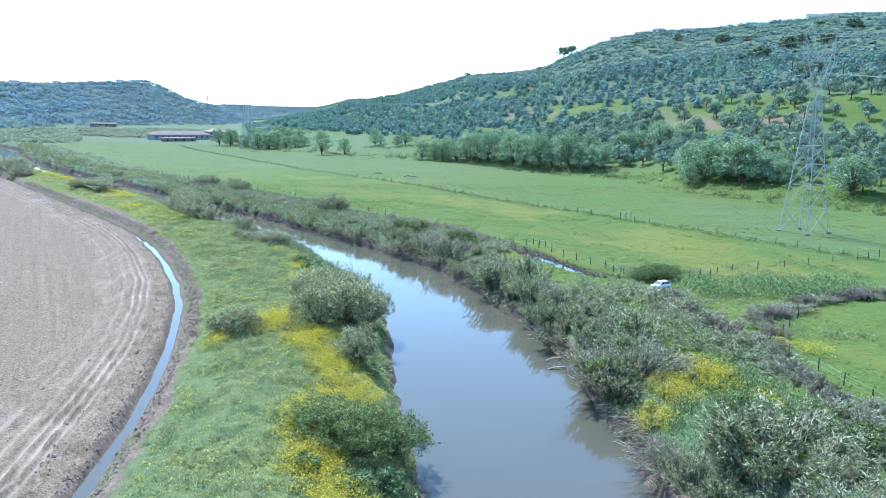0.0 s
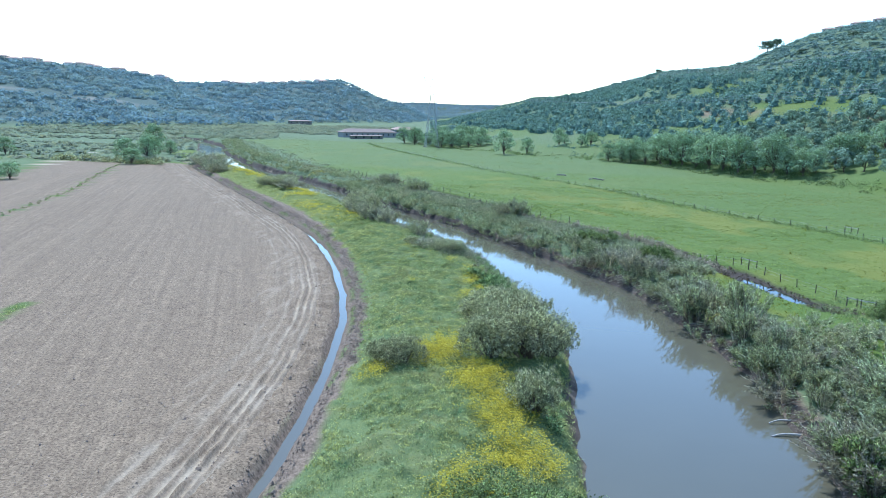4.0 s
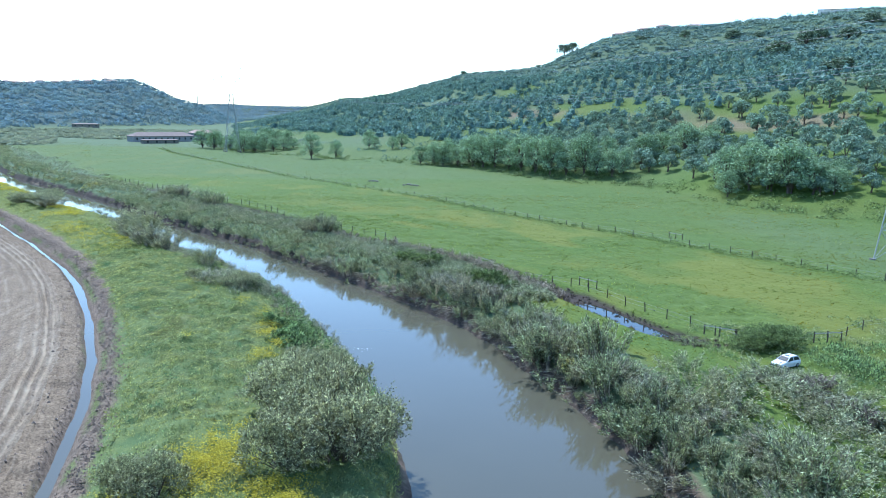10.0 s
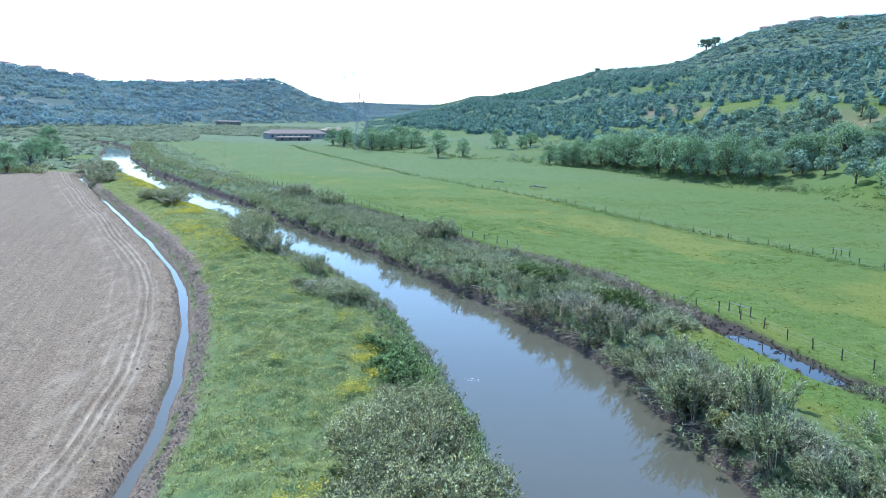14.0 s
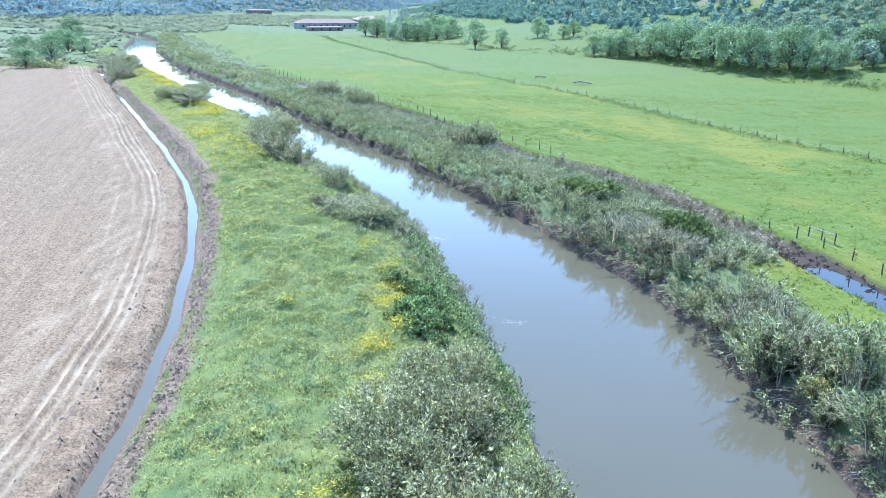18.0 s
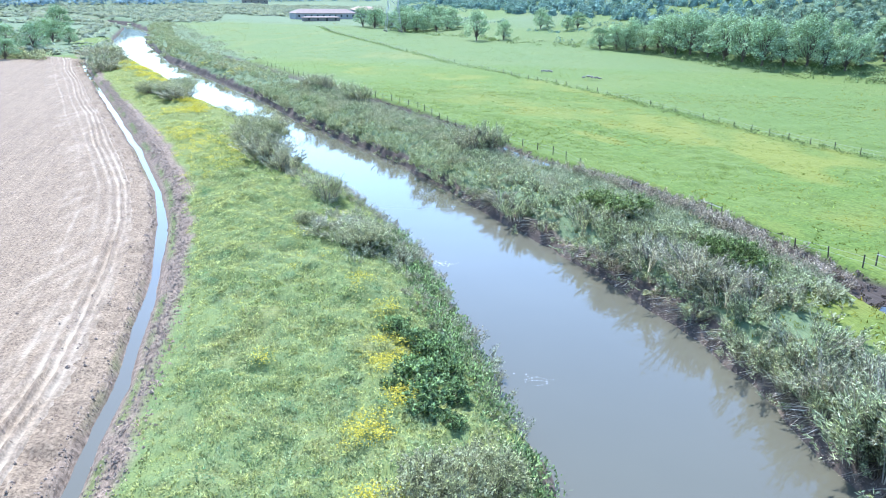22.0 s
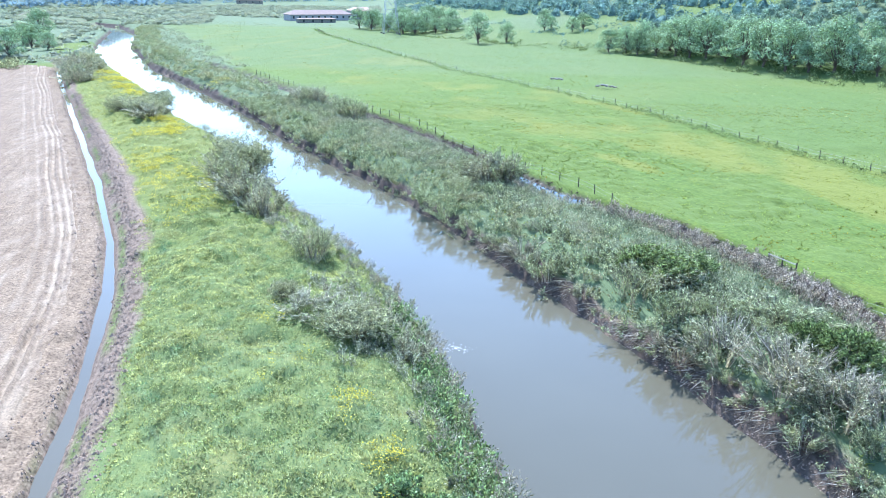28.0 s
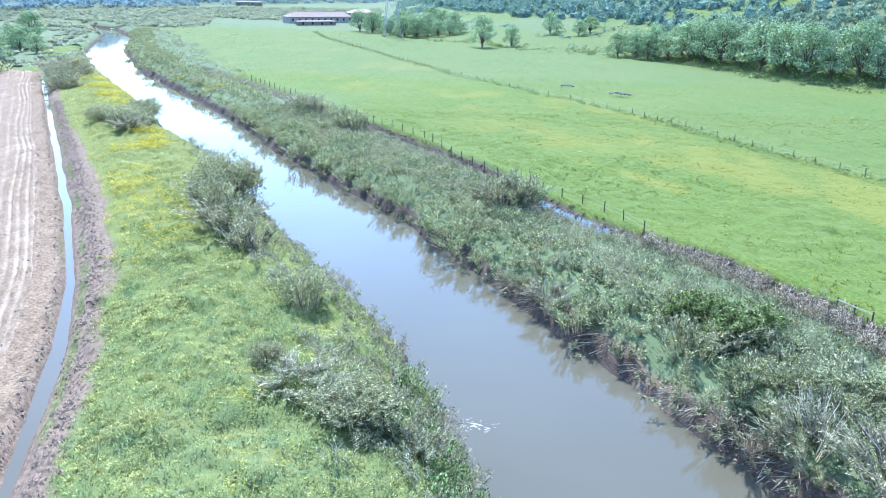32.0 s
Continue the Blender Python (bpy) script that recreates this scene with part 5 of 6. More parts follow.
spots = [(-31.5, 352.5, 1.05, 1.0), (-22, 357, 0.65, 0.6), (-9.4, 392, 0.8, 0.8), (1.2, 382, 0.75, 0.65), (12, 326, 0.85, 0.7), (17, 322, 0.8, 0.75), (20, 318, 1.0, 0.85), (25, 314, 1.1, 0.95), (30, 309, 1.1, 1.0), (33, 303, 1.1, 1.0),
         (36.5, 297, 1.15, 1.05), (40, 289, 1.1, 1.05), (43, 281, 1.1, 1.05), (46.5, 275, 1.1, 1.0), (50, 268, 1.1, 1.05), (54, 264, 1.0, 0.95), (59, 262, 1.05, 1.1), (62, 258, 1.0, 1.0), (65.5, 254, 0.7, 0.7),
         (79, 268, 1.0, 0.8), (85, 272, 0.8, 0.75), (92, 268, 1.0, 0.85), (97, 262, 0.9, 0.8), (82, 212, 1.15, 1.15), (85, 206, 1.2, 1.2), (88, 203, 1.15, 1.05), (90, 197, 1.2, 1.05), (93, 192, 1.1, 1.0), (96, 189, 0.9, 0.8), (79.5, 205, 0.6, 0.55),
         (104, 170, 1.0, 0.8), (112, 160, 1.0, 0.8), (-62, 398, 0.9, 0.7), (-68, 404, 1.0, 0.75), (-54, 402, 0.9, 0.7), (-76, 412, 1.0, 0.75), (-86, 424, 1.0, 0.8), (-94, 434, 1.0, 0.8), (-60, 412, 1.0, 0.8), (-70, 424, 1.0, 0.85), (-80, 436, 1.1, 0.9), (-50, 416, 1.0, 0.8), (-90, 448, 1.1, 0.9), (-62, 432, 1.1, 0.9),
         (-204, 256, 1.0, 0.85), (-137, 176, 0.75, 0.6), (-137, 237, 0.9, 0.7), (-146, 262, 0.8, 0.7), (-152, 258, 0.8, 0.65), (-168, 300, 0.9, 0.8), (-160, 292, 0.9, 0.7), (-182, 330, 1, 0.9), (-176, 318, 1.0, 0.8), (-150, 285, 0.8, 0.6)]
spots += [(x + rng.uniform(2, 5), y + rng.uniform(3, 7), s * rng.uniform(0.7, 1.05), sz * rng.uniform(0.75, 1.0)) for x, y, s, sz in spots[2:46]]
spots = [(x, y, s * 1.08, sz * 1.05) for x, y, s, sz in spots]
lay(field_trees, spots, "leafy green tree at the edge of the meadow", "tree", "trees round the meadow", rng, 0.15)


def umbrella_pine(rng):
    ob = new("umbrella_pine")
    v, f = joined([tube([((0, 0, -1), 0.5), ((0.2, 0, 2.5), 0.4), ((0.3, 0.1, 5.0), 0.3)], 8)] + [tube([((0.3, 0.1, 4.0), 0.2), ((3.4 * math.cos(t), 3.4 * math.sin(t), 5.8), 0.07)], 5) for t in np.arange(0, 6.2, 0.9)])
    part("trunk", mesh_of("trunk", v, f, True), M_BARK, ob, "bare reddish-brown trunk")
    spots = [(0.3, 0.1, 6.6)] + [(2.3 * math.cos(t), 2.3 * math.sin(t), 6.3) for t in np.arange(0, 6.2, 1.25)] + [(4.3 * math.cos(t), 4.3 * math.sin(t), 5.7) for t in np.arange(0, 6.2, 0.8)]
    v, f = sprays(rng, np.array(spots), np.array([(2.2, 2.2, 2.1)] * len(spots)), 16, 14, 0.6, 0.6, 0.2, True)
    part("crown", mesh_of("crown", v, f), M_PINE, ob, "dark flat needle crown")
    return ob


def polar(bearing, r):
    return 2 + r * math.sin(radians(bearing)), 20 + r * math.cos(radians(bearing))


lay([umbrella_pine(rng), umbrella_pine(rng)], [(*polar(11.75, 690), 1.25, 1.25), (*polar(12.3, 700), 0.6, 0.8), (*polar(10.0, 738), 0.45, 0.4), (*polar(4.8, 815), 0.5, 0.4)],
    "dark umbrella pine on the hillside", "pine tree", "umbrella pines", rng, 0.3)

oaks = [tree(rng, "oak_tree", 9.0, 5.6, 0.6, 16, 0.85, 1800, M_PINE, 0.4, 0.4) for _ in range(2)]
lay(oaks, [(*polar(27.0, 470), 1.1, 0.9), (*polar(27.8, 486), 0.9, 0.7), (*polar(25.4, 440), 1.2, 0.9), (*polar(25.0, 448), 0.7, 0.6), (*polar(29.4, 470), 1.2, 0.9), (*polar(29.1, 362), 1.0, 0.7), (*polar(28.4, 366), 0.7, 0.5), (*polar(22.6, 560), 0.9, 0.7),
           (*polar(19.6, 590), 0.7, 0.6), (*polar(24.2, 540), 0.8, 0.6), (*polar(30.6, 540), 1.0, 0.8), (*polar(16.8, 600), 0.7, 0.55), (*polar(13.9, 560), 0.7, 0.5)],
    "broad dark evergreen oak on the upper hillside", "oak tree", "dark oaks on the hillside", rng, 0.2)

# scrub on the upper slopes, hedges at the hill foot, woods on the opposite hill
n = 17000
b, r = rng.uniform(-12, 44, n), np.sqrt(rng.uniform(170**2, 900**2, n))
sx, sy = 2 + r * np.sin(np.radians(b)), 20 + r * np.cos(np.radians(b))
sz = hill(EAST_HILL, b, r)
top = np.interp(b, [row[0] for row in EAST_HILL], [row[2] for row in EAST_HILL])
high = np.interp(b, [row[0] for row in EAST_HILL], [row[3] for row in EAST_HILL])
ok = (sz > np.maximum(3, np.minimum(40, 0.9 * high) + 6 * lumps(sx, sy, 40, 82))) & (r < top + 15) & (lumps(sx, sy, 30, 83) + 0.6 * lumps(sx, sy, 11, 88) > -0.75 - 0.45 * soft(sz, 36, 44))
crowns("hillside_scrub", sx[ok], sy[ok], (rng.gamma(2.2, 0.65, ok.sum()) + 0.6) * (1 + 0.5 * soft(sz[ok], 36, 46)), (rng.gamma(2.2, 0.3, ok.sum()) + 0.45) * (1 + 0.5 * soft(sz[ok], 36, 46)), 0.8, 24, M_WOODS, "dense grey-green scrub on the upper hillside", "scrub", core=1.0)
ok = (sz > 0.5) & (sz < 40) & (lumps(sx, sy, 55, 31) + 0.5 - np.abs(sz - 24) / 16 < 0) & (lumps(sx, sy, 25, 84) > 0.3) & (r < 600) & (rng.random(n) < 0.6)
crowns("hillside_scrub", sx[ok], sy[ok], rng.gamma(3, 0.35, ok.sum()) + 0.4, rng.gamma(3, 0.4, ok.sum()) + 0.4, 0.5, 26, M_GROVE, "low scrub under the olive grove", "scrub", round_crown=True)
n = 420
hb = rng.uniform(-8, 42, n)
hr = np.interp(hb, [row[0] for row in EAST_HILL], [row[2] for row in EAST_HILL]) + rng.uniform(-14, 6, n)
crowns("ridge_trees", 2 + hr * np.sin(np.radians(hb)), 20 + hr * np.cos(np.radians(hb)), rng.gamma(3, 0.55, n) + 0.8, rng.gamma(3, 0.5, n) + 0.8, 0.8, 40, M_WOODS, "bushy trees along the hill crest", "woods", round_crown=True)
n = 300
u = rng.uniform(0, 1, n)
hb = -12 + 50 * u
hr = np.interp(hb, [row[0] for row in EAST_HILL], [row[1] for row in EAST_HILL]) + rng.uniform(-3, 14, n)
sx, sy = 2 + hr * np.sin(np.radians(hb)), 20 + hr * np.cos(np.radians(hb))
ok = lumps(sx, sy, 30, 85) > -0.2
crowns("hedge_scrub", sx[ok], sy[ok], rng.uniform(0.7, 2.2, ok.sum()), rng.uniform(0.5, 2.2, ok.sum()), 0.28, 70, M_GREEN, "low hedge bushes along the hill foot", "hedge", round_crown=True)
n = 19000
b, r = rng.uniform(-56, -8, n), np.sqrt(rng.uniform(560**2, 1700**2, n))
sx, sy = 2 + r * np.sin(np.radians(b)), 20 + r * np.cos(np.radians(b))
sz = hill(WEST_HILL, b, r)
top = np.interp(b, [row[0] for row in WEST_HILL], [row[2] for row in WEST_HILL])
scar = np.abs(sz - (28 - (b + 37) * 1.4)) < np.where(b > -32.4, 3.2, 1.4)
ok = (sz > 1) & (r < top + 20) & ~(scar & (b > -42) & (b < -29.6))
crowns("hill_woods", sx[ok], sy[ok], rng.gamma(4, 0.7, ok.sum()) + 1.8, rng.gamma(4, 0.5, ok.sum()) + 1.6, 1.9, 24, M_HAZEWOODS, "green woods covering the far hill, blued by haze put into the leaf colour", "woods", round_crown=True)
n = 9000
b, r = rng.uniform(-62, -12, n), np.sqrt(rng.uniform(240**2, 800**2, n))
sx, sy = 2 + r * np.sin(np.radians(b)), 20 + r * np.cos(np.radians(b))
left_side = beside(RIGHT_EDGE, sx, sy) < 0
wet = beside(LEFT_EDGE, sx, sy) > -1.5
ok = (sy > 243) & (left_side | (sy > 430)) & ~(wet & left_side & (sy < 560)) & (hill(WEST_HILL, b, r) < 2) & ((lumps(sx, sy * 2.2, 70, 87) > -0.1) | (beside(LEFT_EDGE, sx, sy) > -14)) & ~((sx > -235) & (sy > 430) & (b > -22) & (sy < 600) & (sx < -60) & (lumps(sx, sy, 50, 91) < 0.3))
crowns("wetland_scrub", sx[ok], sy[ok], rng.gamma(4, 0.5, ok.sum()) + 0.7, rng.gamma(4, 0.22, ok.sum()) + 0.45, 0.85, 16, M_WETLAND, "grey-green reedbeds and bushes on the valley floor", "scrub", core=1.0)
n = 2600
b, r = rng.uniform(-17, -3, n), rng.uniform(1750, 2250, n)
sx, sy = 2 + r * np.sin(np.radians(b)), 20 + r * np.cos(np.radians(b))
crowns("hill_woods", sx, sy, rng.uniform(5, 9, n), rng.uniform(2, 4, n), 3.5, 6, M_HAZERIDGE, "distant wooded ridge with blue haze painted into its colour", "woods", core=1.0)
hx = rng.uniform(-170, -128, 60)
crowns("field_hedge", hx, 240 + rng.uniform(-2, 4, 60) + (hx + 130) * -0.12, rng.uniform(1, 2, 60), rng.uniform(1.2, 2.2, 60), 0.5, 90, M_GREY, "dry grey hedge at the end of the ploughed field", "hedge")
dy = np.linspace(40, 235, 130)
crowns("field_weeds", divider(dy) + rng.uniform(-0.8, 0.8, 130), dy, rng.uniform(0.15, 0.4, 130), rng.uniform(0.12, 0.4, 130), 0.12, 60, M_GREEN, "weedy strip between two ploughed fields", "weed")

n = 170
hx, hy = rng.uniform(-215, -122, n), rng.uniform(120, 262, n)
ok = (hx < divider(hy) - 26) & (lumps(hx, hy, 16, 106) > -0.05) & (np.abs(hx - np.interp(hy, [190, 205, 222, 300], [-154, -155, -157, -189])) > 3)
crowns("waste_scrub", hx[ok], hy[ok], rng.uniform(0.6, 1.8, ok.sum()), rng.uniform(0.5, 1.5, ok.sum()), 0.3, 110, M_GREEN, "scattered bushes on waste ground beside the field", "scrub")
n = 240
hy = rng.uniform(54, 71, n)
tufts("field_grass", -43.8 - (hy - 54) * 0.26 + rng.normal(size=n) * 0.3, hy, height(-43.8 - (hy - 54) * 0.26, hy), 6, rng.uniform(0.15, 0.35, n), 0.05, 0.7, M_LEVEE, rng, "thin strip of green grass left in the ploughed field")

# woods on the far end of the near hill, where the valley bends
n = 2100
b, r = rng.uniform(-11, 2, n), np.sqrt(rng.uniform(600**2, 1050**2, n))
sx, sy = 2 + r * np.sin(np.radians(b)), 20 + r * np.cos(np.radians(b))
ok = hill(EAST_HILL, b, r) > 0.5
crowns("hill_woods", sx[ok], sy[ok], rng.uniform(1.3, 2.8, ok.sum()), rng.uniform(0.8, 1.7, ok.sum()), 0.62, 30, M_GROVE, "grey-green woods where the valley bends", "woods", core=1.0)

# rough growth between the cane and the wet ditch
n = 16000
bx, by = rng.uniform(-215, 24, n), rng.uniform(110, 450, n)
inner = beside(RIGHT_EDGE, bx, by)
ok = (inner > 3.5) & np.where(by < 250, beside(WET_DITCH, bx, by) < -1.7, inner < np.interp(by, [250, 330, 440], [17, 22, 14]) + 3 * lumps(bx, by, 9, 37)) & (rng.random(n) < np.interp(by, [92, 250, 450], [1, 1, 0.8]))
crowns("bank_weeds", bx[ok], by[ok], rng.uniform(0.4, 1.1, ok.sum()), rng.uniform(0.3, 1.0, ok.sum()), 0.24, 30, M_BANKWEED, "rough grey-green growth between cane and wet ditch", "weed")

n = 2600
by = rng.uniform(104, 200, n)
lo, hi = beside(RIGHT_EDGE, across(WET_DITCH, by) - 1.8, by), 4.5
bx = across(RIGHT_EDGE, by) + (hi + (lo - hi) * rng.random(n)) * np.sqrt(1 + ((across(RIGHT_EDGE, by + 3) - across(RIGHT_EDGE, by - 3)) / 6) ** 2)
crowns("bank_weeds", bx, by, rng.uniform(0.3, 0.9, n), rng.uniform(0.25, 0.9, n), 0.15, 44, M_BANKWEED, "rough grey-green weeds beside the wet ditch", "weed")

# rank weeds in the meadow and along its fences
n = 6500
bx, by = rng.uniform(-40, 75, n), rng.uniform(80, 260, n)
d = beside(FENCE_NEAR, bx, by)
band = np.abs(beside(FENCE_FAR, bx, by) + 0.6) < 1.1
lush = (d > 1.5) & (d < 34) & (by < 190) & (meadow_band(bx, by) > 0.3) & (beside(FENCE_FAR, bx, by) < -2)
crowns("rank_weeds", bx[lush], by[lush], rng.uniform(0.3, 0.9, lush.sum()), rng.uniform(0.12, 0.3, lush.sum()), 0.1, 44, M_RANK, "lush bluish-green weed mounds in the meadow", "weed")
n = 1000
tx, ty = rng.uniform(-60, 75, n), rng.uniform(95, 250, n)
ok = (beside(FENCE_NEAR, tx, ty) > 1) & (lumps(tx, ty * 0.7, 14, 105) > -0.1) & (hill(EAST_HILL, np.degrees(np.arctan2(tx - 2, ty - 20)), np.hypot(tx - 2, ty - 20)) < 0.5)
crowns("meadow_tufts", tx[ok], ty[ok], rng.uniform(0.15, 0.5, ok.sum()), rng.uniform(0.1, 0.3, ok.sum()), 0.09, 30, M_WEED, "dark green tufts scattered in the meadow", "weed")
fy_ = np.repeat(np.r_[np.arange(70, 200, 0.9), np.arange(200, 420, 1.8)], 2)
fx_ = across(FENCE_FAR, fy_) + rng.uniform(-1.8, 0.5, len(fy_))
fy_ = fy_ + rng.uniform(-0.5, 0.5, len(fy_))
crowns("fence_weeds", fx_, fy_, rng.uniform(0.4, 0.9, len(fx_)), rng.uniform(0.2, 0.6, len(fx_)), 0.16, 50, M_GREEN, "dark green weeds along a meadow fence", "weed")
n = 1800
bx, by = rng.uniform(20, 60, n), rng.uniform(60, 100, n)
ok = (beside(RIGHT_EDGE, bx, by) > 8) & (beside(WET_DITCH, bx, by) > -1) & (by < 92 + 0.2 * (bx - 30)) & (lumps(bx, by, 4, 102) > -0.1) & (np.hypot(bx - 31.3, by - 78.6) > 3.4)
crowns("lane_weeds", bx[ok], by[ok], rng.uniform(0.3, 0.8, ok.sum()), rng.uniform(0.2, 0.5, ok.sum()), 0.14, 44, M_WEED, "rough green weeds beside the parked car", "weed")


# ---- farm track and clods ----
M_CLOD = plain("dry_clods", (0.25, 0.19, 0.145), 0.95, vary=0.35, scale=2.0)
M_WETCLOD = plain("damp_clods", (0.275, 0.20, 0.14), 0.95, vary=0.4, scale=2.0)
ys_, ws = np.r_[np.arange(-50, 18, 1.2), np.arange(18, 246, 0.5)], np.arange(1.9, 9.2, 0.1)
WW, YY = np.meshgrid(ws, ys_)
slope_ = (across(DITCH, YY + 3) - across(DITCH, YY - 3)) / 6
XX = across(DITCH, YY) - WW * np.sqrt(1 + slope_**2)
wob = lumps(YY, WW * 0, 19, 92) * 0.5 + lumps(YY, WW * 0 + 3, 6, 93) * 0.1
RUTS = ((2.4, 0.8, 0.4), (2.95, 1.0, 0.7), (3.6, 0.9, 1.0), (4.3, 1.0, 0.8), (5.3, 0.5, 0.4), (6.7, 0.35, -0.6))
vary = [0.72 + 0.5 * lumps(YY, WW * 0 + 7 * i_, 14, 79 + i_) for i_ in range(len(RUTS))]
rut = sum(np.clip(g * m_, 0, 1.1) * np.exp(-((WW - c - wob * k) / 0.2) ** 2) for (c, g, k), m_ in zip(RUTS, vary))
berm = sum(np.clip(g * m_, 0, 1.1) * np.exp(-((np.abs(WW - c - wob * k) - 0.34) / 0.1) ** 2) for (c, g, k), m_ in zip(RUTS, vary))
lift = 0.07 - 0.17 * rut + 0.15 * berm * soft(lumps(XX, YY, 1.1, 88) + 0.5, 0, 0.7) + 0.03 * lumps(XX, YY, 0.9, 87) * (WW < 3.6) + 0.04 * lumps(XX, YY, 0.5, 94) + 0.04 * lumps(XX, YY, 0.22, 95)
edge = np.clip((WW - 1.9) / 0.4, 0, 1) * np.clip((9.1 - WW + lumps(XX, YY, 4, 96) * 1.2) / 1.6, 0, 1)
ZZ = height(XX, YY) + lift - 0.14 * (1 - edge)
i = (np.arange(len(ys_) - 1)[:, None] * len(ws) + np.arange(len(ws) - 1)[None]).ravel()
track_mesh = mesh_of("farm_track", np.stack([XX.ravel(), YY.ravel(), ZZ.ravel()], 1), np.stack([i, i + len(ws), i + len(ws) + 1, i + 1], 1), True)
worn = np.clip(0.8 * rut * edge * (0.62 + 0.3 * lumps(XX, YY, 4, 99) + 0.35 * lumps(XX, YY, 0.8, 86)) + 0.22 * soft(lumps(XX * 1.3, YY * 0.25, 0.7, 85), 0.1, 0.8) * edge, 0, 1)
# the berms are darkened through this mask: rut-edge shadow painted on the soil
set_kinds(track_mesh, {"soil": np.ones(rut.size), "track": worn, "mud_rut_shade": np.clip(0.6 * berm * edge * soft(lumps(XX, YY, 0.9, 90) + 0.4, 0, 0.6), 0, 0.6)})
tagged(part("farm_track", track_mesh, M_GROUND), "dry earth track with wheel ruts along the ploughed field", "track", kind="structure")


def clods(name, x, y, size, mat, label, rng):
    """Small broken lumps of earth, eight faces each."""
    n = len(x)
    o = np.array([(1, 0, 0), (0, 1, 0), (-1, 0, 0), (0, -1, 0), (0, 0, 0.8), (0, 0, -0.6)], float)
    t = rng.uniform(0, math.tau, n)
    v = o[None] * rng.uniform(0.55, 1.4, (n, 6, 1)) * np.asarray(size)[:, None, None]
    vx = v[..., 0] * np.cos(t)[:, None] - v[..., 1] * np.sin(t)[:, None] + x[:, None]
    vy = v[..., 0] * np.sin(t)[:, None] + v[..., 1] * np.cos(t)[:, None] + y[:, None]
    vz = v[..., 2] + (height(x, y) + np.asarray(size) * 0.25)[:, None]
    tri = np.array([(0, 1, 4), (1, 2, 4), (2, 3, 4), (3, 0, 4), (1, 0, 5), (2, 1, 5), (3, 2, 5), (0, 3, 5)])
    f = (tri[None] + 6 * np.arange(n)[:, None, None]).reshape(-1, 3)
    return tagged(part(name, mesh_of(name, np.stack([vx, vy, vz], -1).reshape(-1, 3), f), mat), label, "soil", kind="stuff")


n = 16000
cy = rng.uniform(18, 200, n)
side = np.where(rng.random(n) < 0.85, rng.normal(size=n) * 0.42 + 1.55, -rng.uniform(0.5, 1.1, n))
cx = across(DITCH, cy) + side * np.sqrt(1 + ((across(DITCH, cy + 3) - across(DITCH, cy - 3)) / 6) ** 2)
ok = ~((cy < 62) & (side > 1.5) & (lumps(cx, cy, 6, 97) > -0.2))
clods("ditch_spoil", cx[ok], cy[ok], rng.gamma(3, 0.014, ok.sum()) + 0.02, M_WETCLOD, "broken dark earth clods thrown out of the ditch", rng)
n = 5200
cy = rng.uniform(18, 200, n)
pick = rng.integers(0, 6, n)
across_track = np.array([row[0] for row in RUTS])[pick] + (lumps(cy, cy * 0, 19, 92) * 0.5 + lumps(cy, cy * 0 + 3, 6, 93) * 0.1) * np.array([row[2] for row in RUTS])[pick] + np.where(rng.random(n) < 0.5, 0.33, -0.33) + rng.normal(size=n) * 0.07
cx = across(DITCH, cy) - across_track * np.sqrt(1 + ((across(DITCH, cy + 3) - across(DITCH, cy - 3)) / 6) ** 2)
ok = lumps(cx, cy, 1.4, 89) > -0.1
clods("track_clods", cx[ok], cy[ok], rng.gamma(3, 0.014, ok.sum()) + 0.03, M_WETCLOD, "broken earth crumbs along the wheel ruts", rng)
n = 9000
cy = rng.uniform(16, 150, n) ** 1.0
cx = across(DITCH, cy) - 2.2 - rng.gamma(1.6, 13, n)
ok = (cx > divider(cy) + 1.5) & (lumps(cx * 2.6 + cy * 1.1, cy * 0.25, 3, 98) > -0.5)
clods("field_clods", cx[ok], cy[ok], rng.gamma(3, 0.008, ok.sum()) + 0.012, M_CLOD, "dry crumbly clods on the ploughed field", rng)

n = 5200
cy = rng.uniform(30, 175, n)
cx = across(RIGHT_EDGE, cy) + rng.uniform(-0.25, 0.55, n) * np.sqrt(1 + ((across(RIGHT_EDGE, cy + 3) - across(RIGHT_EDGE, cy - 3)) / 6) ** 2)
ok = lumps(cx, cy, 3, 84) > -0.3
clods("bank_rubble", cx[ok], cy[ok], rng.gamma(2.5, 0.013, ok.sum()) + 0.012, M_CLOD, "pale crumbled earth and pebbles along the waterline", rng)

# ---- shared pieces ----
M_POST = plain("dark_fence_wood", (0.075, 0.06, 0.05), 0.9, vary=0.35, scale=6, relief=0.01)
M_RAIL = plain("bleached_rail", (0.45, 0.42, 0.38), 0.8, vary=0.2, scale=6)
M_STEEL = plain("galvanised_steel", (0.36, 0.38, 0.39), 0.55, 0.2, vary=0.12, scale=2)
M_WIRE = plain("aluminium_cable", (0.2, 0.21, 0.22), 0.5, 0.2, vary=0.08)
M_GREYWALL = plain("grey_render", (0.29, 0.29, 0.29), 0.9, vary=0.15, scale=0.5)
M_WHITE = plain("white_render", (0.72, 0.71, 0.68), 0.85, vary=0.1, scale=0.5)
M_CREAM = plain("ochre_render", (0.62, 0.55, 0.45), 0.85, vary=0.12, scale=0.5)
M_OLDTILE = plain("weathered_roof_sheets", (0.22, 0.165, 0.14), 0.9, vary=0.2, scale=0.8)
M_TILE = plain("terracotta_roof", (0.36, 0.24, 0.19), 0.85, vary=0.25, scale=1.2)
M_PANE = plain("dark_window", (0.03, 0.035, 0.04), 0.12, vary=0.1)
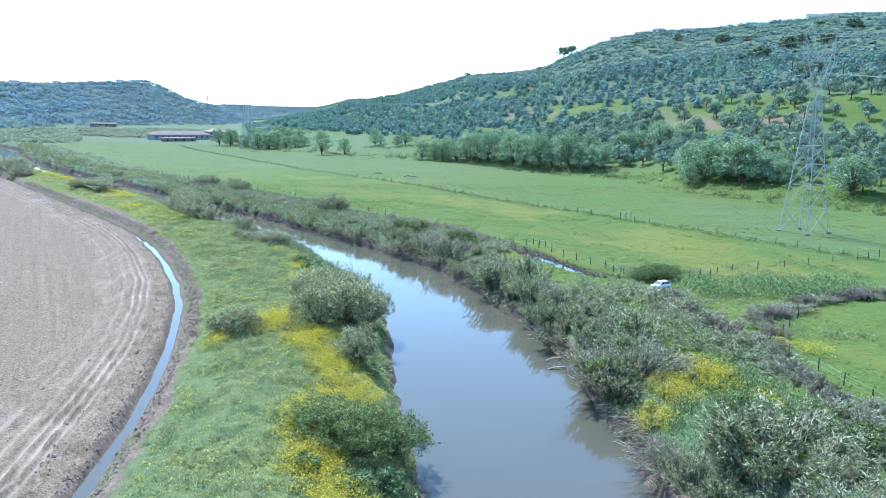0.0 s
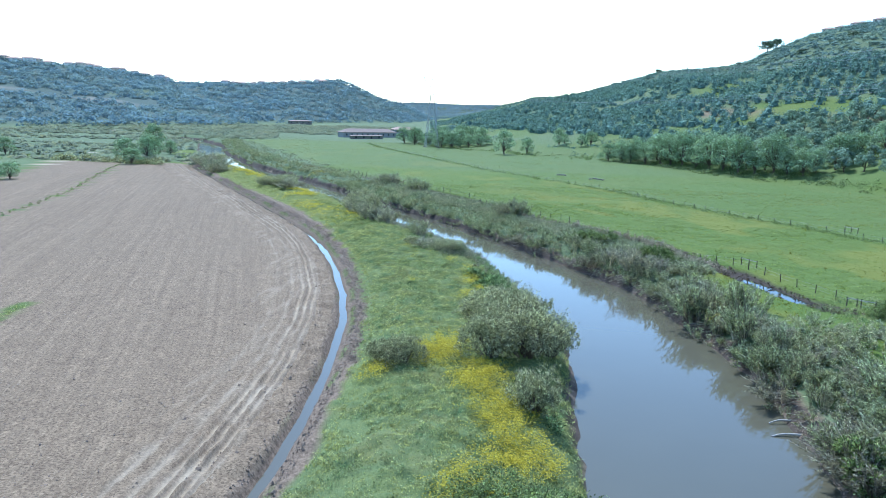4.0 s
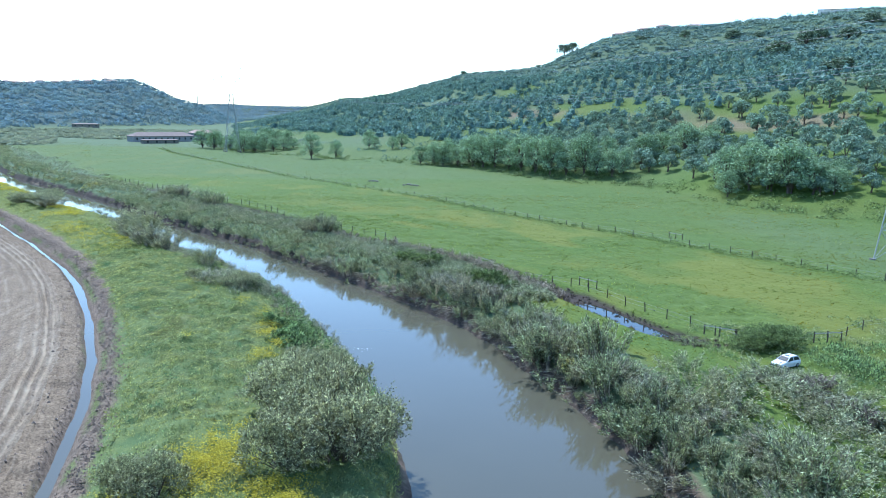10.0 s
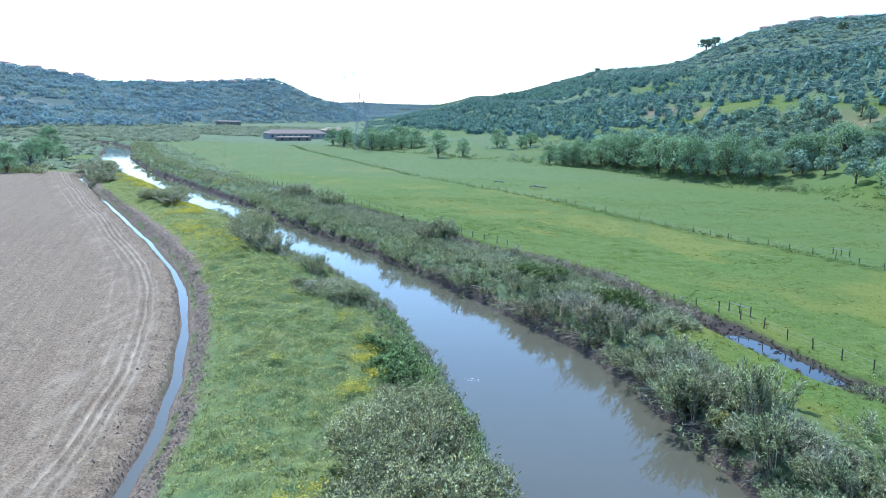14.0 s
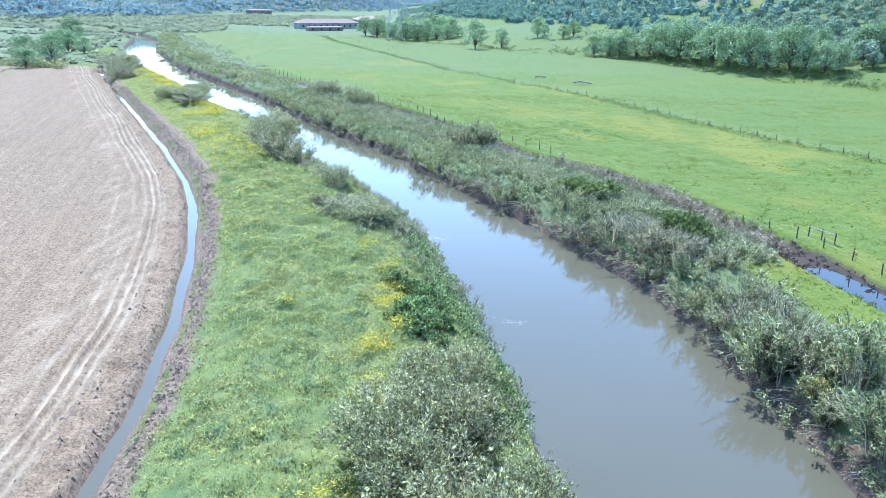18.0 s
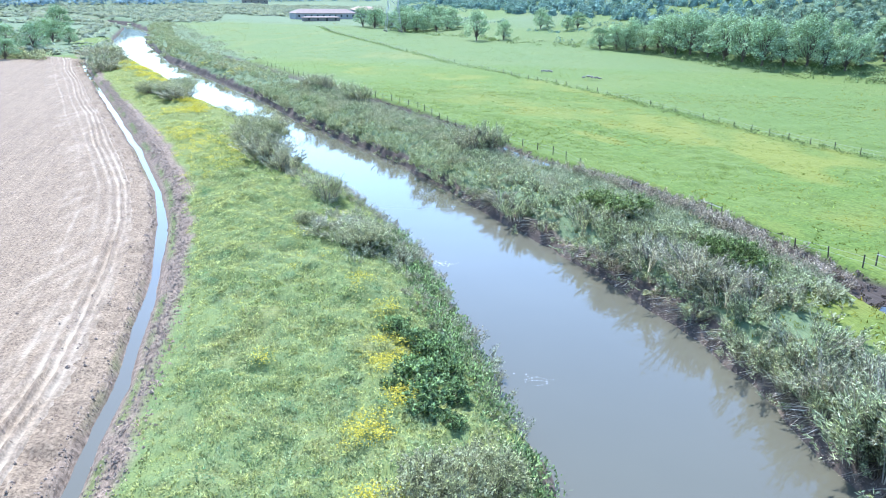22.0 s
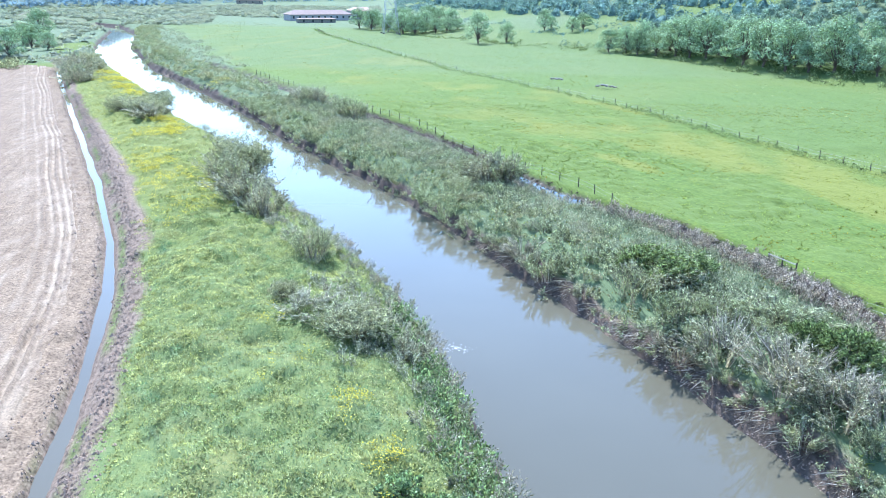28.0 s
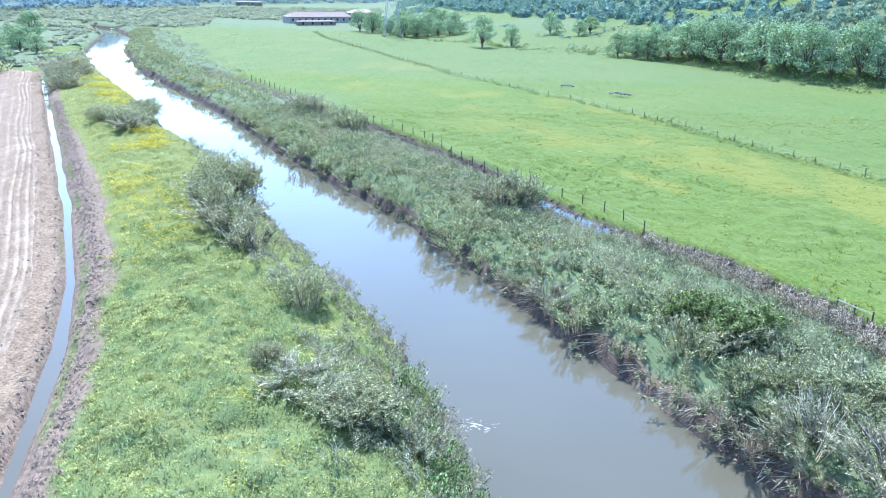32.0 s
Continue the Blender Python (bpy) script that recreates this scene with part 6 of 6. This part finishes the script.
M_STONE = plain("field_stone", (0.19, 0.18, 0.16), 0.9, vary=0.3, scale=1.5, relief=0.02)


def beam(p, q, w):
    """A square bar from p to q, as arrays."""
    p, q = np.array(p, float), np.array(q, float)
    d = (q - p) / np.linalg.norm(q - p)
    s = np.cross(d, (0.31, 0.27, 0.91))
    s /= np.linalg.norm(s)
    t = np.cross(d, s)
    v = [e + a * s * w / 2 + b * t * w / 2 for e in (p, q) for a, b in ((-1, -1), (1, -1), (1, 1), (-1, 1))]
    return np.array(v), np.array([(0, 1, 5, 4), (1, 2, 6, 5), (2, 3, 7, 6), (3, 0, 4, 7), (3, 2, 1, 0), (4, 5, 6, 7)])


def bars(name, pairs, w, mat, parent, label=""):
    return part(name, mesh_of(name, *joined([beam(p, q, w) for p, q in pairs])), mat, parent, label)


def strand(name, pts, r, mat, parent=None, label=""):
    """One continuous three-sided strand through points."""
    v, f = [], []
    for k, p in enumerate(pts):
        d = np.subtract(pts[min(k + 1, len(pts) - 1)], pts[max(k - 1, 0)])
        s = np.array([-d[1], d[0], 0.0]) / (math.hypot(d[0], d[1]) + 1e-9)
        v += [np.add(p, s * r), np.add(p, -s * r), np.add(p, (0, 0, 1.6 * r))]
        if k:
            a = 3 * k - 3
            f += [(a + j, a + (j + 1) % 3, a + 3 + (j + 1) % 3, a + 3 + j) for j in range(3)]
    return part(name, mesh_of(name, v, f), mat, parent, label)


# ---- wire fences ----
def along(line, y0, y1, step):
    """Points at even steps along a line of the plan."""
    y = np.linspace(y0, y1, 4000)
    x = across(line, y)
    s = np.r_[0, np.cumsum(np.hypot(np.diff(x), np.diff(y)))]
    at = np.arange(0, s[-1], step)
    return list(zip(np.interp(at, s, x), np.interp(at, s, y)))


post_v, post_f = tube([((0, 0, -0.3), 0.055), ((0.01, 0, 0.5), 0.05), ((0.015, 0.005, 0.93), 0.046), ((0.015, 0.005, 0.96), 0.015)], 7)
post_mesh = mesh_of("post", post_v, post_f)
post_mesh.materials.append(M_POST)


def fence(points, label, wires=(0.42, 0.8), tall=1.0):
    top = new("fence")
    tops = []
    for x, y in points:
        z = float(height(x, y))
        post = new("post", post_mesh)
        post.parent = top
        post.matrix_basis = pose(x, y, z, rng.uniform(-4, 4), rng.uniform(-4, 4), rng.uniform(0, 360)) @ Matrix.Diagonal((1, 1, tall * rng.uniform(0.88, 1.08), 1))
        tops.append((x, y, z))
    for h in wires:
        strand("wire", [(a[0], a[1], a[2] + h * tall) for a in tops], 0.006, M_STEEL, top, "thin galvanised fence wire")
    return tagged(top, label, "fence")


fence(along(FENCE_NEAR, 86, 240, 3.05), "wire fence on dark wooden posts beside the wet ditch")
fence(along(FENCE_FAR, 84, 420, 3.6), "wire fence on wooden posts across the meadow")
fence([(34.6, 40), (34.4, 42.5), (34.3, 45), (34.1, 48.1), (34.1, 51.5), (33.9, 55.7), (36, 61), (38, 64), (40.2, 66.8), (44.1, 71.2), (48.6, 73.2), (52.5, 75.2), (56.5, 77.2)], "wire fence on dark wooden posts round a side field")
fence([(31, 87.8), (34.5, 86.9), (38.4, 86.6), (41.2, 88.6), (44, 90.8), (47.8, 92.2), (51.8, 93.4), (56, 95.5), (60.5, 97.8), (65, 99.8), (69.2, 101.7)], "wire fence on wooden posts along rough ground")


def brace(x, y, turn, length=2.6):
    ob = new("fence_brace")
    for k in range(3):
        p = new("post", post_mesh)
        p.parent = ob
        p.matrix_basis = pose((k - 1) * length / 2, 0, 0) @ Matrix.Diagonal((1.1, 1.1, 1.0, 1))
    bars("rail", [((-length / 2, -0.06, 0.82), (length / 2, -0.06, 0.8))], 0.07, M_RAIL, ob, "bleached wooden rail")
    ob.matrix_basis = pose(x, y, float(height(x, y)), 0, 0, turn)
    return tagged(ob, "wooden fence brace with a pale top rail", "fence", "fence braces")


for x, y, turn in ((23.1, 108.0, -58), (13.5, 123.6, -58), (29.9, 88.6, -35), (45.8, 144.4, -60), (38.4, 86.6, 8)):
    brace(x, y, turn)


# ---- power line ----
def pylon(x, y, turn, tall=32.0):
    ob = new("pylon")
    s = tall / 32
    half = lambda z: 2.75 * (1 - z / 22) + 0.62 * z / 22
    corners = ((1, 1), (-1, 1), (-1, -1), (1, -1))
    levels = [0, 4.2, 8.0, 11.4, 14.4, 17.1, 19.6, 22]
    for a, b in corners:
        bars("leg", [((a * half(0), b * half(0), -0.6), (a * half(22), b * half(22), 22))], 0.12, M_STEEL, ob)
        v, f = tube([((a * half(0), b * half(0), -0.5), 0.5), ((a * half(0), b * half(0), 0.3), 0.4), ((a * half(0), b * half(0), 0.34), 0.05)], 8)
        part("footing", mesh_of("footing", v, f), M_STONE, ob, "pale concrete footing")
    for z0, z1 in zip(levels, levels[1:]):
        pairs = []
        for (a, b), (c, d) in zip(corners, corners[1:] + corners[:1]):
            pairs += [((a * half(z0), b * half(z0), z0), (c * half(z1), d * half(z1), z1)), ((c * half(z0), d * half(z0), z0), (a * half(z1), b * half(z1), z1)),
                      ((a * half(z1), b * half(z1), z1), (c * half(z1), d * half(z1), z1))]
        bars("bracing", pairs, 0.055, M_STEEL, ob)
    for side in (1, -1):
        arm = [((side * 0.6, 0.5 * k, 22), (side * 3.3, 0.4 * k, 28)) for k in (1, -1)] + [((side * 0.1, 0.5 * k, 23.2), (side * 2.3, 0.4 * k, 28)) for k in (1, -1)]
        arm += [((side * (0.6 + 0.45 * j), 0.45, 22 + j), (side * (0.1 + 0.45 * (j + 0.4)), -0.45, 22.7 + j)) for j in range(6)]
        bars("fork", arm, 0.07, M_STEEL, ob)
        bars("peak", [((side * 3.3, 0.4, 28), (side * 3.9, 0, 32)), ((side * 3.3, -0.4, 28), (side * 3.9, 0, 32)), ((side * 2.2, 0, 29.2), (side * 3.9, 0, 32)), ((side * 2.6, 0.2, 30), (side * 3.5, 0, 30.2))], 0.07, M_STEEL, ob)
    beam_pairs = [((-6.8, 0, 28.2), (-3.2, 0.4, 29.3)), ((6.8, 0, 28.2), (3.2, 0.4, 29.3))]
    for k in (1, -1):
        beam_pairs += [((-6.8, 0, 28.2), (-3.3, 0.4 * k, 28)), ((-3.3, 0.4 * k, 28), (3.3, 0.4 * k, 28)), ((3.3, 0.4 * k, 28), (6.8, 0, 28.2)), ((-3.2, 0.4 * k, 29.3), (3.2, 0.4 * k, 29.3))]
    beam_pairs += [((-3.2 + j * 0.8, 0.4, 28), (-2.8 + j * 0.8, -0.4, 29.3)) for j in range(8)]
    bars("cross_arm", beam_pairs, 0.06, M_STEEL, ob)
    for x0 in (-6.5, 0, 6.5):
        v, f = tube([((x0, 0, 28.1 - 0.22 * j), 0.05 if j % 2 else 0.15) for j in range(10)], 8)
        part("insulator", mesh_of("insulator", v, f, True), M_PANE, ob, "dark glass insulator string")
    ob.matrix_basis = pose(x, y, float(height(x, y)), 0, 0, turn) @ Matrix.Diagonal((s, s, s, 1))
    return tagged(ob, "grey galvanised lattice pylon standing in the meadow", "pylon", "pylons")


pylons = [(70.4, 125.2, 27.0, 32.0), (-72.5, 400, 20.0, 38.0), (7.5, 868, 0.0, 30.0), (212, -150, 27.0, 32.0)]
for row in pylons:
    pylon(*row)


def cable(a, b, off, z, sag):
    """One conductor between two pylons, at off along their cross arms."""
    ends = []
    for x, y, turn, tall in (a, b):
        s = tall / 32
        ends.append(np.array([x + off * s * math.cos(radians(turn)), y + off * s * math.sin(radians(turn)), float(height(x, y)) + z * s]))
    n = 24
    pts = [ends[0] + (ends[1] - ends[0]) * k / n - np.array([0, 0, sag * 4 * (k / n) * (1 - k / n)]) for k in range(n + 1)]
    ob = strand("power_cable", pts, 0.015, M_WIRE)
    return tagged(ob, "thin grey power cable sagging between pylons", "cable", "power cables")


for a, b, sag in ((pylons[0], pylons[1], 7), (pylons[0], pylons[3], 7), (pylons[1], pylons[2], 12)):
    for off, z in ((-6.5, 26), (0, 26), (6.5, 26), (-3.9, 32), (3.9, 32)):
        cable(a, b, off, z, sag)
for bearing in (-13.35, -13.05):
    x, y = polar(bearing, 2050)
    ob = new("mast")
    v, f = tube([((0, 0, -2), 1.4), ((0, 0, 15), 1.2), ((0, 0, 30), 1.0)], 8)
    part("shaft", mesh_of("shaft", v, f), M_STEEL, ob)
    ob.matrix_basis = pose(x, y, float(height(x, y)))
    tagged(ob, "slender distant mast on the ridge", "mast", "masts")


# ---- buildings ----
def box(c, s):
    """Arrays of a box with centre c and size s."""
    v = np.array([(x, y, z) for x in (-0.5, 0.5) for y in (-0.5, 0.5) for z in (-0.5, 0.5)]) * s + c
    return v, np.array([(0, 1, 3, 2), (4, 6, 7, 5), (0, 4, 5, 1), (2, 3, 7, 6), (0, 2, 6, 4), (1, 5, 7, 3)])


def house(name, x, y, turn, w, d, h, roof_h, wall, label, floors=1, every=3.2, group="", lift=0.0, roof=M_TILE):
    ob = new(name)
    v, f = box((0, 0, h / 2 - 1), (w, d, h + 2))
    part("wall", mesh_of("wall", v, f), wall, ob)
    o = 0.45
    v = np.array([(-w / 2 - o, -d / 2 - o, h), (w / 2 + o, -d / 2 - o, h), (w / 2 + o, d / 2 + o, h), (-w / 2 - o, d / 2 + o, h), (-w / 2 + d * 0.35, 0, h + roof_h), (w / 2 - d * 0.35, 0, h + roof_h)])
    lower = v[:4] - (0, 0, 0.22)
    f = [(0, 1, 5, 4), (2, 3, 4, 5), (1, 2, 5, 5), (3, 0, 4, 4)]
    bm = bmesh.new()
    top = [bm.verts.new(p) for p in v]
    low = [bm.verts.new(p) for p in lower]
    for q in ((0, 1, 5, 4), (2, 3, 4, 5), (1, 2, 5), (3, 0, 4)):
        bm.faces.new([top[k] for k in q])
    for k in range(4):
        bm.faces.new([low[k], low[(k + 1) % 4], top[(k + 1) % 4], top[k]])
    bm.faces.new(low[::-1])
    part("roof", bm, roof, ob)
    count = max(2, int(w / every))
    for lvl in range(floors):
        for k in range(count):
            cx, cz = -w / 2 + w * (k + 0.5) / count, h / floors * (lvl + 0.55)
            door = lvl == 0 and k == count // 2
            v, f = box((cx, -d / 2 - 0.01, cz - (0.45 if door else 0)), (1.0, 0.12, 2.0 if door else 1.2))
            part("door" if door else "window", mesh_of("window", v, f), M_PANE, ob)
    ob.matrix_basis = pose(x, y, float(height(x, y)) + lift, 0, 0, turn)
    return tagged(ob, label, "house", group)


house("farm_building", -136, 511, 50 - 12, 36, 11, 3.2, 2.2, M_GREYWALL, "long low pale grey farm building with a weathered roof", 1, 3.6, roof=M_OLDTILE)
house("farmhouse", -119, 540, 30, 14, 9, 4.8, 1.8, M_GREYWALL, "pale grey two-storey farmhouse with a terracotta roof", 2)
house("shed", -128, 480, 38, 20, 4, 2.0, 0.5, M_STONE, "low grey shed in front of the farm building", 1, 5, roof=M_OLDTILE)
house("shed", -292, 815, 20, 24, 10, 3.2, 0.8, M_STONE, "distant grey shed by the river bend", 1, 6, roof=M_OLDTILE)
house("large_building", *polar(29.6, 655), -28, 46, 12, 5.0, 0.8, M_WHITE, "long white building on the hilltop", 1, 4.5, lift=-0.5)
for bearing, w, h, wall in ((15.3, 10, 5, M_WHITE), (16.0, 9, 4.5, M_CREAM), (17.0, 12, 5, M_WHITE), (18.2, 11, 5, M_WHITE), (19.0, 9, 4, M_CREAM), (20.2, 14, 5.5, M_WHITE), (21.3, 12, 5.5, M_WHITE), (22.4, 9, 4, M_WHITE)):
    house("house", *polar(bearing, 708), -18, w, 9, h, 1.8, wall, "pale house with a tiled roof on the ridge", 2 if h > 4.6 else 1, group="houses on the ridge", lift=-2.2)
for k in range(34):
    bearing = -41.5 + 23.0 * k / 33 + rng.uniform(-0.25, 0.25)
    if -29 < bearing < -25.5:
        continue
    r = float(np.interp(bearing, [row[0] for row in WEST_HILL], [row[2] for row in WEST_HILL])) + rng.uniform(-26, 0)
    h = rng.uniform(5, 8) * (1.0 if bearing < -25 else 0.75)
    house("house", *polar(bearing, r), -bearing + rng.uniform(-20, 20), rng.uniform(9, 16), 9, h * 0.8, 1.8, (M_WHITE, M_CREAM, M_WHITE)[k % 3], "village house with a tiled roof on the far hill", 2, 4.0, "village on the far hill", lift=-1.0)

# ---- car ----
def car(x, y, turn):
    ob = new("car")
    paint = plain("white_car_paint", (0.78, 0.79, 0.80), 0.3, vary=0.05)
    rubber = plain("tyre_rubber", (0.03, 0.03, 0.032), 0.85)
    lamp = plain("lamp_glass", (0.75, 0.72, 0.66), 0.15, vary=0.1)
    red = plain("red_lamp", (0.4, 0.03, 0.025), 0.25)
    trim = plain("grey_bumper", (0.12, 0.12, 0.125), 0.7)
    # side line of the body, front at -x: (x, sill height, shoulder height)
    bm = bmesh.new()
    rows = []
    for px_, low, mid, top, half, inner in ((-1.82, 0.34, 0.52, 0.60, 0.62, 0.56), (-1.74, 0.24, 0.60, 0.72, 0.76, 0.68), (-1.30, 0.20, 0.66, 0.82, 0.80, 0.70), (-0.72, 0.20, 0.72, 0.90, 0.81, 0.71),
                                            (0.2, 0.20, 0.74, 0.92, 0.815, 0.73), (1.1, 0.20, 0.76, 0.93, 0.81, 0.73), (1.66, 0.24, 0.76, 0.92, 0.79, 0.70), (1.80, 0.34, 0.66, 0.86, 0.72, 0.66)):
        rows.append([bm.verts.new(p) for p in ((px_, -half * 0.92, low), (px_, -half, mid), (px_, -inner, top), (px_, inner, top), (px_, half, mid), (px_, half * 0.92, low))])
    for a, b in zip(rows, rows[1:]):
        for k in range(6):
            bm.faces.new([a[k], b[k], b[(k + 1) % 6], a[(k + 1) % 6]])
    bm.faces.new(rows[0]), bm.faces.new(rows[-1][::-1])
    bmesh.ops.recalc_face_normals(bm, faces=bm.faces)
    bmesh.ops.bevel(bm, geom=bm.edges[:], offset=0.025, segments=1, affect="EDGES")
    body = part("body", bm, paint, ob)
    # roof with pillars
    bm = bmesh.new()
    ring = lambda z, f, b, w: [bm.verts.new(p) for p in ((f, -w, z), (b, -w, z), (b, w, z), (f, w, z))]
    lo, hi = ring(1.30, -0.20, 1.32, 0.59), ring(1.38, -0.05, 1.22, 0.52)
    bm.faces.new(hi)
    for k in range(4):
        bm.faces.new([lo[k], lo[(k + 1) % 4], hi[(k + 1) % 4], hi[k]])
    part("roof", bm, paint, ob)
    for sx in (-1, 1):
        for (a, b) in (((-0.74, 0.70), (-0.18, 0.585)), ((0.42, 0.735), (0.42, 0.595)), ((1.62, 0.69), (1.30, 0.585))):
            bars("pillar", [((a[0], sx * a[1], 0.89), (b[0], sx * b[1], 1.32))], 0.07, paint, ob)
        for x0, x1, t0, t1 in ((-0.70, 0.40, -0.16, 0.40), (0.44, 1.58, 0.44, 1.27)):
            v = np.array([(x0, sx * 0.715, 0.9), (x1, sx * 0.725, 0.9), (t1, sx * 0.592, 1.31), (t0, sx * 0.590, 1.31)])
            part("side_window", mesh_of("side_window", np.concatenate([v, v * (1, 0.96, 1)]), [(0, 1, 2, 3), (4, 7, 6, 5), (0, 4, 5, 1), (2, 6, 7, 3)]), M_PANE, ob, "dark tinted glass")
        v, f = box((0.42, sx * 0.815, 0.66), (0.16, 0.03, 0.03))
        part("door_handle", mesh_of("door_handle", v, f), trim, ob)
        v, f = box((-0.55, sx * 0.86, 0.95), (0.10, 0.16, 0.11))
        part("wing_mirror", mesh_of("wing_mirror", v, f), trim, ob)
        for lx, col, nm in ((-1.80, lamp, "headlight"), (1.80, red, "tail_light")):
            v, f = box((lx, sx * 0.52, 0.60 if lx < 0 else 0.72), (0.08, 0.26, 0.13 if lx < 0 else 0.2))
            part(nm, mesh_of(nm, v, f), col, ob)
        for wx in (-1.16, 1.12):
            a = np.linspace(0, math.tau, 19)[:-1]
            prof = ((0.0, 0.10), (0.17, 0.10), (0.19, 0.085), (0.27, 0.08), (0.285, 0.0), (0.27, -0.08), (0.0, -0.08))
            v = np.array([(r_ * math.cos(t), w_, r_ * math.sin(t)) for r_, w_ in prof for t in a])
            f = np.array([(i_ * 18 + k, i_ * 18 + (k + 1) % 18, (i_ + 1) * 18 + (k + 1) % 18, (i_ + 1) * 18 + k) for i_ in range(6) for k in range(18)])
            wheel_ob = part("wheel", mesh_of("wheel", v * (1, sx, 1), f), rubber, ob)
            wheel_ob.location = (wx, sx * 0.70, 0.285)
            v, f = tube([((0, 0, -0.02), 0.165), ((0, 0, 0.115), 0.16), ((0, 0, 0.12), 0.05)], 14)
            v = v[:, [0, 2, 1]] * (1, sx, 1)
            part("rim", mesh_of("rim", v, f), M_STEEL, wheel_ob, "grey steel wheel rim")
    for nm, q in (("windscreen", ((-0.72, -0.68, 0.91), (-0.72, 0.68, 0.91), (-0.20, 0.56, 1.31), (-0.20, -0.56, 1.31))), ("rear_window", ((1.60, 0.66, 0.94), (1.60, -0.66, 0.94), (1.32, -0.55, 1.31), (1.32, 0.55, 1.31)))):
        v = np.array(q)
        part(nm, mesh_of(nm, np.concatenate([v, v * (0.985, 0.98, 0.995)]), [(0, 1, 2, 3), (7, 6, 5, 4), (0, 4, 5, 1), (3, 2, 6, 7)]), M_PANE, ob, "dark tinted glass")
    v, f = box((0.15, 0, 1.385), (0.42, 0.7, 0.015))
    part("sunroof", mesh_of("sunroof", v, f), M_PANE, ob, "dark glass sunroof")
    for bx_ in (-1.80, 1.80):
        v, f = box((bx_, 0, 0.42), (0.14, 1.42, 0.18))
        part("bumper", mesh_of("bumper", v, f), trim, ob)
    ob.matrix_basis = pose(x, y, float(height(x, y)) + 0.02, 0, 0, turn) @ Matrix.Diagonal((0.64, 0.64, 0.64, 1))
    return tagged(ob, "small white hatchback parked in tall grass", "car")


car(31.6, 80.2, 27)

# ---- logs, stones, foam ----
for p, q, r_ in (((15.2, 57.8, -1.86), (18.2, 58.3, -1.55), 0.11), ((15.5, 60.0, -1.8), (17.9, 60.6, -1.45), 0.09)):
    p, q = np.array(p), np.array(q)
    rings = [(p + (q - p) * u + np.array([0, 0.12 * math.sin(u * 5), 0.06 * math.sin(u * 7)]), r_ * (0.55 + 0.5 * u)) for u in np.linspace(0, 1, 8)]
    v, f = [], []
    for c, rad in rings:
        v += [(c[0], c[1] + rad * math.cos(t), c[2] + rad * math.sin(t)) for t in np.linspace(0, math.tau, 9)[:-1]]
    for i_ in range(7):
        f += [(i_ * 8 + k, i_ * 8 + (k + 1) % 8, (i_ + 1) * 8 + (k + 1) % 8, (i_ + 1) * 8 + k) for k in range(8)]
    tagged(part("log", mesh_of("log", v, f, True), M_RAIL), "bleached driftwood log lying in the river edge", "log", "driftwood logs")
for x, y, s in ((5.9, 229.6, 0.6), (-3.6, 240.5, 0.5)):
    pile = new("rubble_pile")
    for k in range(16):
        bm = bmesh.new()
        bmesh.ops.create_icosphere(bm, subdivisions=1, radius=rng.uniform(0.25, 0.65) * s)
        for w in bm.verts:
            w.co = Vector((w.co.x * 1.3, w.co.y, w.co.z * 0.75)) * rng.uniform(0.75, 1.2)
        t, d = rng.uniform(0, math.tau), rng.uniform(0, 2.6) * s
        st = part("stone", bm, M_STONE, pile)
        st.matrix_basis = pose(d * math.cos(t) * 1.5, d * math.sin(t), 0.15 + max(0, 0.5 - d * 0.2), rng.uniform(-20, 20), 0, rng.uniform(0, 360))
    pile.matrix_basis = pose(x, y, float(height(x, y)))
    tagged(pile, "low heap of grey stones in the meadow", "stones", "stone heaps")
M_FOAM = plain("water_foam", (0.75, 0.76, 0.76), 0.5, vary=0.1)
for x, y, n in ((-8.7, 109.2, 60), (-0.9, 91.2, 26)):
    p = np.stack([x + rng.normal(size=n) * 0.5, y + rng.normal(size=n) * 0.3, np.full(n, -1.838)], 1)
    w = unit(np.stack([np.ones(n), rng.normal(size=n) * 0.4, np.zeros(n)], 1))
    side = np.stack([-w[:, 1], w[:, 0], np.zeros(n)], 1) * rng.uniform(0.006, 0.016, (n, 1))
    l = w * rng.uniform(0.03, 0.12, (n, 1))
    v = np.stack([p - l, p + side, p + l, p - side], 1).reshape(-1, 3)
    tagged(part("foam_fleck", mesh_of("foam_fleck", v, np.arange(4 * n).reshape(-1, 4)), M_FOAM), "white foam flecks over a snag in the river", "foam", kind="stuff")


# ---- the plan above is drawn in units of UNIT metres: bring every thing to true size ----
for ob in list(scene.objects):
    if ob.parent is None and ob.type in {"MESH", "EMPTY"}:
        ob.matrix_basis = Matrix.Scale(UNIT, 4) @ ob.matrix_basis
